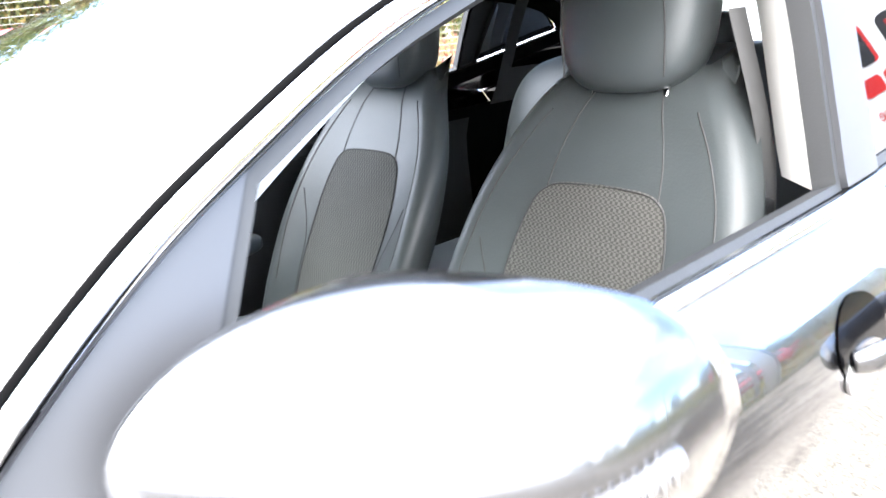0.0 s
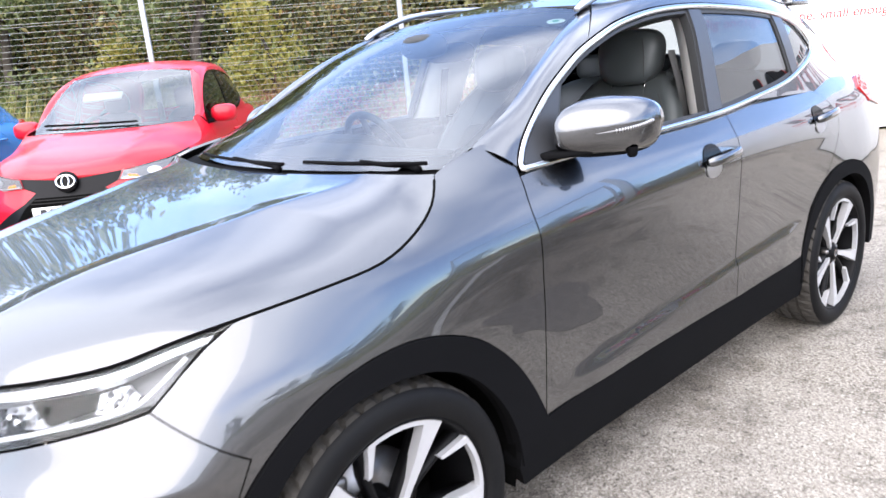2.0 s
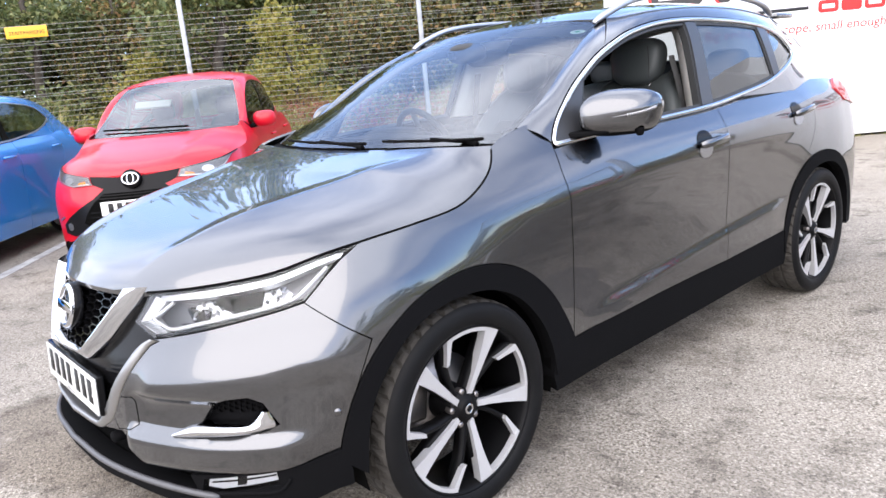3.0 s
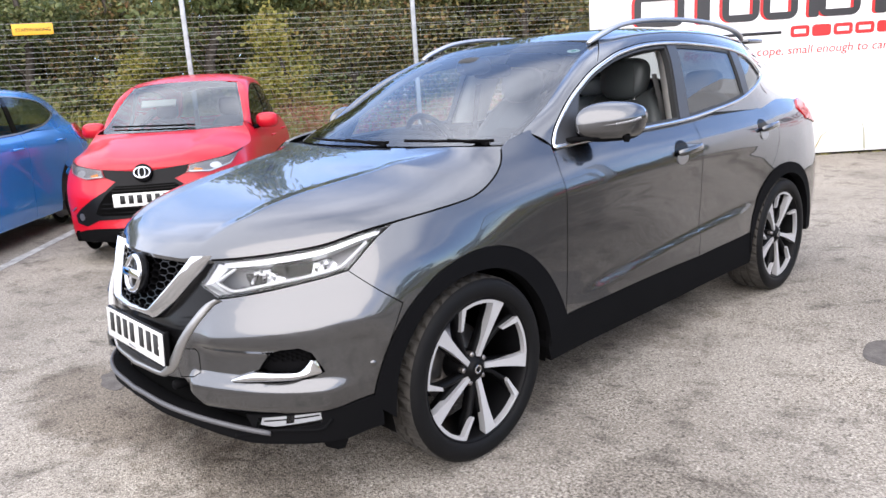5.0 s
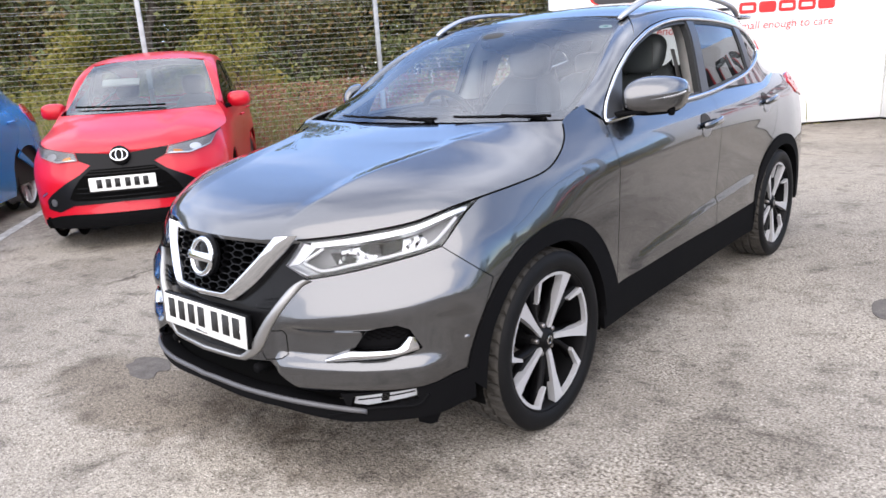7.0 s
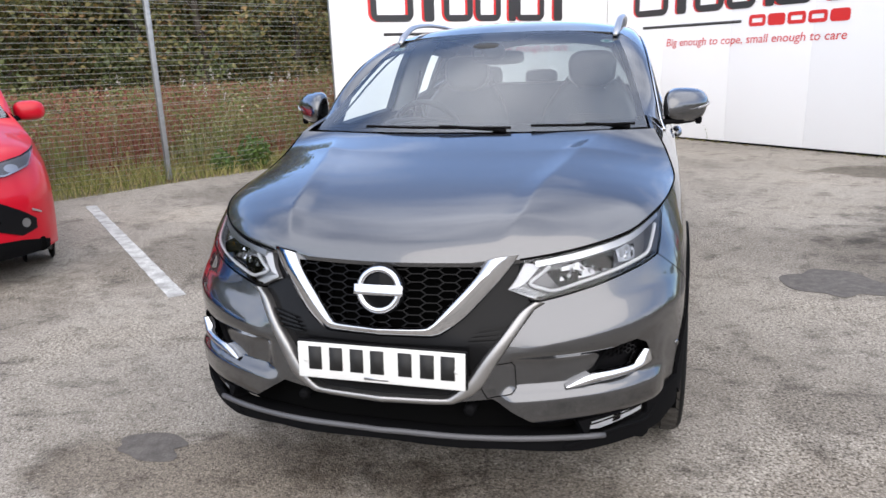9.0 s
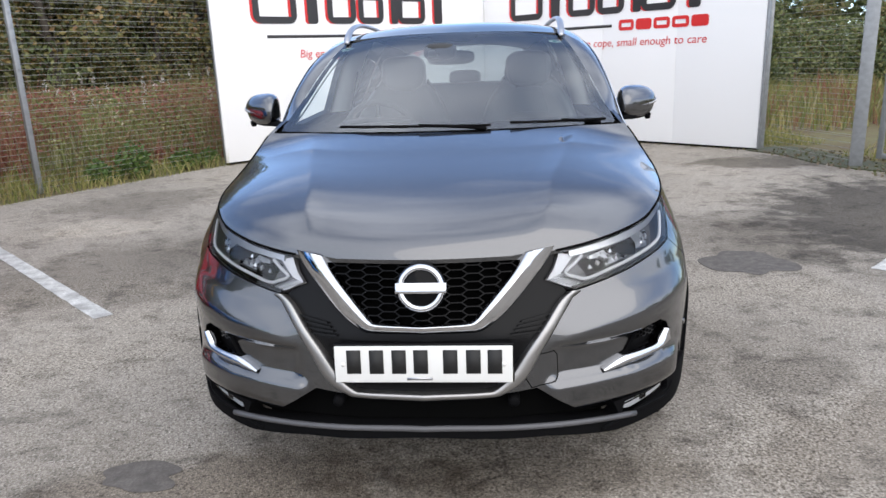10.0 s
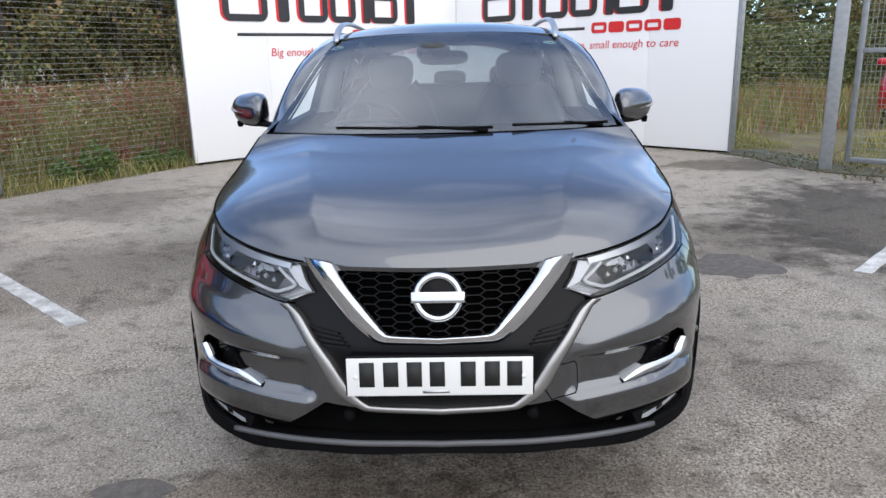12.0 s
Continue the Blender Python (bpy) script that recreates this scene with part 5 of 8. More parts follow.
for s in (1, -1):
    flip_s = (lambda q: q) if s > 0 else mirrored
    wide_m = 0.0 if s > 0 else 0.050             # the far mirror is folded out further
    mc = Matrix.Translation((0.904 + wide_m, 0.778, 1.145 + 0.36 * wide_m))
    shell_v, shell_f = ellipsoid_shape(0.101, 0.125, 0.086, 3.4, 48, 40, mirror_bend)
    low = shell_v[:, 2] < -0.052
    f_top = [q for q in shell_f if np.mean(shell_v[list(q), 2]) >= -0.055]
    f_low = [q for q in shell_f if np.mean(shell_v[list(q), 2]) < -0.055]
    mir = part("door_mirror", flip_s(moved((shell_v, f_top), mc)), GREY_PAINT, car, "grey door mirror with black foot and slim indicator")
    part("mirror_base", flip_s(moved((shell_v, f_low), mc)), CLAD, mir)
    arm = ellipsoid_shape(0.082, 0.034, 0.011, 4.0, 32, 14, lambda v: v + np.column_stack([0 * v[:, 0], 0 * v[:, 0], 0.05 * np.clip(-v[:, 0], 0, 1)**1.0]))
    part("mirror_foot", flip_s(moved(arm, Matrix.Translation((0.826 + 0.6 * wide_m, 0.708, 1.094 + 0.3 * wide_m)) @ Euler((0, radians(-4), radians(42))).to_matrix().to_4x4())), CLAD, mir)
    part("mirror_camera", flip_s(moved(lathe([(0, 0.018), (0.009, 0.018), (0.014, 0.011), (0.016, -0.01)], 16), Matrix.Translation((0.962 + wide_m, 0.822, 1.090 + 0.36 * wide_m)) @ Euler((0, radians(90), 0)).to_matrix().to_4x4())), CLAD, mir)
    # slim indicator strip along the front of the shell
    wrap = np.radians(np.linspace(-88, -10, 22))
    rise = np.linspace(0.000, 0.026, 22)
    sg = lambda v: np.sign(v) * np.abs(v)**(2 / 3.4)
    ring = (1 - np.abs(rise / 0.086)**3.4)**(1 / 3.4)
    raw = np.column_stack([0.101 * sg(np.cos(wrap)) * ring, 0.125 * sg(np.sin(wrap)) * ring, rise])
    ind = mirror_bend(raw)
    part("indicator", flip_s(moved(tube(ind, np.interp(np.linspace(0, 1, 22), [0, 0.3, 1], [0.001, 0.005, 0.006]), 8), mc)), material("smoked_indicator", (0.10, 0.10, 0.105), rough=0.15, coat=1.0, vary=0.2, size=0.02), mir)
    for k in range(5, 21):
        side = np.array((math.cos(wrap[k]), math.sin(wrap[k]), 0)) * 0.005
        tick = moved(box(0.0026, 0.0026, 0.010, 0, tuple(ind[k] + side)), mc)
        part("indicator_tick", flip_s(tick), SATIN, mir)
    gx, gz = np.meshgrid(np.linspace(-0.064, 0.060, 9), np.linspace(-0.052, 0.052, 5))
    gt = (gx + 0.101) / 0.202
    glass_v = np.column_stack([gx.ravel(), (0.0305 * (1 - 0.22 * gt) + 0.14 * gt - 0.0205).ravel(), (gz * (1 - 0.15 * gt)).ravel()])
    part("mirror_glass", flip_s(moved((glass_v, grid_faces(5, 9)), mc)), CHROME, mir)
    for door, yc, zc in ((door_fl if s > 0 else door_fr, 1.487, 0.966), (door_rl if s > 0 else door_rr, 2.405, 0.996)):
        # black disc puts the shade of the painted hollow into colour
        cup_o = np.array([(yc - 0.055 + 0.062 * math.cos(a), zc + 0.002 + 0.050 * math.sin(a)) for a in np.linspace(0, 2 * math.pi, 24, endpoint=False)])
        part("handle_cup", flip_s(patch(skin, cup_o, h=0.012, gap=0, out=0.002, flange=0.0)), GLOSS_BLACK, door)
        # satin patch stands for the bright reflection low in the hollow
        sheen_o = np.array([(yc - 0.058 + 0.050 * math.cos(a), zc - 0.030 + 0.030 * math.sin(a)) for a in np.linspace(0, 2 * math.pi, 24, endpoint=False)])
        part("cup_lip", flip_s(patch(skin, sheen_o, h=0.012, gap=0, out=0.005, flange=0.004)), SATIN, door)
        bar = [skin(yc + d, zc + 0.006 * d / 0.11, o) for d, o in ((-0.108, 0.010), (-0.085, 0.026), (-0.04, 0.036), (0.03, 0.036), (0.08, 0.028), (0.105, 0.008))]
        vf = tube(smooth_line(bar, 5), np.interp(np.linspace(0, 1, 26), [0, 0.15, 0.85, 1], [0.012, 0.017, 0.017, 0.012]), 12, flat=0.6)
        part("door_handle", flip_s(vf), GREY_PAINT, door, "grey painted pull handle")

for x0, x1 in ((-0.44, 0.20), (0.28, 0.68)):
    xs = np.linspace(x0, x1, 16)
    wide = hermite(SCREEN_B, SCREEN_EDGE, np.full(16, 0.04))[:, 0]
    base = screen(xs / wide, np.linspace(0.020, 0.008, 16), 0.018)
    wip = part("wiper", tube(base, 0.0055, 8), CLAD, car, "black windscreen wiper")
    pivot = screen((x1 - 0.02) / wide[0], 0.0, 0.006)
    arm = [pivot, pivot + (-0.05, 0.004, 0.008), 0.5 * (pivot + base[8]) + (0, -0.006, 0.006), base[8] + (0, 0, 0.006)]
    part("wiper_arm", tube(smooth_line(arm, 5), np.linspace(0.010, 0.005, 16), 8), CLAD, wip)

# ---------------------------------------------------------------- cabin of the grey car
def seat(xc, side, y0, lean, head):
    """Front seat: cushion, backrest with bolsters and woven insert, headrest on two rods."""
    e = []
    tilt = radians(lean)

    def back_pt(s, h, out=0.0):
        """s -1..1 across, h 0..1 up; the front face of the backrest."""
        s, h = np.asarray(s, float), np.asarray(h, float)
        half = hermite([0, 0.25, 0.55, 0.8, 0.93, 1.0], [0.263, 0.286, 0.293, 0.255, 0.20, 0.145], h)
        bol = hermite([0, 0.3, 0.6, 0.85, 1.0], [0.09, 0.10, 0.085, 0.035, 0.01], h)
        d = bol * np.clip((np.abs(s) - 0.45) / 0.55, 0, 1)**1.6 - 0.07 * np.clip((np.abs(s) - 0.86) / 0.14, 0, 1)**2
        d = d + 0.018 * np.exp(-((h - 0.28) / 0.16)**2) * (1 - np.abs(s)**2) + out
        d = d - 0.05 * np.clip((h - 0.9) / 0.1, 0, 1)**2
        up = 0.70 * h
        y = y0 + up * math.sin(tilt) - d * math.cos(tilt)
        z = 0.60 + up * math.cos(tilt) - d * math.sin(tilt) * -1 * -1
        return np.stack([xc + half * s, y, z], -1)

    n, m = 33, 37
    ss, hh = np.meshgrid(np.linspace(-1, 1, n), np.linspace(0, 1, m))
    front = back_pt(ss.ravel(), hh.ravel())
    rear = back_pt(ss.ravel() * 0.97, hh.ravel() * 0.985, 0.0)
    rear[:, 1] = (y0 + 0.70 * hh.ravel() * math.sin(tilt)) + 0.085 - 0.05 * np.abs(ss.ravel())**3
    f1 = grid_faces(m, n)
    f2 = [tuple(reversed([i + n * m for i in q])) for q in grid_faces(m, n)]
    rim = [i for i in range(n)] + [n - 1 + n * j for j in range(1, m)] + [n * m - 2 - i for i in range(n - 1)] + [n * j for j in range(m - 2, 0, -1)]
    f3 = [(rim[i], rim[i] + n * m, rim[(i + 1) % len(rim)] + n * m, rim[(i + 1) % len(rim)]) for i in range(len(rim))]
    st = thing("front_seat", "dark leather front seat with a woven grey insert and headrest", "car seat", "front seats")
    part("backrest", (np.concatenate([front, rear]), [q[::-1] for q in f1 + f2 + f3]), LEATHER, st)
    sc = lambda p, q, out=0.0: back_pt(np.ravel(p), np.ravel(q), 0.0035 + out)
    ins = smooth_line([(-0.50, 0.02), (-0.52, 0.2), (-0.535, 0.52), (-0.50, 0.66), (-0.43, 0.72), (-0.25, 0.742), (0.25, 0.742), (0.43, 0.72), (0.50, 0.66), (0.535, 0.52), (0.52, 0.2), (0.50, 0.02)], 4)
    part("woven_insert", patch(sc, ins, h=0.05, gap=0, flange=0.004), FABRIC, st, "grey woven seat insert")
    for sgn in (-1, 1):
        for line in ([(0.41, 0.69), (0.42, 0.80), (0.40, 0.9), (0.37, 0.98)], [(0.55, 0.05), (0.56, 0.3), (0.60, 0.42), (0.78, 0.60)], [(0.80, 0.25), (0.84, 0.5), (0.82, 0.75), (0.72, 0.93)]):
            q = smooth_line(line, 6)
            part("seam", tube(back_pt(q[:, 0] * sgn, q[:, 1], 0.0), 0.0016, 6), STITCH, st)
    ring = smooth_line(ins, 1, True)
    part("seam", tube(back_pt(ins[:, 0], ins[:, 1], 0.004), 0.0016, 6), STITCH, st)

    def head_bend(v):
        v = v.copy()
        k = (v[:, 2] + 0.1) / 0.2
        v[:, 0] *= 0.90 + 0.16 * np.sin(np.clip(k, 0, 1) * 2.2)
        v[:, 1] += 0.02 * k - np.where(v[:, 1] < 0, 0.012 * np.cos(v[:, 0] * 12), 0)
        return v

    part("headrest", moved(ellipsoid_shape(0.130, 0.062, 0.105, 3.4, 40, 28, head_bend), Matrix.Translation((xc, *head))), LEATHER, st, "dark leather headrest")
    for sgn in (-1, 1):
        q = [(xc + sgn * s * 0.098, head[0] - 0.062, z + head[1]) for s, z in ((1, -0.075), (1.02, 0.0), (0.98, 0.065))]
        part("seam", tube(smooth_line(q, 5), 0.0016, 6), STITCH, st)
        part("headrest_rod", tube([(xc + sgn * 0.072, head[0] - 0.03, head[1] - 0.15), (xc + sgn * 0.072, head[0], head[1] - 0.07)], 0.006, 10), CHROME, st)

    def cushion_bend(v):
        v = v.copy()
        v[:, 2] += 0.035 * np.clip((np.abs(v[:, 0]) - 0.14) / 0.1, 0, 1) + 0.03 * (-v[:, 1] / 0.25)
        return v

    part("cushion", moved(ellipsoid_shape(0.255, 0.27, 0.085, 4.0, 40, 20, cushion_bend), Matrix.Translation((xc, 1.17, 0.58))), LEATHER, st)
    part("cushion_insert", moved(box(0.24, 0.40, 0.02, 0.009, (0, 0, 0.085)), Matrix.Translation((xc, 1.16, 0.585)) @ Euler((radians(-6), 0, 0)).to_matrix().to_4x4()), FABRIC, st)
    part("seat_base", box(0.40, 0.50, 0.22, 0.02, (xc, 1.17, 0.40)), TRIM_BLACK, st)
    part("side_trim", box(0.03, 0.34, 0.14, 0.012, (xc - side * 0.27, 1.32, 0.53)), TRIM_BLACK, st)
    return st


seat(0.42, 1, 1.33, 26, (1.655, 1.315))
seat(-0.345, -1, 1.38, 27, (1.725, 1.31))

# rear bench with three headrests
bench = thing("rear_seat", "dark leather rear bench with three headrests", "car seat")
part("backrest", moved(ellipsoid_shape(0.64, 0.11, 0.34, 5.0, 48, 24, lambda v: v + np.column_stack([0 * v[:, 0], 0.36 * v[:, 2], 0 * v[:, 0]])), Matrix.Translation((0, 2.42, 0.88))), LEATHER, bench)
part("cushion", moved(ellipsoid_shape(0.64, 0.30, 0.10, 5.0, 48, 16), Matrix.Translation((0, 2.12, 0.58))), LEATHER, bench)
for x in (-0.40, 0.0, 0.40):
    part("headrest", moved(ellipsoid_shape(0.115, 0.05, 0.07 if x else 0.055, 3.4, 32, 20), Matrix.Translation((x, 2.58, 1.265 if x else 1.25))), LEATHER, bench)
part("bench_base", box(1.25, 0.45, 0.22, 0.02, (0, 2.15, 0.40)), TRIM_BLACK, bench)
for x in (-0.2, 0.2):
    part("panel_seam", tube([(x, 2.30, 0.70), (x, 2.42, 1.10), (x, 2.46, 1.2)], 0.002, 6), STITCH, bench)

dash = part("dashboard", moved(ellipsoid_shape(0.70, 0.30, 0.16, 4.5, 56, 24, lambda v: v + np.column_stack([0 * v[:, 0], 0 * v[:, 0], -0.10 * np.clip((v[:, 1] - 0.05) / 0.25, 0, 1)**2 + 0.02 * np.exp(-((v[:, 0] + 0.37) / 0.2)**2)])), Matrix.Translation((0, 0.68, 0.925))), TRIM_BLACK, car, "black soft dashboard")
part("instrument_hood", moved(ellipsoid_shape(0.19, 0.10, 0.045, 3.0, 28, 14), Matrix.Translation((-0.37, 0.80, 1.075))), TRIM_BLACK, dash)
part("centre_stack", box(0.26, 0.16, 0.50, 0.03, (0.0, 0.93, 0.75)), TRIM_BLACK, dash)
part("console", box(0.20, 0.85, 0.28, 0.04, (0.02, 1.35, 0.48)), TRIM_BLACK, car, "black centre console")
part("display", moved(box(0.20, 0.008, 0.12, 0.004), Matrix.Translation((0.0, 0.855, 0.96)) @ Euler((radians(-10), 0, 0)).to_matrix().to_4x4()), GLOSS_BLACK, dash)
wm = Matrix.Translation((-0.39, 1.0, 1.02)) @ Euler((radians(-66), 0, 0)).to_matrix().to_4x4()
a = np.linspace(0, 2 * math.pi, 48, endpoint=False)
wheel_s = part("steering_wheel", moved(tube(np.column_stack([0.18 * np.cos(a), 0.18 * np.sin(a), 0 * a]), 0.016, 12, closed=True), wm), LEATHER, car, "black leather steering wheel")
part("wheel_boss", moved(ellipsoid_shape(0.075, 0.06, 0.03, 3.0, 28, 14), wm), TRIM_BLACK, wheel_s)
for q in (0, math.pi, -math.pi / 2):
    part("wheel_arm", moved(tube([(0.05 * math.cos(q), 0.05 * math.sin(q), 0), (0.175 * math.cos(q), 0.175 * math.sin(q), 0.0)], 0.016, 8, flat=0.6), wm), SATIN, wheel_s)
pod = part("camera_housing", moved(ellipsoid_shape(0.085, 0.07, 0.045, 3.0, 28, 16), Matrix.Translation((-0.06, 1.02, 1.425))), TRIM_BLACK, car, "black camera housing behind the windscreen")
part("sensor_window", moved(box(0.05, 0.004, 0.03, 0.001), Matrix.Translation((-0.09, 0.953, 1.418))), SATIN, pod)
part("rear_view_mirror", moved(ellipsoid_shape(0.125, 0.022, 0.036, 3.4, 32, 16), Matrix.Translation((-0.01, 1.10, 1.395))), TRIM_BLACK, car, "black rear-view mirror")

# linings: headlining, pillars, door cards, floor
rf = roof(*np.meshgrid(np.linspace(-0.97, 0.97, 15), np.linspace(1.22, 2.98, 20)), -0.03).reshape(-1, 3)
part("headlining", (rf, grid_faces(20, 15)), HEADLINER, car, "pale grey fabric headlining")
part("cabin_floor", box(1.40, 2.4, 0.03, 0.005, (0, 1.55, 0.30)), TRIM_BLACK, car)
for s in (1, -1):
    fl = (lambda q: q) if s > 0 else mirrored
    lo_z, hi_z = 1.10, 1.50
    rows = []
    for z in np.linspace(lo_z, hi_z, 12):
        yf = 1.500 + 0.236 * (z - 1.0)
        x_out = glass_side(yf, max(z, 1.04))[0]
        rows.append([(x_out + dx, yf + dy, z) for dx, dy in ((-0.030, 0.018), (-0.052, 0.026), (-0.120, 0.085), (-0.132, 0.16), (-0.10, 0.26))])
    rows = np.array(rows)
    part("pillar_lining", fl((rows.reshape(-1, 3), grid_faces(12, 5))), HEADLINER, car, "pale pillar lining")
    belt_top = glass_side(1.63, 1.38, -0.125)
    belt = np.array([belt_top, (0.665, 1.635, 1.10), (0.66, 1.62, 0.90), (0.65, 1.56, 0.60)])
    b1, b2 = smooth_line(belt, 8) + (0, -0.024, 0), smooth_line(belt, 8) + (0, 0.024, 0)
    part("seat_belt", fl(strip_between(b1, b2, 3, 0.002, (1, 0, 0))), material("grey_webbing", (0.10, 0.10, 0.10), rough=0.8, vary=0.2, size=0.03, bump=0.0005, bump_size=0.003), car, "dark grey seat belt")
    part("belt_guide", fl(box(0.02, 0.075, 0.04, 0.008, (0.668, 1.60, 1.04))), TRIM_BLACK, car)
    ap = []
    for b in np.linspace(0.02, 1, 14):
        e0 = screen(0.96, b, -0.03)
        ap.append([e0, e0 + (0.015, 0.05, -0.01), e0 + (0.035, 0.085, -0.015)])
    part("pillar_lining", fl((np.array(ap).reshape(-1, 3), grid_faces(14, 3))), HEADLINER, car, "pale pillar lining")
    card = [lower(u, z, -0.075) for z in np.linspace(0.42, 1.05, 8) for u in np.linspace(0.60, 2.35, 24)]
    part("door_card", fl((np.array(card), grid_faces(8, 24))), TRIM_BLACK, car, "black door lining")
    part("armrest", fl(moved(ellipsoid_shape(0.045, 0.24, 0.035, 3.5, 24, 12), Matrix.Translation((0.735, 1.22, 0.80)))), LEATHER, car)
    cl = glass_side(*np.meshgrid(np.linspace(2.47, 3.05, 12), np.linspace(1.06, 1.50, 8)), -0.045).reshape(-1, 3)
    hole = [q for q in grid_faces(8, 12) if not (2.5 < cl[q[0]][1] < 2.82 and 1.14 < cl[q[0]][2] < 1.36)]
    part("rear_lining", fl((cl, hole)), TRIM_BLACK, car)
part("parcel_shelf", box(1.1, 0.6, 0.03, 0.01, (0, 2.95, 1.02)), TRIM_BLACK, car)

# ---------------------------------------------------------------- parked cars beside the fence
def hatch(name, label, paint_mat, at, turn, sx, sy, sz, style, tall=1.0):
    """A parked hatchback on the same kind of skin, scaled, with its own openings."""
    e = thing(name, label, "car", at=(*at, 0), turn=turn)
    k = np.array((sx, sy, sz))

    def sc(fn):
        return lambda p, q, out=0.0: fn(p, q, out) * k

    low_s, side_s = sc(lower), sc(glass_side)

    def pair(nm, fn, poly, mat, lab="", **kw):
        vf = patch(fn, poly, **kw)
        part(nm, vf, mat, e, lab)
        part(nm, mirrored(vf), mat, e, lab)

    def mid(nm, fn, poly, mat, lab="", **kw):
        vf = patch(fn, poly, seam=kw.pop("cut", U_NOSE[0]), **kw)
        part(nm, join(vf, mirrored(vf)), mat, e, lab)

    wing = np.concatenate([[(-0.50, 0.21)], [(-0.39, 0.21)], arch_in, [(0.41, 0.21), (0.53, 0.21)], FRONT_GAP, [(0.46, 1.152), (0.33, 1.135), (0.285, 1.115)],
                           BON_LINE[BON_LINE[:, 0] > -0.50][::-1]])
    pair("fender", low_s, wing, paint_mat, h=0.05, gap=0.001)
    lo_gap = np.array([(0.53, 0.21), (0.525, 0.3)])
    pair("front_door", low_s, np.concatenate([FRONT_GAP[::-1], lo_gap[::-1], [(1.64, 0.21), (1.648, 0.3)], MID_GAP, [(1.0, 1.078)]]), paint_mat, h=0.05, gap=0.003)
    pair("rear_door", low_s, np.concatenate([MID_GAP[::-1], [(1.648, 0.3), (1.64, 0.21), (2.22, 0.21)], rear_cut[:8], REAR_GAP, [(2.30, 1.125)]]), paint_mat, h=0.05, gap=0.003)
    pair("rear_quarter", low_s, np.concatenate([REAR_GAP[::-1], rear_in[::-1][rear_in[::-1][:, 0] > 2.38], [(3.1, 0.25), (3.4, 0.27), (4.15, 0.28), (4.15, 1.02), (3.40, 1.06), (3.0, 1.13), (2.75, 1.14)]]), paint_mat, h=0.05, gap=0.001)
    part("bonnet", (lambda v: (v[0] * k, v[1]))(join(*(lambda q: (q, mirrored(q)))(patch(bonnet_m, [(0, 0), (0.78, 0), (0.78, 1.15), (0, 1.15)], h=0.05, gap=0.0, seam=0.0)))), paint_mat, e)
    # windows, roof and screen
    pair("window_frame", side_s, DLO, GLOSS_BLACK if style == "red" else SATIN, h=0.04, holes=[inset(DLO, 0.014)], gap=0, out=0.004)
    mid_p = clip(clip(DLO, neg(BF)), BR)
    pair("pillar_trim", side_s, mid_p, GLOSS_BLACK, h=0.05, gap=0, out=0.003)
    pair("side_window", side_s, clip(inset(DLO, 0.014), BF), TINT, h=0.08, gap=0, flange=0)
    pair("side_window", side_s, clip(inset(DLO, 0.014), neg(BR)), PRIVACY_GLASS if style == "red" else TINT, h=0.08, gap=0, flange=0)
    part("windscreen", (lambda v: (v[0] * k, v[1]))(patch(screen_m, SCR, h=0.08, gap=0.004, flange=0.0)), SCREEN_GLASS, e, "windscreen mirroring the sky")
    part("windscreen_border", (lambda v: (v[0] * k, v[1]))(patch(screen_m, SCR, h=0.06, holes=[SCR_IN], gap=0.004, flange=0.0, out=-0.006)), GLOSS_BLACK, e)
    part("roof", (lambda v: (v[0] * k, v[1]))(patch(roof_m, [(-0.57, 1.175), (0.57, 1.175), (0.57, 3.02), (-0.57, 3.02)], h=0.08)), paint_mat, e)
    for nm, strip_vf in (("front_pillar", PILLAR_VF), ("roof_side", ROOFSIDE_VF)):
        for q in (strip_vf, mirrored(strip_vf)):
            part(nm, (q[0] * k, q[1]), paint_mat, e)
    pair("rear_pillar", side_s, C_POLY, paint_mat, h=0.05, gap=0, out=0.001, flange=0)
    part("tailgate", (np.concatenate(tg[:3]) * k, grid_faces(3, 15)), paint_mat, e)
    part("rear_screen", (np.concatenate(tg[2:]) * k, grid_faces(4, 15)), TINT, e)
    xb = np.linspace(-1, 1, 21)
    part("scuttle_panel", (lambda v: (v[0] * k, v[1]))(strip_between(bonnet(xb * 0.995, np.full(21, 0.985), -0.012), screen(xb, np.full(21, 0.03), -0.004), 4, -0.01, (0, 0, 1))), CLAD, e)
    part("wiper", (lambda v: (v[0] * k, v[1]))(tube(screen(np.linspace(-0.85, 0.35, 10), np.linspace(0.09, 0.05, 10), 0.02), 0.009, 6)), CLAD, e)
    part("underbody", box(1.5 * sx, 3.7 * sy, 0.1, 0.02, (0, 1.2 * sy, 0.24)), SOFT_BLACK, e)
    part("inner_block", box(1.35 * sx, 0.9 * sy, 0.5, 0.03, (0, -0.1 * sy, 0.50)), SOFT_BLACK, e)
    for q in (1, -1):
        fl = (lambda v: v) if q > 0 else mirrored
        inner = np.array([lower(u, z, -0.04) * k for z in np.linspace(0.3, 1.04, 6) for u in np.linspace(0.55, 3.0, 16)])
        part("door_card", fl((inner, grid_faces(6, 16))), TRIM_BLACK, e)
        mb = Matrix.Translation((0.93 * sx, 0.74 * sy, 1.13 * sz))
        mir = part("door_mirror", fl(moved(ellipsoid_shape(0.115, 0.09, 0.068, 2.8, 24, 16, lambda v: v - np.column_stack([0 * v[:, 0], np.clip(v[:, 1] - 0.02, 0, 1) * 0.9, 0 * v[:, 0]])), mb)), paint_mat, e)
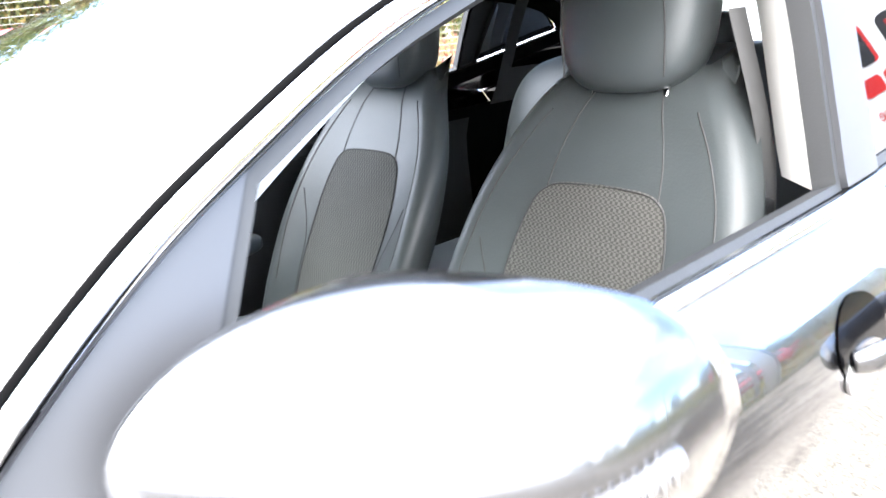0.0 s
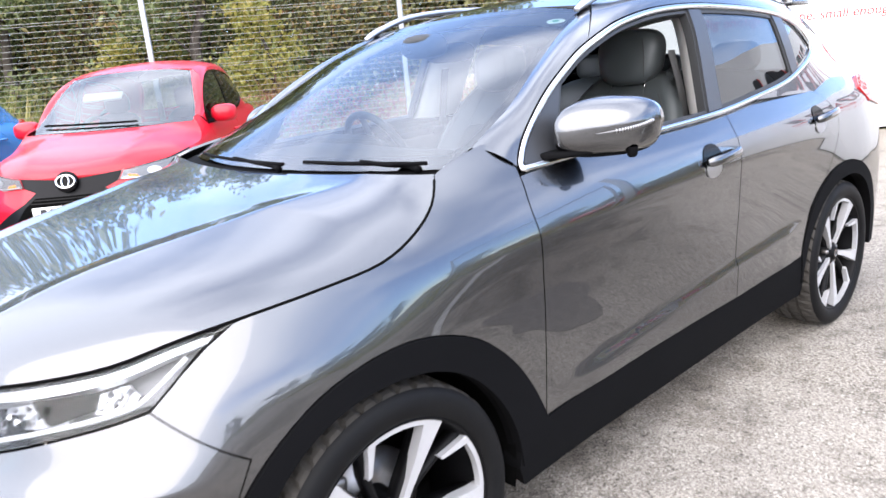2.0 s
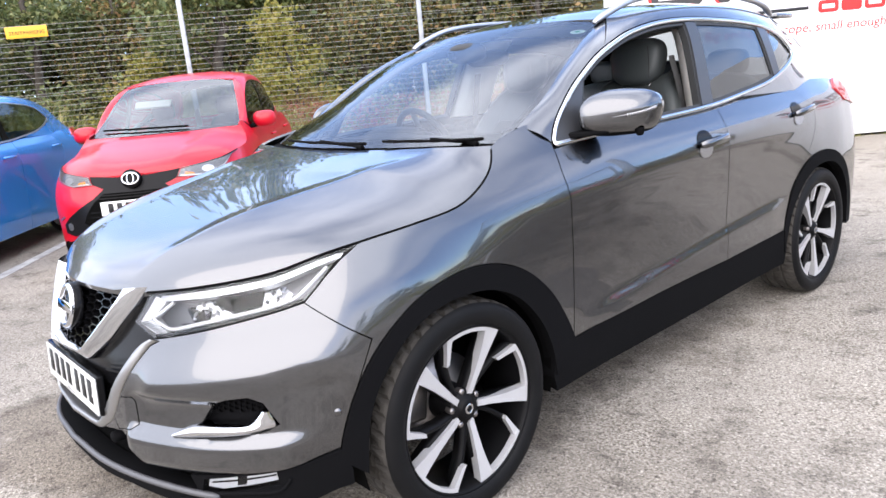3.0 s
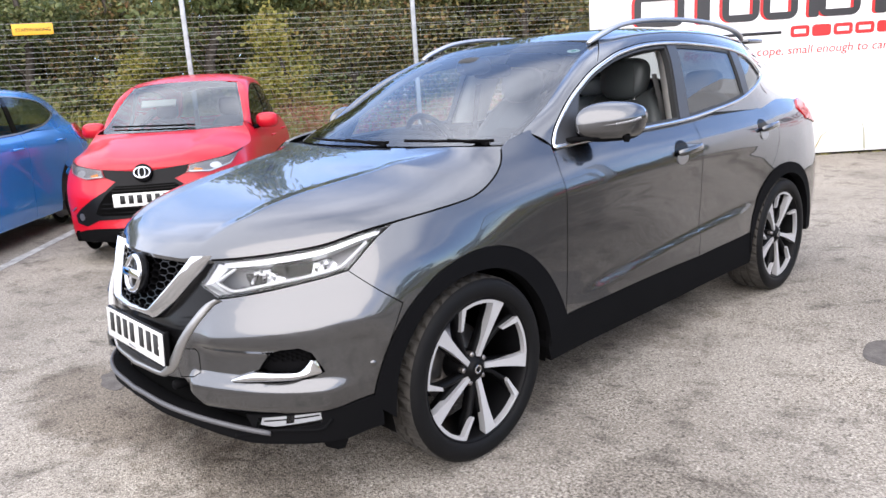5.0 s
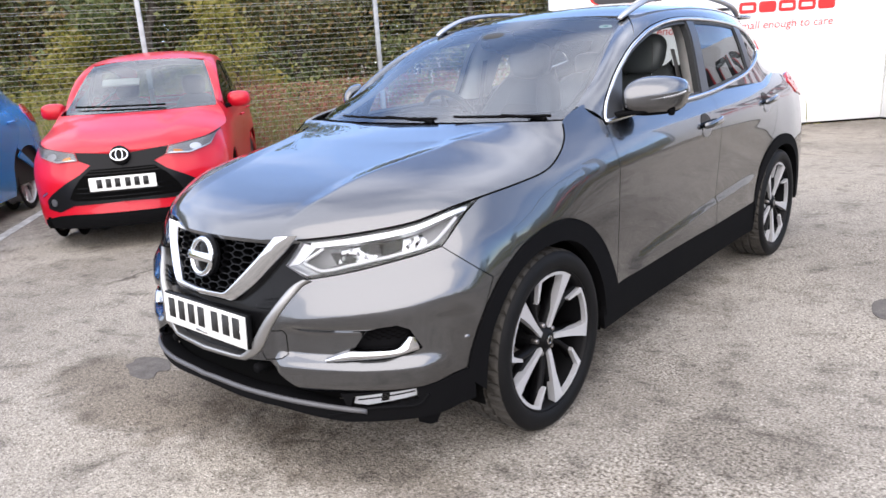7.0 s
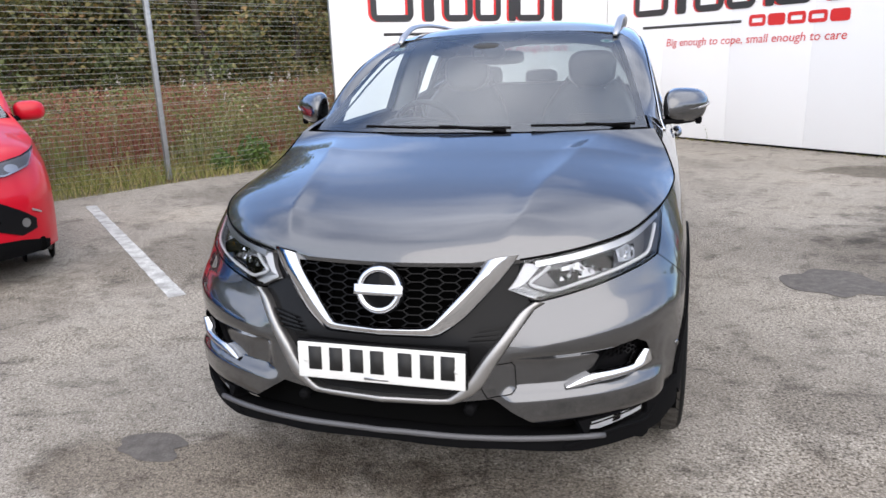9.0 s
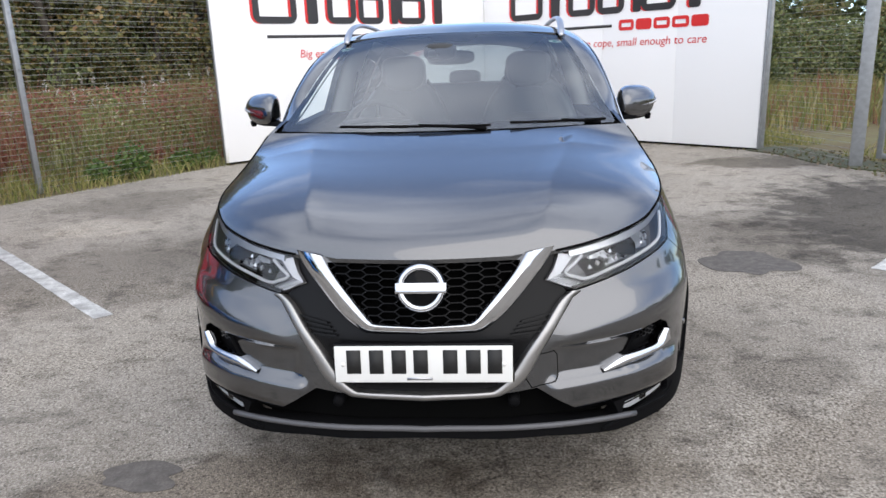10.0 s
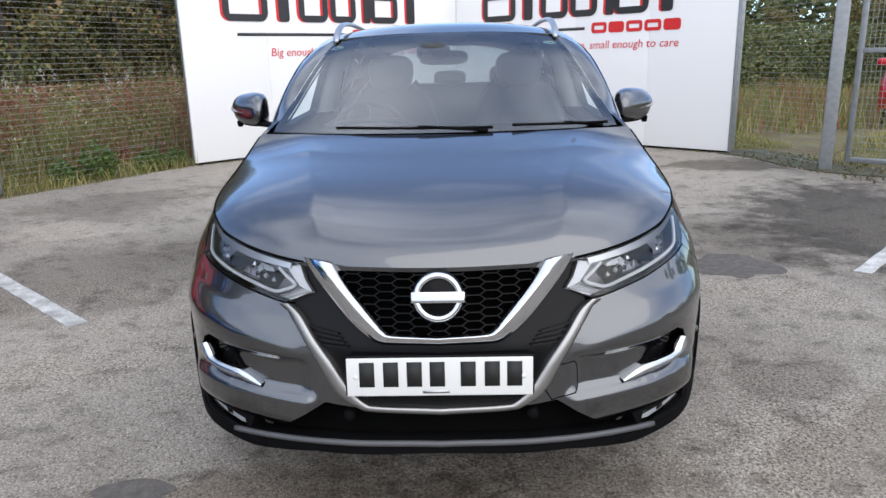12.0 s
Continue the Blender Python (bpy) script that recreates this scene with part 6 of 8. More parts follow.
        part("mirror_foot", fl(tube(np.array([(0.77, 0.62, 1.07), (0.84, 0.70, 1.085), (0.92, 0.74, 1.10)]) * k, 0.02, 8)), CLAD, mir)
        part("front_seat", fl(moved(ellipsoid_shape(0.22, 0.10, 0.33, 4, 24, 14, lambda v: v + np.column_stack([0 * v[:, 0], 0.35 * v[:, 2], 0 * v[:, 0]])), Matrix.Translation((0.37 * sx, 1.5 * sy, 0.85 * sz)))), TRIM_BLACK, e)
        part("headrest", fl(moved(ellipsoid_shape(0.12, 0.05, 0.09, 3.4, 20, 12), Matrix.Translation((0.37 * sx, 1.62 * sy, 1.27 * sz)))), TRIM_BLACK, e)
    part("dashboard", moved(ellipsoid_shape(0.66 * sx, 0.28, 0.14, 4.5, 32, 12), Matrix.Translation((0, 0.70 * sy, 0.93 * sz))), TRIM_BLACK, e)
    part("steering_wheel", moved(tube(np.column_stack([0.17 * np.cos(a), 0.17 * np.sin(a), 0 * a]), 0.015, 8, closed=True), Matrix.Translation((-0.35 * sx, 0.98 * sy, 1.02 * sz)) @ Euler((radians(-66), 0, 0)).to_matrix().to_4x4()), TRIM_BLACK, e)
    part("headlining", (rf * k, grid_faces(20, 15)), HEADLINER, e)
    # wheels
    for x, y in ((0.79, 0), (-0.79, 0), (0.79, WHEEL_R), (-0.79, WHEEL_R)):
        s = 0.305 / 0.3425 if style == "red" else 0.93
        m = Matrix.Translation((x * sx - 0.06 * sx * np.sign(x), y * sy, 0.3425 * s - 0.004)) @ Euler((0, 0, 0 if x > 0 else math.pi)).to_matrix().to_4x4() @ Matrix.Scale(s, 4)
        w = part("wheel", moved(TYRE, m), RUBBER, e)
        part("rim_barrel", moved(BARREL, m), MACHINED, w)
        part("hub", moved(HUB, m), MACHINED, w)
        part("brake_disc", moved(DISC, m), STEEL, w)
        for q in range(5):
            part("spoke", moved(rib_mesh(q), m), MACHINED, w)
    for ob in e.children_recursive:            # a taller cabin above the belt
        for v in ob.data.vertices:
            v.co.z += (tall - 1) * max(0.0, v.co.z - 1.04)
    return e, low_s, pair, mid


TINT = glass("green_tinted_glass", (0.45, 0.52, 0.50), 1.55)
red, low_s, pair, mid = hatch("small_red_car", "small bright red hatchback with a black crossed front parked nose out", RED_PAINT, (-4.193, 1.055), 51.6, 0.94, 0.903, 0.97, "red", 1.17)
BLACKX = material("satin_black_front", (0.007, 0.007, 0.008), rough=0.3, spec=0.12, vary=0.2, size=0.1)
# black cross over the nose, red cheeks, grille trapezium, lamps
mid("front_bumper", low_s, [(-1.463, 0.21), (-0.49, 0.21), (-0.49, 0.905), (-0.60, 0.875), (-0.82, 0.853), (-1.06, 0.834), (-1.463, 0.828)], RED_PAINT, h=0.04, gap=0.0, lab="red and black crossed bumper")
mid("cross_panel", low_s, [(-1.463, 0.80), (-1.25, 0.822), (-1.06, 0.836), (-1.10, 0.768), (-1.20, 0.728), (-1.10, 0.655), (-0.95, 0.585), (-0.80, 0.505), (-0.71, 0.445), (-0.715, 0.375), (-0.85, 0.345), (-1.0, 0.40), (-1.463, 0.415)], BLACKX, h=0.03, gap=0, out=0.008, flange=0.012, lab="satin black crossed nose panel")
pair("cross_arm", low_s, [(-1.06, 0.836), (-0.82, 0.858), (-0.60, 0.878), (-0.40, 0.905), (-0.24, 0.924), (-0.24, 0.915), (-0.40, 0.893), (-0.62, 0.868), (-0.90, 0.846)], BLACKX, h=0.02, gap=0, out=0.010, flange=0.012)
mid("grille", low_s, [(-1.463, 0.690), (-1.20, 0.690), (-1.10, 0.62), (-1.02, 0.53), (-0.98, 0.46), (-1.03, 0.44), (-1.463, 0.435)], SOFT_BLACK, h=0.03, gap=0, out=0.012, flange=0.02)
for z, ue in ((0.46, -1.03), (0.50, -1.05), (0.54, -1.07), (0.645, -1.16), (0.668, -1.19)):
    mid("grille_slat", low_s, [(-1.463, z), (ue, z), (ue, z + 0.008), (-1.463, z + 0.008)], GLOSS_BLACK, h=0.05, gap=0, out=0.018, flange=0.01)
pair("headlamp_reflector", low_s, [(-1.09, 0.770), (-0.88, 0.757), (-0.63, 0.802), (-0.43, 0.880), (-0.38, 0.895), (-0.62, 0.865), (-0.90, 0.842), (-1.05, 0.828)], SMOKED, h=0.02, gap=0, out=0.010, flange=0.01)
pair("headlamp_bowl", low_s, blob(-0.80, 0.803, 0.060, 0.026, 4, 20, 0.0), LAMP_SILVER, h=0.02, gap=0, out=0.014, flange=0.006)
pair("headlamp_rim", low_s, [(-1.07, 0.772), (-0.88, 0.758), (-0.63, 0.803), (-0.43, 0.881), (-0.64, 0.810), (-0.88, 0.767), (-1.06, 0.780)], LAMP_SILVER, h=0.02, gap=0, out=0.015, flange=0.004)
pair("indicator", low_s, [(-1.03, 0.772), (-0.93, 0.766), (-0.95, 0.79), (-1.02, 0.80)], AMBER, h=0.02, gap=0, out=0.014, flange=0.004)
pair("headlamp", low_s, [(-1.10, 0.766), (-0.88, 0.752), (-0.62, 0.80), (-0.42, 0.882), (-0.36, 0.900), (-0.62, 0.868), (-0.90, 0.846), (-1.06, 0.834)], LENS_GLASS, "clear tapered headlamp", h=0.03, gap=0, out=0.024, flange=0.0)
pair("fog_lamp", low_s, blob(-0.805, 0.430, 0.032, 0.032, 2, 16, 0.0), LAMP_SILVER, h=0.02, gap=0, out=0.014, flange=0.01)
pair("corner_strip", low_s, [(-0.735, 0.505), (-0.655, 0.475), (-0.655, 0.487), (-0.735, 0.520)], LAMP_SILVER, h=0.02, gap=0, out=0.012, flange=0.006)
kk = np.array((0.94, 0.903, 0.97))
bq = np.array((0, -0.845, 0.80)) * kk
bm_ = Matrix.Translation(bq) @ Euler((radians(-16), 0, 0)).to_matrix().to_4x4() @ Euler((0, 0, radians(-90))).to_matrix().to_4x4()
bdg = part("badge", moved(lathe([(0.078, -0.03), (0.078, 0.004), (0.070, 0.010), (0.0, 0.012)], 32), bm_), GLOSS_BLACK, red, "oval chrome maker badge")
ov = np.linspace(0, 2 * math.pi, 32, endpoint=False)
part("badge_ring", moved(tube(np.column_stack([np.full(32, 0.014), 0.066 * np.cos(ov), 0.046 * np.sin(ov)]), 0.008, 8, closed=True), bm_), CHROME, bdg)
part("badge_ring", moved(tube(np.column_stack([np.full(32, 0.016), 0.026 * np.cos(ov), 0.044 * np.sin(ov)]), 0.006, 8, closed=True), bm_), CHROME, bdg)
rp = Matrix.Translation(np.array((0, -0.900, 0.575)) * kk) @ Euler((radians(-4), 0, 0)).to_matrix().to_4x4()
rplate = part("number_plate", moved(box(0.52, 0.006, 0.111, 0.0025), rp), PLATE_WHITE, red, "white front number plate with black marks")
for x in (-0.14, -0.07, 0.0, 0.08, 0.15, 0.22):
    part("plate_bar", moved(box(0.042, 0.001, 0.072, 0.0, (x - 0.04, -0.0037, 0.004)), rp), PLATE_INK, rplate)
part("sun_visor", moved(box(0.36, 0.02, 0.10, 0.009), Matrix.Translation((-0.30, 1.02, 1.34)) @ Euler((radians(-50), 0, 0)).to_matrix().to_4x4()), HEADLINER, red)
part("aerial", tube([(0, 1.18, 1.48), (0, 1.40, 1.62)], 0.004, 6), CLAD, red)
mid("lower_lip", low_s, [(-1.463, 0.205), (-0.60, 0.205), (-0.60, 0.27), (-0.85, 0.315), (-1.0, 0.325), (-1.463, 0.325)], CLAD, h=0.04, gap=0, out=0.010, flange=0.012, lab="black lower bumper lip")
pair("side_sill", low_s, [(0.45, 0.215), (2.25, 0.215), (2.25, 0.28), (0.45, 0.28)], CLAD, h=0.06, gap=0, out=0.004)

gate_car = copy_thing(red, pose(8.82, 10.96, 0, 0, 0, -33.5))
tagged(gate_car, "red hatchback parked beyond the gate")

blue, low_b, pair_b, mid_b = hatch("blue_car", "metallic blue hatchback parked beside the red one", BLUE_PAINT, (-5.03, -1.50), 52, 1.04, 1.06, 1.02, "blue")
mid_b("front_bumper", low_b, [(-1.463, 0.21), (-0.49, 0.21), (-0.49, 0.905), (-0.60, 0.875), (-0.82, 0.853), (-1.06, 0.834), (-1.463, 0.828)], BLUE_PAINT, h=0.05, gap=0.0)
mid_b("grille", low_b, [(-1.463, 0.64), (-1.05, 0.64), (-0.95, 0.50), (-0.95, 0.32), (-1.463, 0.32)], SOFT_BLACK, h=0.05, gap=0, out=0.006)
pair_b("headlamp", low_b, [(-1.0, 0.72), (-0.6, 0.78), (-0.35, 0.90), (-0.62, 0.865), (-0.98, 0.825)], LAMP_SILVER, h=0.03, gap=0, out=0.008)
pair_b("rear_lamp", low_b, [(2.98, 1.07), (3.02, 0.96), (3.25, 0.90), (3.42, 0.92), (3.42, 1.12), (3.25, 1.14), (3.08, 1.14)], RED_LENS, "red rear lamp", h=0.04, gap=0, out=0.012)
for s in (1, -1):
    for yy, zz in ((1.43, 0.95), (2.40, 0.98)):
        q = np.array([lower(yy + d, zz, o) for d, o in ((-0.10, 0.01), (-0.05, 0.035), (0.05, 0.035), (0.10, 0.01))]) * (1.04 * s, 1.06, 1.02)
        part("door_handle", tube(smooth_line(q, 4), 0.012, 8), BLUE_PAINT, blue)
        q2 = np.array([lower(yy + d, zz, o) for d, o in ((-0.10, 0.01), (-0.05, 0.035), (0.05, 0.035), (0.10, 0.01))]) * np.array((0.94, 0.903, 0.97)) * (s, 1, 1)
        part("door_handle", tube(smooth_line(q2, 4), 0.012, 8), RED_PAINT, red)


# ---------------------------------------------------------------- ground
# the entry at (0.0, 1.3) paints the shade below the grey car
STAINS_AND_SHADE = [(3.5, 3.3, 1.7, 2.8, -25, (0.33, 0.325, 0.32)), (3.4, 6.3, 1.3, 0.8, 0, (0.5, 0.48, 0.45)), (-0.7, -0.75, 1.3, 0.5, 10, (0.62, 0.59, 0.56)), (-3.4, 3.3, 0.9, 0.6, 0, (1.22, 1.21, 1.19)),
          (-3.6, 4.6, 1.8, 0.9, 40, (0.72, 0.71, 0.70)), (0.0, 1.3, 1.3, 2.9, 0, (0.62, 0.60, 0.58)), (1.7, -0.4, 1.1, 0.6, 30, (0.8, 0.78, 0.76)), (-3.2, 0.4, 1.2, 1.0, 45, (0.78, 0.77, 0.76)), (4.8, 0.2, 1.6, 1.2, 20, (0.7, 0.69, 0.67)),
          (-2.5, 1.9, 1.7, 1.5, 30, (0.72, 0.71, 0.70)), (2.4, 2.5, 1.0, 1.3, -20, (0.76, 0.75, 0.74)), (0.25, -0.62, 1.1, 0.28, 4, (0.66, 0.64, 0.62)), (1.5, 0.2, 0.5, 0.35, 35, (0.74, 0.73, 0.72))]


def asphalt_material():
    m = bpy.data.materials.new("worn_asphalt")
    m.use_nodes = True
    nt = m.node_tree
    b = nt.nodes["Principled BSDF"]
    co = nt.nodes.new("ShaderNodeTexCoord")

    def noise_node(scale, detail=5.0, kind="ShaderNodeTexNoise"):
        n = nt.nodes.new(kind)
        n.inputs["Scale"].default_value = scale
        if kind == "ShaderNodeTexNoise":
            n.inputs["Detail"].default_value = detail
        nt.links.new(co.outputs["Object"], n.inputs["Vector"])
        return n

    def ramp(src, stops):
        r = nt.nodes.new("ShaderNodeValToRGB")
        e = r.color_ramp.elements
        while len(e) < len(stops):
            e.new(0.5)
        for q, (p, c) in zip(e, stops):
            q.position, q.color = p, (*c, 1)
        nt.links.new(src, r.inputs[0])
        return r.outputs[0]

    def mix(kind, fac, a, c):
        n = nt.nodes.new("ShaderNodeMixRGB")
        n.blend_type = kind
        if isinstance(fac, float):
            n.inputs["Fac"].default_value = fac
        else:
            nt.links.new(fac, n.inputs["Fac"])
        nt.links.new(a, n.inputs["Color1"])
        nt.links.new(c, n.inputs["Color2"])
        return n.outputs[0]

    stones = noise_node(150.0, 2.0, "ShaderNodeTexVoronoi")
    base = ramp(stones.outputs["Color"], [(0.0, (0.17, 0.152, 0.130)), (0.42, (0.288, 0.262, 0.228)), (0.75, (0.352, 0.322, 0.282)), (1.0, (0.50, 0.465, 0.415))])
    broad = ramp(noise_node(0.55, 6.0).outputs[0], [(0.30, (0.55, 0.53, 0.51)), (0.47, (0.95, 0.94, 0.93)), (0.70, (1.22, 1.20, 1.17))])
    c = mix("MULTIPLY", 1.0, base, broad)
    blot = ramp(noise_node(7.0, 8.0).outputs[0], [(0.30, (0.55, 0.54, 0.53)), (0.42, (1.0, 1.0, 1.0)), (0.75, (1.06, 1.06, 1.05))])
    c = mix("MULTIPLY", 0.8, c, blot)
    pits = ramp(noise_node(42.0, 4.0).outputs[0], [(0.33, (0.35, 0.34, 0.33)), (0.42, (1, 1, 1))])
    c = mix("MULTIPLY", 0.75, c, pits)
    # sparse cracks: bent cell edges, broken up by noise
    bend = noise_node(1.6, 5.0)
    wob = nt.nodes.new("ShaderNodeMixRGB")
    wob.inputs["Fac"].default_value = 0.22
    nt.links.new(co.outputs["Object"], wob.inputs["Color1"])
    nt.links.new(bend.outputs["Color"], wob.inputs["Color2"])
    cell = nt.nodes.new("ShaderNodeTexVoronoi")
    cell.feature = "DISTANCE_TO_EDGE"
    cell.inputs["Scale"].default_value = 0.75
    nt.links.new(wob.outputs[0], cell.inputs["Vector"])
    line = ramp(cell.outputs["Distance"], [(0.0, (1, 1, 1)), (0.006, (0, 0, 0))])
    part_of = ramp(noise_node(0.9, 3.0).outputs[0], [(0.58, (0, 0, 0)), (0.66, (1, 1, 1))])
    both_of = mix("MULTIPLY", 1.0, line, part_of)
    dark = nt.nodes.new("ShaderNodeRGB")
    dark.outputs[0].default_value = (0.30, 0.28, 0.26, 1)
    c = mix("MULTIPLY", both_of, c, dark.outputs[0])
    # coarse dark speckle where the surface has worn open
    worn = ramp(noise_node(1.1, 6.0).outputs[0], [(0.42, (0, 0, 0)), (0.62, (1, 1, 1))])
    fleck = ramp(noise_node(75.0, 3.0).outputs[0], [(0.38, (0.42, 0.40, 0.37)), (0.50, (1, 1, 1))])
    c = mix("MULTIPLY", worn, c, fleck)
    # ragged dark patches where the binder shows, and pale single stones
    crumb = noise_node(3.4, 12.0)
    crumb.inputs["Roughness"].default_value = 0.74
    c = mix("MULTIPLY", 0.95, c, ramp(crumb.outputs[0], [(0.35, (0.52, 0.51, 0.50)), (0.47, (1, 1, 1)), (0.70, (1.05, 1.05, 1.05))]))
    c = mix("MULTIPLY", 1.0, c, ramp(noise_node(110.0, 2.0).outputs[0], [(0.36, (0.62, 0.61, 0.60)), (0.50, (1, 1, 1)), (0.64, (1.02, 1.02, 1.02)), (0.70, (1.5, 1.5, 1.5))]))
    # broad damp and worn areas, and shade painted under the grey car, ragged at their rims: place, radii, turn, tint
    rag = noise_node(3.2, 10.0)
    rag.inputs["Roughness"].default_value = 0.68
    for cx, cy, rx, ry, turn, tint in STAINS_AND_SHADE:
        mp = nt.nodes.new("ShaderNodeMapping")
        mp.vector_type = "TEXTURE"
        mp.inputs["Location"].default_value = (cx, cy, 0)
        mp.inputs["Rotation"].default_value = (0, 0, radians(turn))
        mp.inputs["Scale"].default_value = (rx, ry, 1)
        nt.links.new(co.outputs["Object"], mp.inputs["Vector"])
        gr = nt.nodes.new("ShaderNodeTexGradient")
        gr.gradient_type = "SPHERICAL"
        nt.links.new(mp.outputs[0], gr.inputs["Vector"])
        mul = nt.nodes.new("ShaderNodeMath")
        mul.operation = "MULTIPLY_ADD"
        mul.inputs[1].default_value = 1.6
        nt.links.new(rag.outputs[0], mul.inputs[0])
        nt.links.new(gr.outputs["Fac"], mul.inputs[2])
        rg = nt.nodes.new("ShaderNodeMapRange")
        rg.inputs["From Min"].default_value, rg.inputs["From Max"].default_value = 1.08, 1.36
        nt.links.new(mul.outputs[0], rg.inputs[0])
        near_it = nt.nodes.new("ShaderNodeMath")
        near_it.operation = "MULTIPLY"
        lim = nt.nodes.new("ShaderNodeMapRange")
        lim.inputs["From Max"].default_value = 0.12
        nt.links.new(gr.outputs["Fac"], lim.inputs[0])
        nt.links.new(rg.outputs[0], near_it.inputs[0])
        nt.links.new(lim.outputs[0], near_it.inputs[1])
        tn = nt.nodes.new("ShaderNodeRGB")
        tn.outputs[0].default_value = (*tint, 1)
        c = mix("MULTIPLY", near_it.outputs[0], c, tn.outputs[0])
    nt.links.new(c, b.inputs["Base Color"])
    b.inputs["Roughness"].default_value = 0.9
    b.inputs["Specular IOR Level"].default_value = 0.25
    h1, h2 = noise_node(150.0, 2.0, "ShaderNodeTexVoronoi"), noise_node(42.0, 4.0)
    add = nt.nodes.new("ShaderNodeMath")
    nt.links.new(h1.outputs["Distance"], add.inputs[0])
    nt.links.new(h2.outputs[0], add.inputs[1])
    bp = nt.nodes.new("ShaderNodeBump")
    bp.inputs["Strength"].default_value, bp.inputs["Distance"].default_value = 0.7, 0.006
    nt.links.new(add.outputs[0], bp.inputs["Height"])
    nt.links.new(bp.outputs[0], b.inputs["Normal"])
    return m


ASPHALT = asphalt_material()
EARTH = material("rough_grass_earth", (0.13, 0.125, 0.045), rough=0.95, vary=0.9, size=0.8, dark=(0.09, 0.06, 0.03), fine=0.6, fine_size=0.05, bump=0.03, bump_size=0.15)
DIRT = material("damp_dirt_and_moss", (0.07, 0.06, 0.045), rough=0.95, vary=0.8, size=0.15, dark=(0.05, 0.065, 0.03), fine=0.6, fine_size=0.02, bump=0.012, bump_size=0.03)
PATCH_DARK = material("dark_repair_patch", (0.125, 0.112, 0.10), rough=0.9, vary=0.9, size=0.05, dark=(0.06, 0.053, 0.048), fine=0.6, fine_size=0.01, bump=0.004, bump_size=0.01)

gs = 2500.0
ground = part("ground", (np.array([(-gs, -gs, -0.03), (gs, -gs, -0.03), (gs, gs, -0.03), (-gs, gs, -0.03)]), [(0, 1, 2, 3)]), EARTH, None)
tagged(ground, "rough grassy ground reaching the horizon", "ground", kind="structure")
BOARD_A, BOARD_CORNER, BOARD_B = (-3.678, 7.239), (0.024, 10.865), (3.811, 7.378)
YARD = smooth_line([(-11.6, -6.6), (-8.6, -1.2), (-6.9, 1.6), (-5.46, 4.0), (-5.0, 4.94), (-3.72, 7.22), (-3.5, 7.45), (-1.9, 9.02), (-0.2, 10.7), (0.03, 10.9), (0.25, 10.7), (2.0, 9.08), (3.6, 7.6), (3.85, 7.37), (4.1, 7.0), (4.28, 5.9), (6.5, 4.2), (10, 1.5)], 8)
yard_poly = np.concatenate([YARD, [(60, -5), (60, -60), (-40, -60)]])


def flat(z):
    return lambda p, q, out=0.0: np.column_stack([np.ravel(p), np.ravel(q), np.full(np.size(p), z + out)])


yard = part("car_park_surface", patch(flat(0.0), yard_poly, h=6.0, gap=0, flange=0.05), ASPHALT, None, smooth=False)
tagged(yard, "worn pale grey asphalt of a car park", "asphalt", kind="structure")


def road_line(a, b, w, name="parking_line"):
    a, b = np.array(a, float), np.array(b, float)
    d = (b - a) / np.linalg.norm(b - a)
    n = np.array((-d[1], d[0])) * w / 2
    k = int(np.linalg.norm(b - a) / 0.08)
    left, right = [], []
    for i in range(k + 1):
        c = a + (b - a) * i / k
        j = 0.006
        left.append(c + n + d * random.uniform(-j, j) + n / w * random.uniform(-j, j))
        right.append(c - n + d * random.uniform(-j, j) + n / w * random.uniform(-j, j))
    poly = np.array(left + right[::-1])
    ob = part(name, patch(flat(0.004), poly, h=0.15, gap=0, flange=0.003), ROAD_PAINT, None, smooth=False)
    tagged(ob, "worn white painted bay line on the asphalt", "road marking", "bay lines", "structure")


road_line((-2.085, 0.985), (-4.97, 3.52), 0.105)
road_line((-4.0, -0.87), (-6.65, 1.10), 0.105)
road_line((2.63, 1.72), (5.2, 4.45), 0.105)


for cx, cy, rx, ry, seed in ((1.88, 1.93, 0.26, 0.30, 3), (-1.05, -0.63, 0.15, 0.09, 5)):
    ob = part("asphalt_patch", patch(flat(0.003), blob(cx, cy, rx, ry, seed, 90, 0.26), h=0.06, gap=0, flange=0.002), PATCH_DARK, None, smooth=False)
    tagged(ob, "dark rough repair patch in the asphalt", "asphalt patch", "asphalt patches", "structure")
verge = smooth_line([(3.7, 7.45), (3.95, 6.9), (4.15, 5.9), (4.7, 5.2), (6.5, 3.9), (6.9, 4.3), (5.0, 5.75), (4.7, 6.3), (4.4, 7.6)], 5, True)
ob = part("dirt_verge", patch(flat(0.012), verge, h=0.15, gap=0, flange=0.012), DIRT, None)
tagged(ob, "strip of dirt and moss below the fence", "dirt", kind="structure")

# ---------------------------------------------------------------- fence
FENCE_DIR = np.array((0.505, 0.863))
P3 = np.array((-5.22, 5.22))


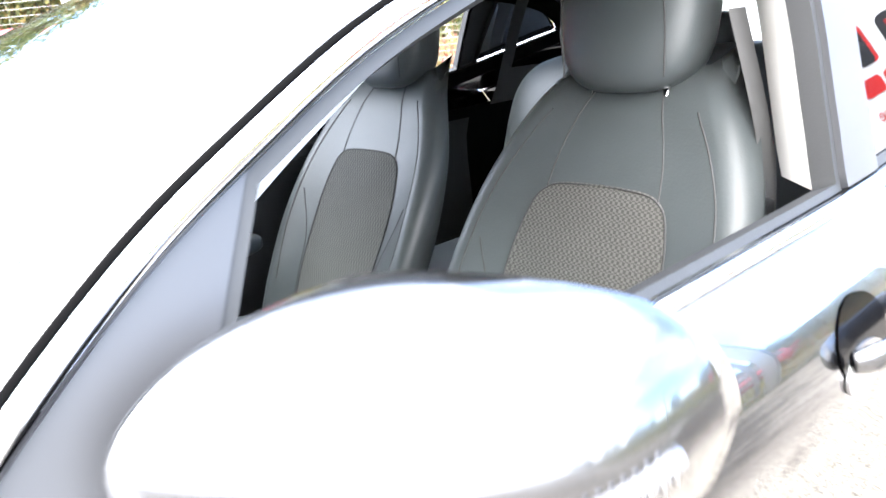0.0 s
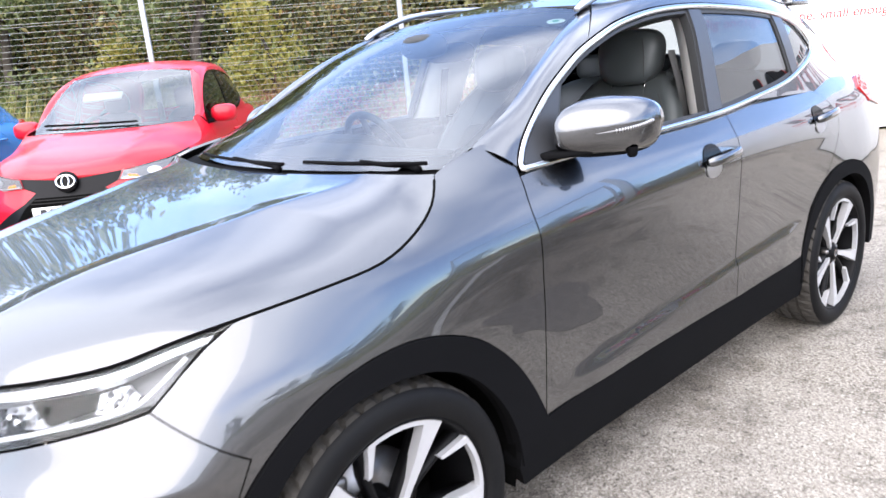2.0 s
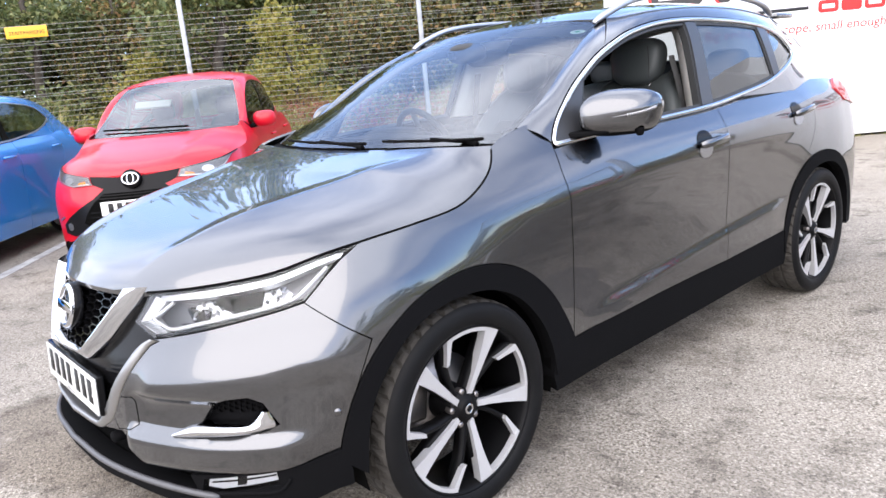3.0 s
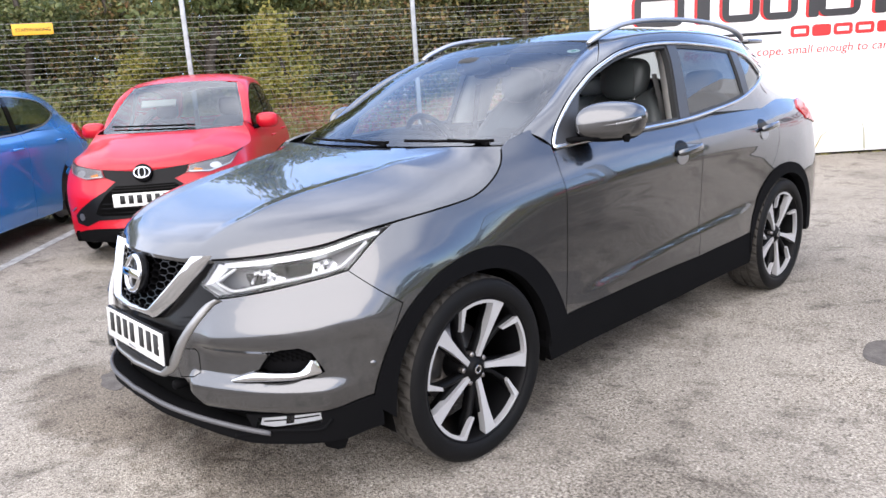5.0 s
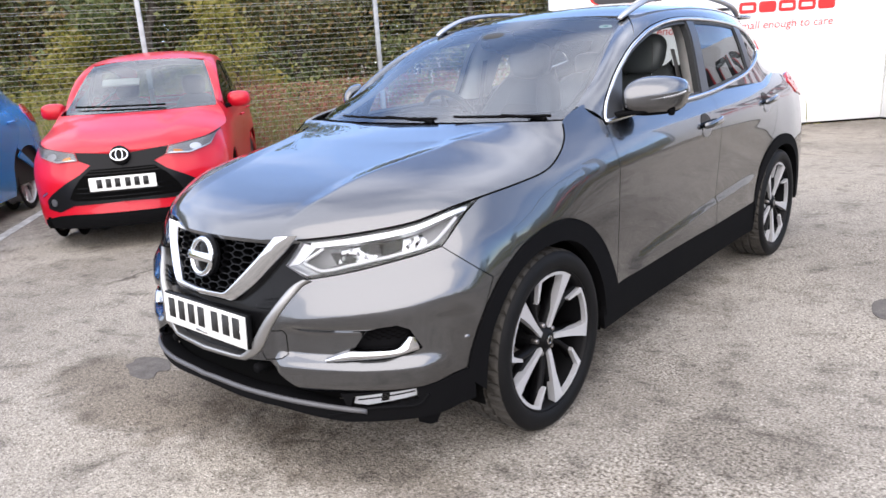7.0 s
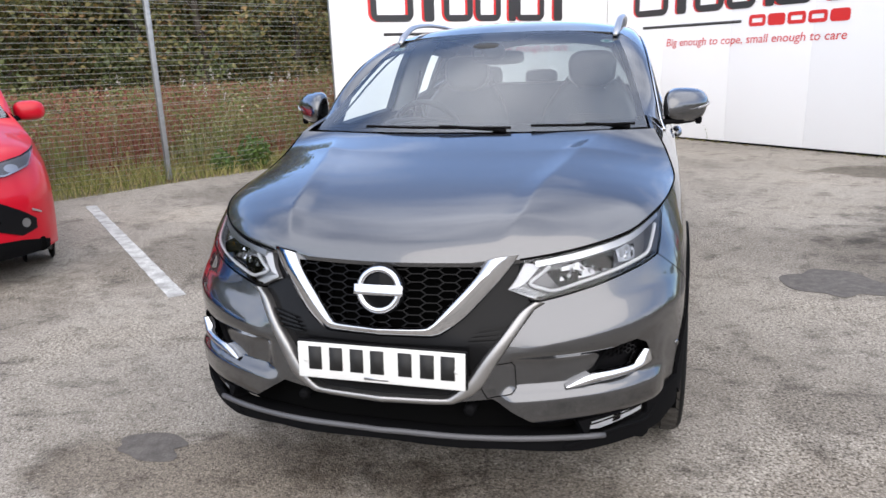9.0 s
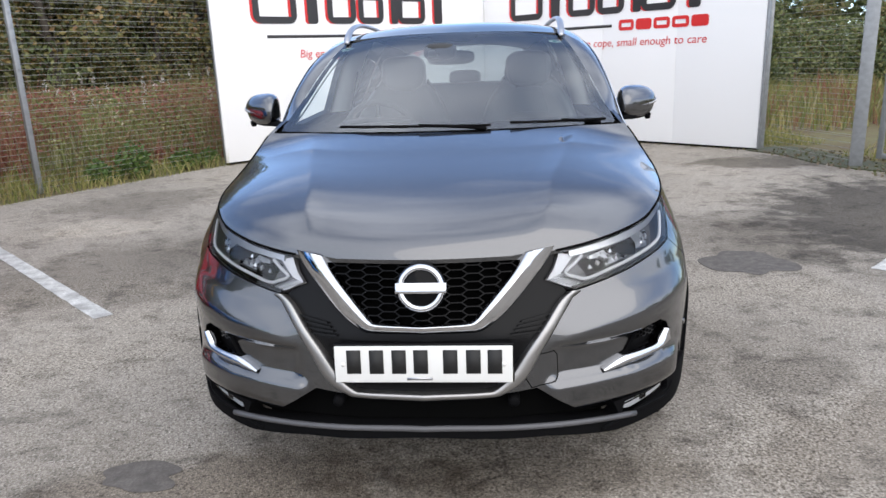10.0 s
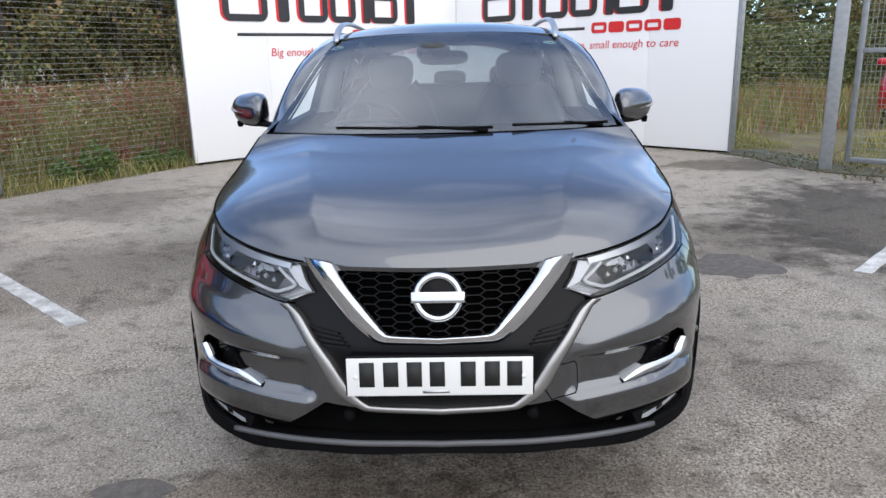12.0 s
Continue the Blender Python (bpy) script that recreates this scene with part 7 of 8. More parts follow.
def fence_panel(a, b, h=2.45, label="galvanised welded mesh fence panel between posts"):
    a, b = np.array(a, float), np.array(b, float)
    f = thing("fence_panel", label, "fence", "fence panels", "structure", at=(*a, 0), turn=math.degrees(math.atan2(*(b - a)[::-1])))
    ln = np.linalg.norm(b - a)
    items = []
    z = 0.06
    while z < h:
        fold = abs((z - 0.30) % 0.62 - 0.31) > 0.275
        items.append(box(ln, 0.004, 0.004, 0, (ln / 2, 0.02 if not fold else 0.045, z)))
        z += 0.028 if fold else 0.066
    wires = part("mesh_wires", join(*items), WIRE, f, smooth=False)
    tagged(wires, kind="stuff")
    uprights = part("upright_wires", join(*[box(0.0010, 0.0010, h - 0.05, 0, (x, 0.022, h / 2 + 0.03)) for x in np.arange(0.1, ln, 0.4)]), WIRE, f, smooth=False)
    tagged(uprights, kind="stuff")
    return f


def fence_post(p, h=2.7, w=0.06, turn=0.0, lean=(0, 0), label="galvanised square steel fence post"):
    e = thing("fence_post", label, "post", "fence posts", "structure", at=(*p, 0), turn=turn)
    e.rotation_euler = (radians(lean[0]), radians(lean[1]), radians(turn))
    part("post_tube", box(w, w, h, 0.006, (0, 0, h / 2)), GALV, e)
    part("post_cap", box(w + 0.008, w + 0.008, 0.02, 0.004, (0, 0, h + 0.01)), GALV, e)
    clips = [box(0.02, 0.008, 0.03, 0.002, (0, -w / 2 - 0.002, z)) for z in np.arange(0.2, h - 0.1, 0.62)] if w < 0.07 else []
    for c in clips:
        part("post_clip", c, GALV, e)
    return e


turn_a = math.degrees(math.atan2(FENCE_DIR[1], FENCE_DIR[0]))
posts = [P3 + FENCE_DIR * 3.05 * k for k in (-5, -4, -3, -2, -1, 0, 1)]
for p in posts:
    fence_post(p, turn=turn_a)
for p, q in zip(posts, posts[1:]):
    fence_panel(p, q)
fence_post((3.955, 7.60), h=2.6, w=0.05, turn=7)
fence_panel((3.98, 7.50), (4.36, 5.95))
fence_post((4.40, 5.82), h=3.0, w=0.14, turn=-25, label="stout galvanised gate post, spotted and dull")

# gate of welded squares in a tube frame
gate = thing("gate", "galvanised tube gate filled with square mesh", "gate", kind="structure", at=(4.74, 5.98, 0), turn=-41)
GW, GH = 2.4, 2.5
for x in (0, GW):
    part("gate_stile", box(0.06, 0.06, GH, 0.008, (x, 0, 0.06 + GH / 2)), GALV, gate)
for z in (0.09, 1.36, GH + 0.03):
    part("gate_rail", box(GW - 0.06, 0.056, 0.06, 0.008, (GW / 2, 0, z)), GALV, gate)
bars = [box(0.004, 0.004, GH, 0, (x, 0.01, 0.06 + GH / 2)) for x in np.arange(0.08, GW, 0.05)] + [box(GW, 0.005, 0.005, 0, (GW / 2, 0.015, z)) for z in np.arange(0.15, GH, 0.075)]
tagged(part("gate_mesh", join(*bars), WIRE, gate, smooth=False), kind="stuff")

# yellow parking sign on the fence
def text_mesh(body, size, extrude=0.002, align="LEFT"):
    cu = bpy.data.curves.new("lettering", "FONT")
    cu.body, cu.size, cu.extrude, cu.align_x = body, size, extrude, align
    cu.resolution_u = 3
    tmp = bpy.data.objects.new("lettering", cu)
    scene.collection.objects.link(tmp)
    dg = bpy.context.evaluated_depsgraph_get()
    me = bpy.data.meshes.new_from_object(tmp.evaluated_get(dg))
    vf = (np.array([v.co[:] for v in me.vertices]), [tuple(p.vertices) for p in me.polygons])
    bpy.data.objects.remove(tmp)
    bpy.data.meshes.remove(me)
    return vf


sp = P3 + FENCE_DIR * 3.05 * -1.588 + np.array((0.863, -0.505)) * 0.07
sign = thing("parking_sign", "small yellow sign with black capitals on the fence", "sign", at=(sp[0], sp[1], 2.335), turn=turn_a)
part("sign_plate", box(0.47, 0.004, 0.135, 0.001), YELLOW, sign)
for word, x in (("STAFF", -0.120), ("PARKING", 0.085)):
    txt = moved(text_mesh(word, 0.058, 0.001, "CENTER"), Matrix.Translation((x, -0.0035, -0.026)) @ Euler((radians(90), 0, 0)).to_matrix().to_4x4())
    tagged(part("sign_word", txt, PLATE_INK, sign, smooth=False), kind="stuff")

# ---------------------------------------------------------------- two white hoardings that meet in a corner
BH = 2.8


def hoarding(at, end, label):
    """White panelled board from at to end, marks on its front (-y) side."""
    d = np.array(end) - np.array(at)
    ln = float(np.linalg.norm(d))
    e = thing("advertising_board", label, "hoarding", "hoardings", at=(*at, 0), turn=math.degrees(math.atan2(d[1], d[0])))
    k = 4
    for i in range(k):
        part("board_panel", box(ln / k - 0.002, 0.035, BH - 0.03, 0.002, (ln / k * (i + 0.5), 0.02, 0.03 + (BH - 0.03) / 2)), BOARD_WHITE, e)
    for x in np.linspace(0.05, ln - 0.05, 4):
        part("board_post", box(0.08, 0.08, BH, 0.006, (x, 0.082, BH / 2)), GALV, e)
    part("board_rail", box(ln, 0.05, 0.03, 0.004, (ln / 2, 0.022, 0.018)), CLAD, e, "dark rail along the board's foot")
    for x in np.arange(0.6, ln, 1.2):
        for z in (0.5, 1.3, 2.1):
            part("board_screw", moved(lathe([(0.006, 0.0), (0.005, 0.002), (0, 0.0025)], 8), Matrix.Translation((x, 0.0025, z)) @ Euler((0, 0, radians(-90))).to_matrix().to_4x4()), BOARD_WHITE, e)
    return e, ln


board_l, len_l = hoarding(BOARD_A, BOARD_CORNER, "large white hoarding with black and red marks beside the fence")
board_r, len_r = hoarding(BOARD_CORNER, BOARD_B, "large white hoarding with black and red marks ending at the gate")
part("board_edge", box(0.03, 0.06, BH - 0.02, 0.004, (len_r + 0.018, 0.025, BH / 2 + 0.01)), GALV, board_r, "galvanised edge strip of the board")


def ring_shape(x, z, w, h, t, hole=True):
    """Rounded block, with or without an opening."""
    r = min(w, h) * 0.28
    outer = []
    for cx, cz, a0 in ((x + w - r, z + h - r, 0), (x + r, z + h - r, 90), (x + r, z + r, 180), (x + w - r, z + r, 270)):
        outer += [(cx + r * math.cos(radians(a)), cz + r * math.sin(radians(a))) for a in np.linspace(a0, a0 + 90, 6)]
    outer = np.array(outer)
    inner = [np.array([(x + t, z + t), (x + w - t, z + t), (x + w - t, z + h - t), (x + t, z + h - t)])] if hole else []
    fn = lambda p, q, out=0.0: np.column_stack([np.ravel(p), np.full(np.size(p), -out), np.ravel(q)])
    return patch(fn, outer, h=0.2, holes=inner, gap=0, out=0.004, flange=0.004)


def logo(board, x0):
    """Maker's mark as plain blocks: black shapes edged in red, a bar, red blocks below."""
    w = 3.70
    slots = [(0.0, 0.20, True), (0.205, 0.125, False), (0.335, 0.15, True), (0.49, 0.14, True), (0.635, 0.10, False), (0.70, 0.165, True), (0.875, 0.125, False)]
    for sx, sw, hole in slots:
        for off, mt, dy in ((-0.04, LOGO_RED, 0.0), (0.0, LOGO_BLACK, -0.003)):
            x, wide = x0 + sx * w + off, sw * w - 0.03
            vf = ring_shape(x, 1.965, wide, 0.46, 0.10, True) if hole else ring_shape(x + wide * 0.3, 1.965, wide * 0.42, 0.46, 0.08, False)
            part("logo_shape", moved(vf, Matrix.Translation((0, dy, 0))), mt, board, smooth=False)
    part("logo_bar", box(0.512 * w, 0.003, 0.042, 0, (x0 + 0.308 * w, -0.0015, 1.785)), LOGO_BLACK, board)
    for i in range(5):
        part("logo_shape", ring_shape(x0 + (0.598 + i * 0.0815) * w, 1.705, 0.072 * w, 0.16, 0.05, i in (0, 2, 3)), LOGO_RED, board, smooth=False)
    words = "Big enough to cope, small enough to care".split()
    size_of = lambda body: text_mesh(body, 0.17)[0][:, 0].max()
    k = 0.80 * w / size_of(" ".join(words))
    for i, word in enumerate(words):
        v, f = text_mesh(word, 0.17, 0.0008)
        v = v * (k, 1, 1)
        v[:, 0] += v[:, 1] * 0.12 + k * (size_of(" ".join(words[:i + 1])) - size_of(word))
        part("slogan_word", moved((v, f), Matrix.Translation((x0 + 0.19 * w, -0.002, 1.475)) @ Euler((radians(90), 0, 0)).to_matrix().to_4x4()), LOGO_RED, board, "red handwritten-style slogan", smooth=False)


logo(board_l, 0.63)
logo(board_r, 0.66)

# ---------------------------------------------------------------- planting
def leaf_material(name, stops, rough=0.6, patch_size=0.0):
    m = bpy.data.materials.new(name)
    m.use_nodes = True
    nt = m.node_tree
    b = nt.nodes["Principled BSDF"]
    g = nt.nodes.new("ShaderNodeNewGeometry")
    r = nt.nodes.new("ShaderNodeValToRGB")
    e = r.color_ramp.elements
    while len(e) < len(stops):
        e.new(0.5)
    for q, (p, c) in zip(e, stops):
        q.position, q.color = p, (*c, 1)
    if patch_size:                             # kinds of plant grow in patches
        ns = nt.nodes.new("ShaderNodeTexNoise")
        ns.inputs["Scale"].default_value, ns.inputs["Detail"].default_value = 1 / patch_size, 3.0
        nt.links.new(g.outputs["Position"], ns.inputs["Vector"])
        ma = nt.nodes.new("ShaderNodeMath")
        ma.operation = "MULTIPLY_ADD"
        ma.inputs[1].default_value, ma.inputs[2].default_value = 2.6, -1.20
        nt.links.new(ns.outputs[0], ma.inputs[0])
        mb = nt.nodes.new("ShaderNodeMath")
        mb.operation = "MULTIPLY_ADD"
        mb.inputs[1].default_value = 0.55
        nt.links.new(g.outputs["Random Per Island"], mb.inputs[0])
        nt.links.new(ma.outputs[0], mb.inputs[2])
        nt.links.new(mb.outputs[0], r.inputs[0])
    else:
        nt.links.new(g.outputs["Random Per Island"], r.inputs[0])
    nt.links.new(r.outputs[0], b.inputs["Base Color"])
    b.inputs["Roughness"].default_value = rough
    out = nt.nodes["Material Output"]
    tr = nt.nodes.new("ShaderNodeBsdfTranslucent")
    mx = nt.nodes.new("ShaderNodeMixShader")
    mx.inputs[0].default_value = 0.3
    nt.links.new(r.outputs[0], tr.inputs["Color"])
    nt.links.new(b.outputs[0], mx.inputs[1])
    nt.links.new(tr.outputs[0], mx.inputs[2])
    nt.links.new(mx.outputs[0], out.inputs["Surface"])
    return m


LEAF_A = leaf_material("autumn_leaves", [(0.0, (0.060, 0.068, 0.032)), (0.4, (0.120, 0.130, 0.048)), (0.7, (0.205, 0.185, 0.060)), (0.88, (0.300, 0.205, 0.075)), (1.0, (0.200, 0.100, 0.055))])
LEAF_B = leaf_material("green_leaves", [(0.0, (0.050, 0.072, 0.028)), (0.5, (0.115, 0.145, 0.050)), (0.85, (0.200, 0.215, 0.080)), (1.0, (0.235, 0.195, 0.080))])
LEAF_C = leaf_material("yellow_green_leaves", [(0.0, (0.108, 0.120, 0.025)), (0.5, (0.230, 0.216, 0.038)), (1.0, (0.252, 0.192, 0.043))])
GRASS = leaf_material("verge_grass", [(0.0, (0.105, 0.135, 0.035)), (0.45, (0.215, 0.225, 0.060)), (0.8, (0.400, 0.345, 0.140)), (1.0, (0.34, 0.26, 0.14))], 0.8)
WEED = leaf_material("dry_red_weeds", [(0.0, (0.20, 0.065, 0.045)), (0.22, (0.31, 0.125, 0.085)), (0.38, (0.24, 0.17, 0.090)), (0.55, (0.13, 0.165, 0.050)), (0.78, (0.22, 0.24, 0.080)), (0.95, (0.38, 0.33, 0.17)), (1.0, (0.45, 0.40, 0.27))], 0.85, 0.9)
SEED = leaf_material("pale_seed_heads", [(0.0, (0.36, 0.32, 0.27)), (1.0, (0.62, 0.59, 0.53))], 0.9)
BARK = material("dark_bark", (0.085, 0.07, 0.055), rough=0.9, vary=0.7, size=0.1, fine=0.5, fine_size=0.02, bump=0.02, bump_size=0.04)


def leaf_cards(centres, size, rnd, long=1.6, up=0.0):
    """Small folded leaves at the centres, each an island of two faces."""
    n = len(centres)
    c = np.asarray(centres)
    d = rnd.normal(size=(n, 3)) + (0, 0, up)
    d /= np.linalg.norm(d, axis=1)[:, None]
    s = np.cross(d, rnd.normal(size=(n, 3)))
    s /= np.linalg.norm(s, axis=1)[:, None] + 1e-9
    k = np.cross(d, s)
    w = size * rnd.uniform(0.6, 1.3, (n, 1))
    a = c - d * w * long / 2
    b = c + d * w * long / 2
    p, q = c + s * w / 2 + k * w * 0.15, c - s * w / 2 + k * w * 0.15
    v = np.stack([a, p, b, q], 1).reshape(-1, 3)
    i = np.arange(n) * 4
    f = np.concatenate([np.stack([i, i + 1, i + 2], 1), np.stack([i, i + 2, i + 3], 1)])
    return v, [tuple(t) for t in f]


def make_tree(seed, height, spread, mat, leaves, leaf, label):
    rnd = np.random.RandomState(seed)
    t = thing("tree", label, "tree", "trees behind the fence")
    trunk = [np.array((0, 0, -0.1))]
    for k in range(1, 9):
        trunk.append(np.array((rnd.uniform(-0.12, 0.12) * k * 0.25, rnd.uniform(-0.12, 0.12) * k * 0.25, height * 0.9 * k / 8)))
    trunk = smooth_line(trunk, 3)
    woods = [tube(trunk, np.linspace(0.06 + height * 0.018, 0.02, len(trunk)), 8)]
    tips = []
    for k in range(22):
        i = rnd.randint(len(trunk) // 6, len(trunk) - 1)
        a = rnd.uniform(0, 2 * math.pi)
        frac = i / len(trunk)
        ln = spread * (1.15 - 0.8 * frac) * rnd.uniform(0.6, 1.1)
        p0 = trunk[i]
        p1 = p0 + np.array((math.cos(a) * ln * 0.5, math.sin(a) * ln * 0.5, ln * rnd.uniform(0.1, 0.45)))
        p2 = p0 + np.array((math.cos(a + 0.3) * ln, math.sin(a + 0.3) * ln, ln * rnd.uniform(0.15, 0.8)))
        line = smooth_line([p0, p1, p2], 4)
        woods.append(tube(line, np.linspace(0.035, 0.008, len(line)), 6))
        tips += [line[-1], line[-3], line[len(line) // 2]]
    part("trunk", join(*woods), BARK, t)
    tips = np.array(tips)
    pick = tips[rnd.randint(0, len(tips), leaves)]
    off = rnd.normal(size=(leaves, 3)) * spread * 0.15
    part("crown", leaf_cards(pick + off * (1, 1, 0.8), leaf, rnd), mat, t, smooth=False)
    return t


trees = [make_tree(11, 5.6, 1.7, LEAF_A, 6000, 0.085, "thin autumn tree with olive and brown leaves"),
         make_tree(12, 6.2, 1.8, LEAF_B, 7000, 0.085, "tall dark green tree in the wood's edge"),
         make_tree(13, 3.4, 1.3, LEAF_C, 5000, 0.07, "small yellow-green tree at the wood's edge"),
         make_tree(14, 5.0, 1.7, LEAF_A, 7000, 0.08, "dense olive-green tree with low branches")]
rnd = random.Random(7)
out_n = np.array((-0.863, 0.505))
spots = []
for row, (d0, gap) in enumerate(((9.0, 1.7), (11.5, 1.5), (14.5, 1.6))):
    s = -22.0
    while s < 12:
        spots.append((P3 + FENCE_DIR * s + out_n * (d0 + rnd.uniform(-1, 1)), row))
        s += gap * rnd.uniform(0.7, 1.3)
for row, (d0, gap) in enumerate(((13.0, 1.7), (16.0, 1.7))):
    s = -5.0
    while s < 26:
        spots.append((np.array((-3.6, 7.9)) + np.array((0.985, 0.17)) * s + np.array((-0.17, 0.985)) * (d0 + rnd.uniform(-1, 1)), row + 10))
        s += gap * rnd.uniform(0.7, 1.3)
s = 0.0
while s < 30:
    spots.append((np.array((14.0, 17.0)) + np.array((0.55, -0.83)) * s + np.array((rnd.uniform(0, 3), rnd.uniform(0, 3))), 11))
    s += 2.2
spots += [(P3 + FENCE_DIR * -1.7 + out_n * 4.6, 20), (P3 + FENCE_DIR * -5.2 + out_n * 7.5, 20)]
used = set()
for (p, row) in spots:
    i = 2 if row == 20 else rnd.choice((0, 1, 3, 3, 1, 0, 2)) if row % 10 == 0 else rnd.choice((0, 1, 1, 3))
    m = pose(p[0], p[1], 0, 0, 0, rnd.uniform(0, 360))
    if i not in used:
        used.add(i)
        trees[i].matrix_world = m
    else:
        c = copy_thing(trees[i], m)
        sc = rnd.uniform(0.8, 1.15) * (0.9 if row == 20 else 0.66 if row > 9 else 1.0)
        c.scale = (sc, sc, sc * rnd.uniform(0.9, 1.1))


def scatter_blades(points, height, width, rnd, lean=0.35):
    """Grass blades or stalks: thin bent triangles."""
    n = len(points)
    p = np.asarray(points)
    clump = 0.75 + 0.22 * np.sin(p[:, 0] * 1.9 + 1.3 * np.sin(p[:, 1] * 1.1)) + 0.16 * np.sin(p[:, 1] * 2.7 + p[:, 0] * 0.8)
    h = height * rnd.uniform(0.45, 1.3, (n, 1)) * clump[:, None]
    a = rnd.uniform(0, 2 * np.pi, n)
    side = np.column_stack([np.cos(a), np.sin(a), np.zeros(n)]) * width * rnd.uniform(0.6, 1.4, (n, 1))
    ln = rnd.normal(size=(n, 3)) * (lean, lean, 0) * h
    mid = p + (0, 0, 1) * h * 0.55 + ln * 0.3
    tip = p + (0, 0, 1) * h + ln
    v = np.stack([p - side, p + side, mid + side * 0.7, tip, mid - side * 0.7], 1).reshape(-1, 3)
    i = np.arange(n) * 5
    f = [tuple(q) for q in np.stack([i, i + 1, i + 2, i + 4], 1)] + [tuple(q) for q in np.stack([i + 4, i + 2, i + 3], 1)]
    return v, f


nr = np.random.RandomState(5)


def band(n, s0, s1, d0, d1, origin=P3, along=FENCE_DIR, across=out_n, power=1.0, clear=True):
    s = nr.uniform(s0, s1, n)
    d = d0 + (d1 - d0) * nr.uniform(0, 1, n)**power
    q = origin + np.outer(s, along) + np.outer(d, across)
    if clear:
        q = q[~within([BOARD_A, BOARD_CORNER, BOARD_B], q)]
    return np.column_stack([q, np.zeros(len(q)) - 0.02])


DIR_L, DIR_R = (np.array(BOARD_CORNER) - BOARD_A) / len_l, (np.array(BOARD_B) - BOARD_CORNER) / len_r
IN_L, IN_R = np.array((DIR_L[1], -DIR_L[0])), np.array((DIR_R[1], -DIR_R[0]))
along_b, across_b, org_b = np.array((0.992, 0.124)), np.array((-0.124, 0.992)), np.array((-3.6, 7.3))
tuft = join(scatter_blades(band(9000, -16, 2.6, -0.42, 0.9, power=0.8), 0.28, 0.005, nr, 0.5), scatter_blades(band(24000, -16, -2, 0.3, 10.0), 0.80, 0.008, nr, 0.3), scatter_blades(band(12000, -2, 9, 0.3, 10.0), 0.42, 0.008, nr, 0.3), scatter_blades(band(14000, -16, -1, 4.5, 9.0), 1.35, 0.011, nr, 0.3),
            scatter_blades(band(16000, -2, 22, 1.2, 13, org_b, along_b, across_b), 0.55, 0.011, nr, 0.3))
tuft = join(tuft, scatter_blades(band(9000, 0.3, 9, 0.1, 5.5, np.array((4.2, 6.6)), np.array((0.75, -0.66)), np.array((0.66, 0.75))), 0.22, 0.008, nr, 0.6), scatter_blades(band(1500, 7.4, 8.6, -0.4, 1.6, org_b, along_b, across_b), 0.16, 0.006, nr, 0.6),
            *[scatter_blades(band(n, s0, s1, 0.02, 0.05, np.array(BOARD_A), DIR_L, IN_L, clear=False), 0.06, 0.005, nr, 0.8) for n, s0, s1 in ((260, 0.1, 5.0), (50, 3.35, 3.45), (60, 4.1, 4.2), (60, 2.5, 2.6))],
            scatter_blades(band(300, 0.1, 5.1, 0.02, 0.06, np.array(BOARD_B), -DIR_R, IN_R, clear=False), 0.06, 0.005, nr, 0.8))
ob = part("long_grass", tuft, GRASS, None, smooth=False)
tagged(ob, "long green and straw-coloured grass along the fence", "grass", kind="stuff")
weed_at = band(32000, -3, 8, 0.35, 4.5)
weeds = join(scatter_blades(band(13000, -4, 8, 0.5, 5.0), 1.2, 0.006, nr, 0.18), scatter_blades(band(5000, 6.0, 22, 1.5, 7, org_b, along_b, across_b), 0.8, 0.010, nr, 0.2),
             leaf_cards(weed_at + np.column_stack([np.zeros((len(weed_at), 2)), nr.uniform(0.12, 1.15, len(weed_at))]), 0.030, nr, 2.0, 0.5))
ob = part("dry_weeds", weeds, WEED, None, smooth=False)
tagged(ob, "tall reddish dry weeds beyond the fence", "weeds", kind="stuff")
pts = band(58000, -22, 12, 8.0, 12.5)
pts[:, 2] = nr.uniform(0, 1, len(pts))**1.3 * 2.0
pts2 = band(30000, -4, 26, 11, 15, org_b, along_b, across_b)
pts2[:, 2] = nr.uniform(0, 1, len(pts2))**1.3 * 2.2
pts3 = band(42000, -28, 14, 14.0, 18.0)
pts3[:, 2] = nr.uniform(0, 1, len(pts3)) * 7.5
pts4 = band(26000, -6, 34, 16.5, 19, org_b, along_b, across_b)
pts4[:, 2] = nr.uniform(0, 1, len(pts4)) * 3.8
ob = part("distant_wood", join(leaf_cards(pts3, 0.19, nr), leaf_cards(pts4, 0.21, nr)), LEAF_B, None, smooth=False)
tagged(ob, "dark mass of the wood behind the first trees", "wood", kind="stuff")
ob = part("undergrowth", join(leaf_cards(pts, 0.062, nr), leaf_cards(pts2, 0.085, nr)), LEAF_B, None, smooth=False)
tagged(ob, "dense dark undergrowth at the foot of the wood", "undergrowth", kind="stuff")

heads = band(46, -1, 8, 0.5, 3.0)
seeds = np.concatenate([np.array((q[0], q[1], h)) + nr.normal(size=(26, 3)) * (0.016, 0.016, 0.05) for q, h in zip(heads, nr.uniform(0.85, 1.35, len(heads)))])
stems = scatter_blades(heads, 1.15, 0.004, nr, 0.02)
ob = part("seed_heads", join(leaf_cards(seeds, 0.018, nr), stems), SEED, None, smooth=False)
tagged(ob, "pale fluffy seed heads among the dry weeds", "weeds", kind="stuff")

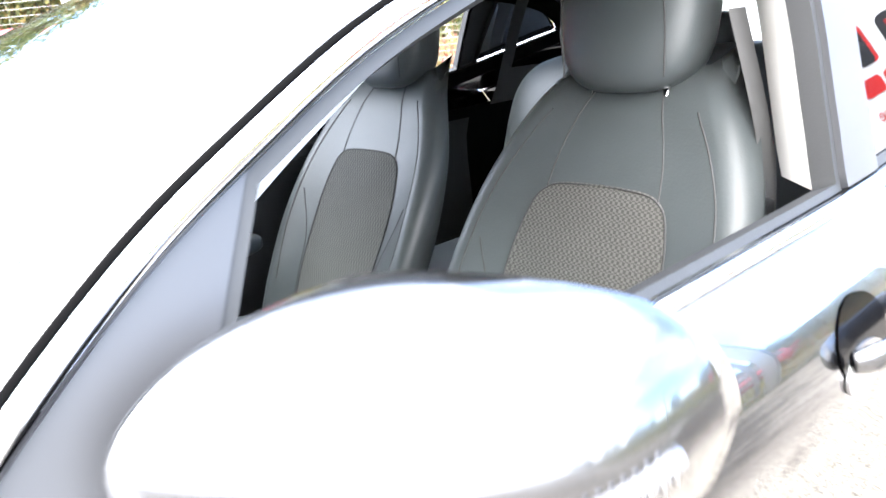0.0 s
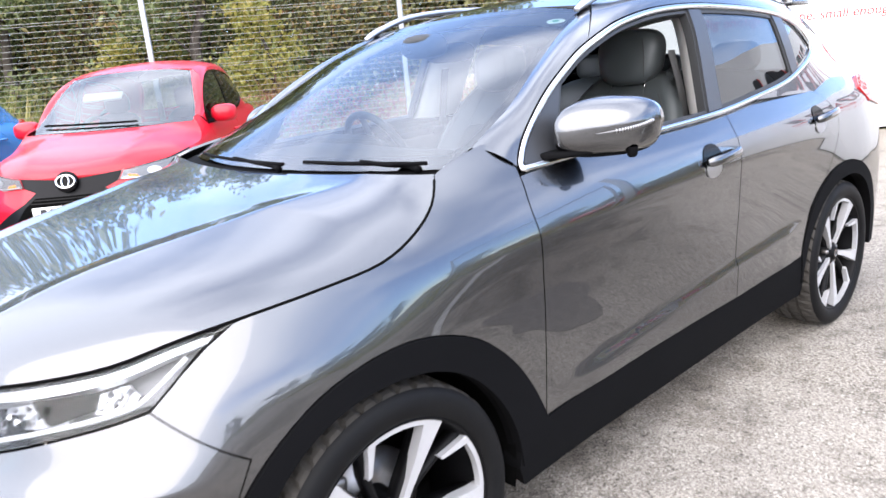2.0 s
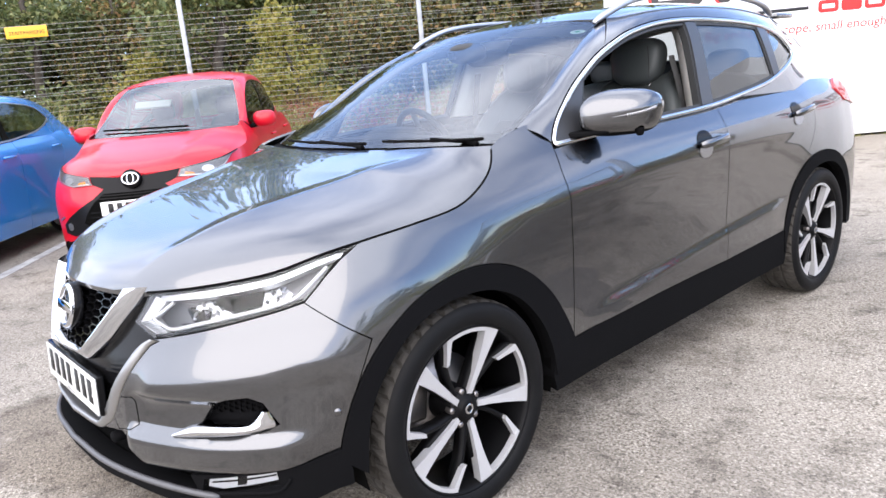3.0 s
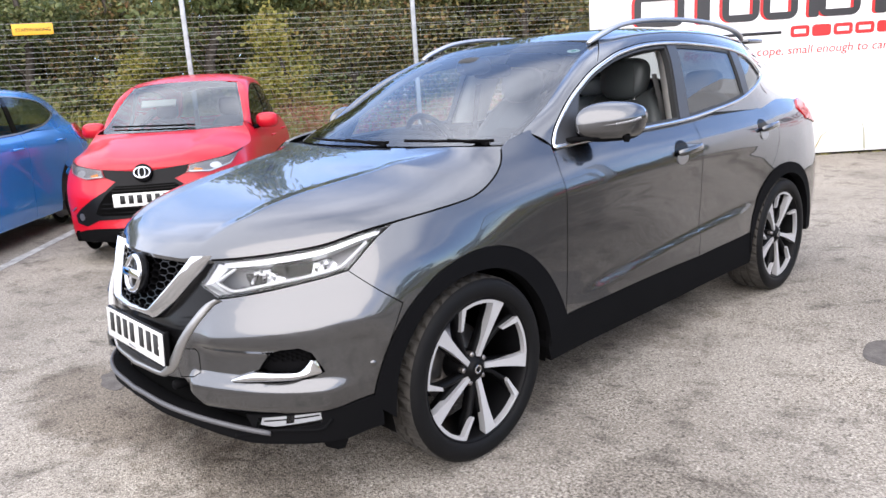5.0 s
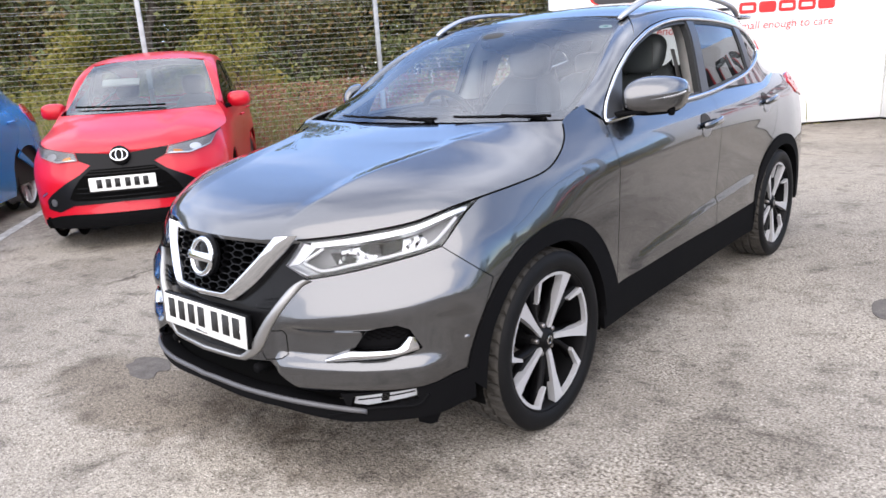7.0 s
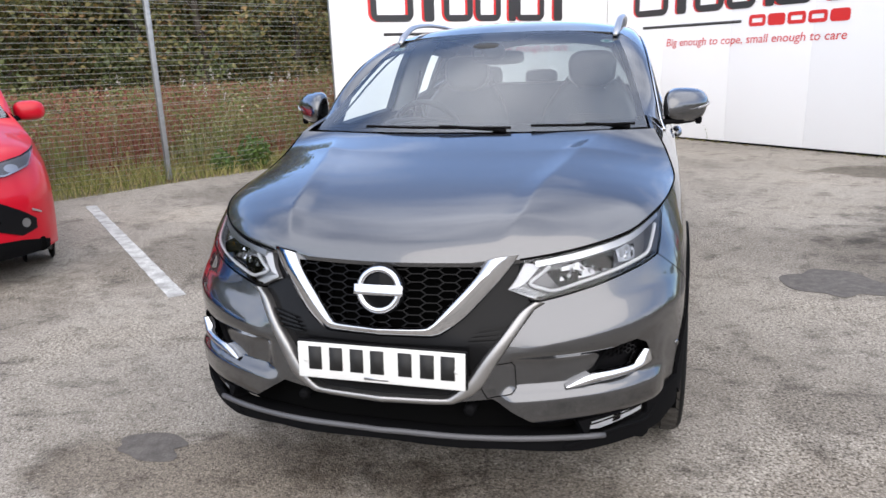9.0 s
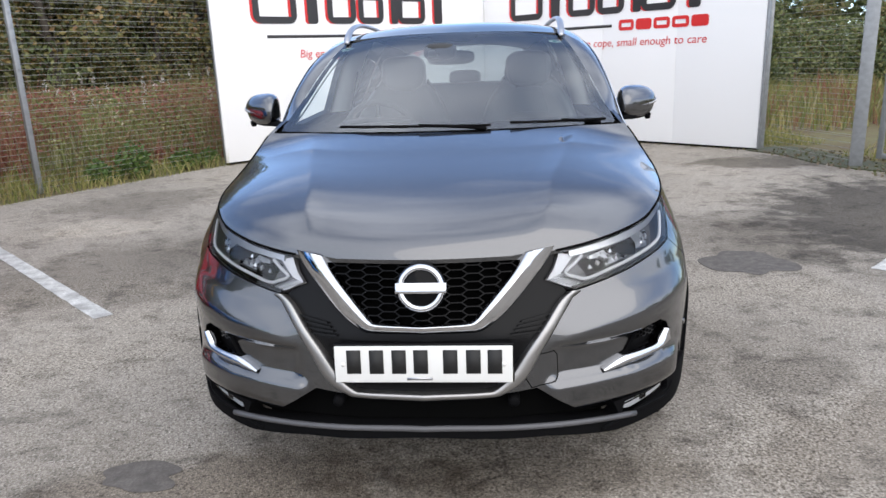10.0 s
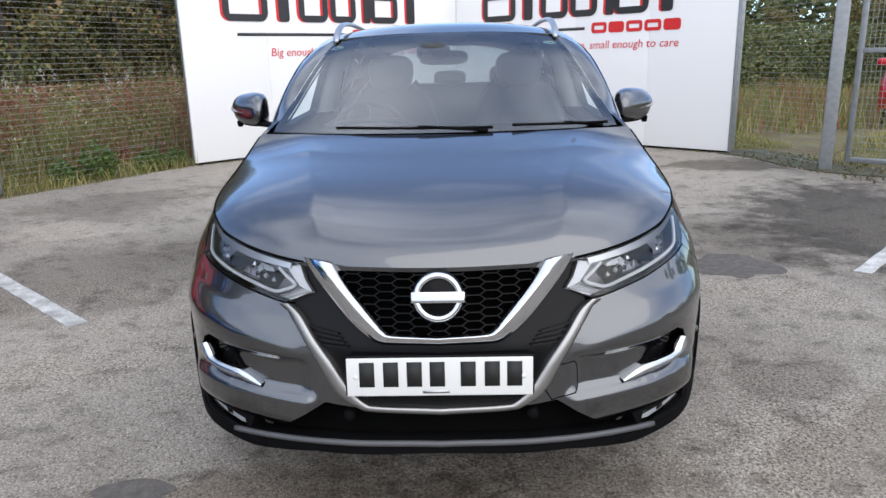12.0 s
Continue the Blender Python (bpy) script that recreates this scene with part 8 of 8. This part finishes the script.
# leafy green clumps rooted at the fence's foot
NETTLE = leaf_material("broad_green_weed_leaves", [(0.0, (0.045, 0.085, 0.020)), (0.6, (0.085, 0.150, 0.032)), (1.0, (0.140, 0.190, 0.050))])
for s_at, wide, tall, n in ((1.35, 0.24, 0.46, 420), (0.85, 0.17, 0.26, 240), (2.15, 0.20, 0.26, 260), (2.55, 0.17, 0.20, 220)):
    c0 = P3 + FENCE_DIR * s_at + out_n * 0.16
    rr = np.sqrt(nr.uniform(0, 1, n))
    aa = nr.uniform(0, 2 * np.pi, n)
    crown = np.column_stack([c0[0] + wide * rr * np.cos(aa), c0[1] + wide * rr * np.sin(aa), 0.02 + tall * nr.uniform(0, 1, n) * (1.05 - 0.6 * rr**2)])
    foot = np.column_stack([c0[0] + 0.4 * wide * nr.normal(size=30), c0[1] + 0.4 * wide * nr.normal(size=30), np.zeros(30) - 0.01])
    ob = part("nettle_clump", join(leaf_cards(crown, 0.048, nr, 1.5, 0.3), scatter_blades(foot, tall * 0.9, 0.004, nr, 0.3)), NETTLE, None, smooth=False)
    tagged(ob, "leafy green weed clump at the foot of the fence", "weed", "weed clumps")
LITTER = leaf_material("brown_leaf_litter", [(0.0, (0.050, 0.060, 0.022)), (0.3, (0.10, 0.105, 0.035)), (0.6, (0.12, 0.085, 0.050)), (0.9, (0.20, 0.15, 0.10)), (1.0, (0.36, 0.32, 0.26))])

# fallen leaves, moss and grit on the dirt strip and along the board's foot
lit = band(800, 0, 4.6, -0.15, 0.75, np.array((3.85, 7.3)), np.array((0.25, -0.97)) , np.array((0.97, 0.25)), 1.0)
lit = lit[(lit[:, 1] > 4.4)]
lit[:, 2] = 0.018
edge_l = np.concatenate([band(130, 0.0, 5.1, 0.03, 0.14, np.array(BOARD_A), DIR_L, IN_L, clear=False), band(130, 0.0, 5.1, 0.03, 0.14, np.array(BOARD_B), -DIR_R, IN_R, clear=False)])
edge_l[:, 2] = 0.008
ob = part("leaf_litter", join(leaf_cards(lit, 0.024, nr), leaf_cards(edge_l, 0.022, nr), leaf_cards(lit[::4] + (0, 0, 0.012), 0.032, nr, 1.2, 1.0)), LITTER, None, smooth=False)
tagged(ob, "brown fallen leaves and small weeds on the dirt", "leaf litter", kind="stuff")
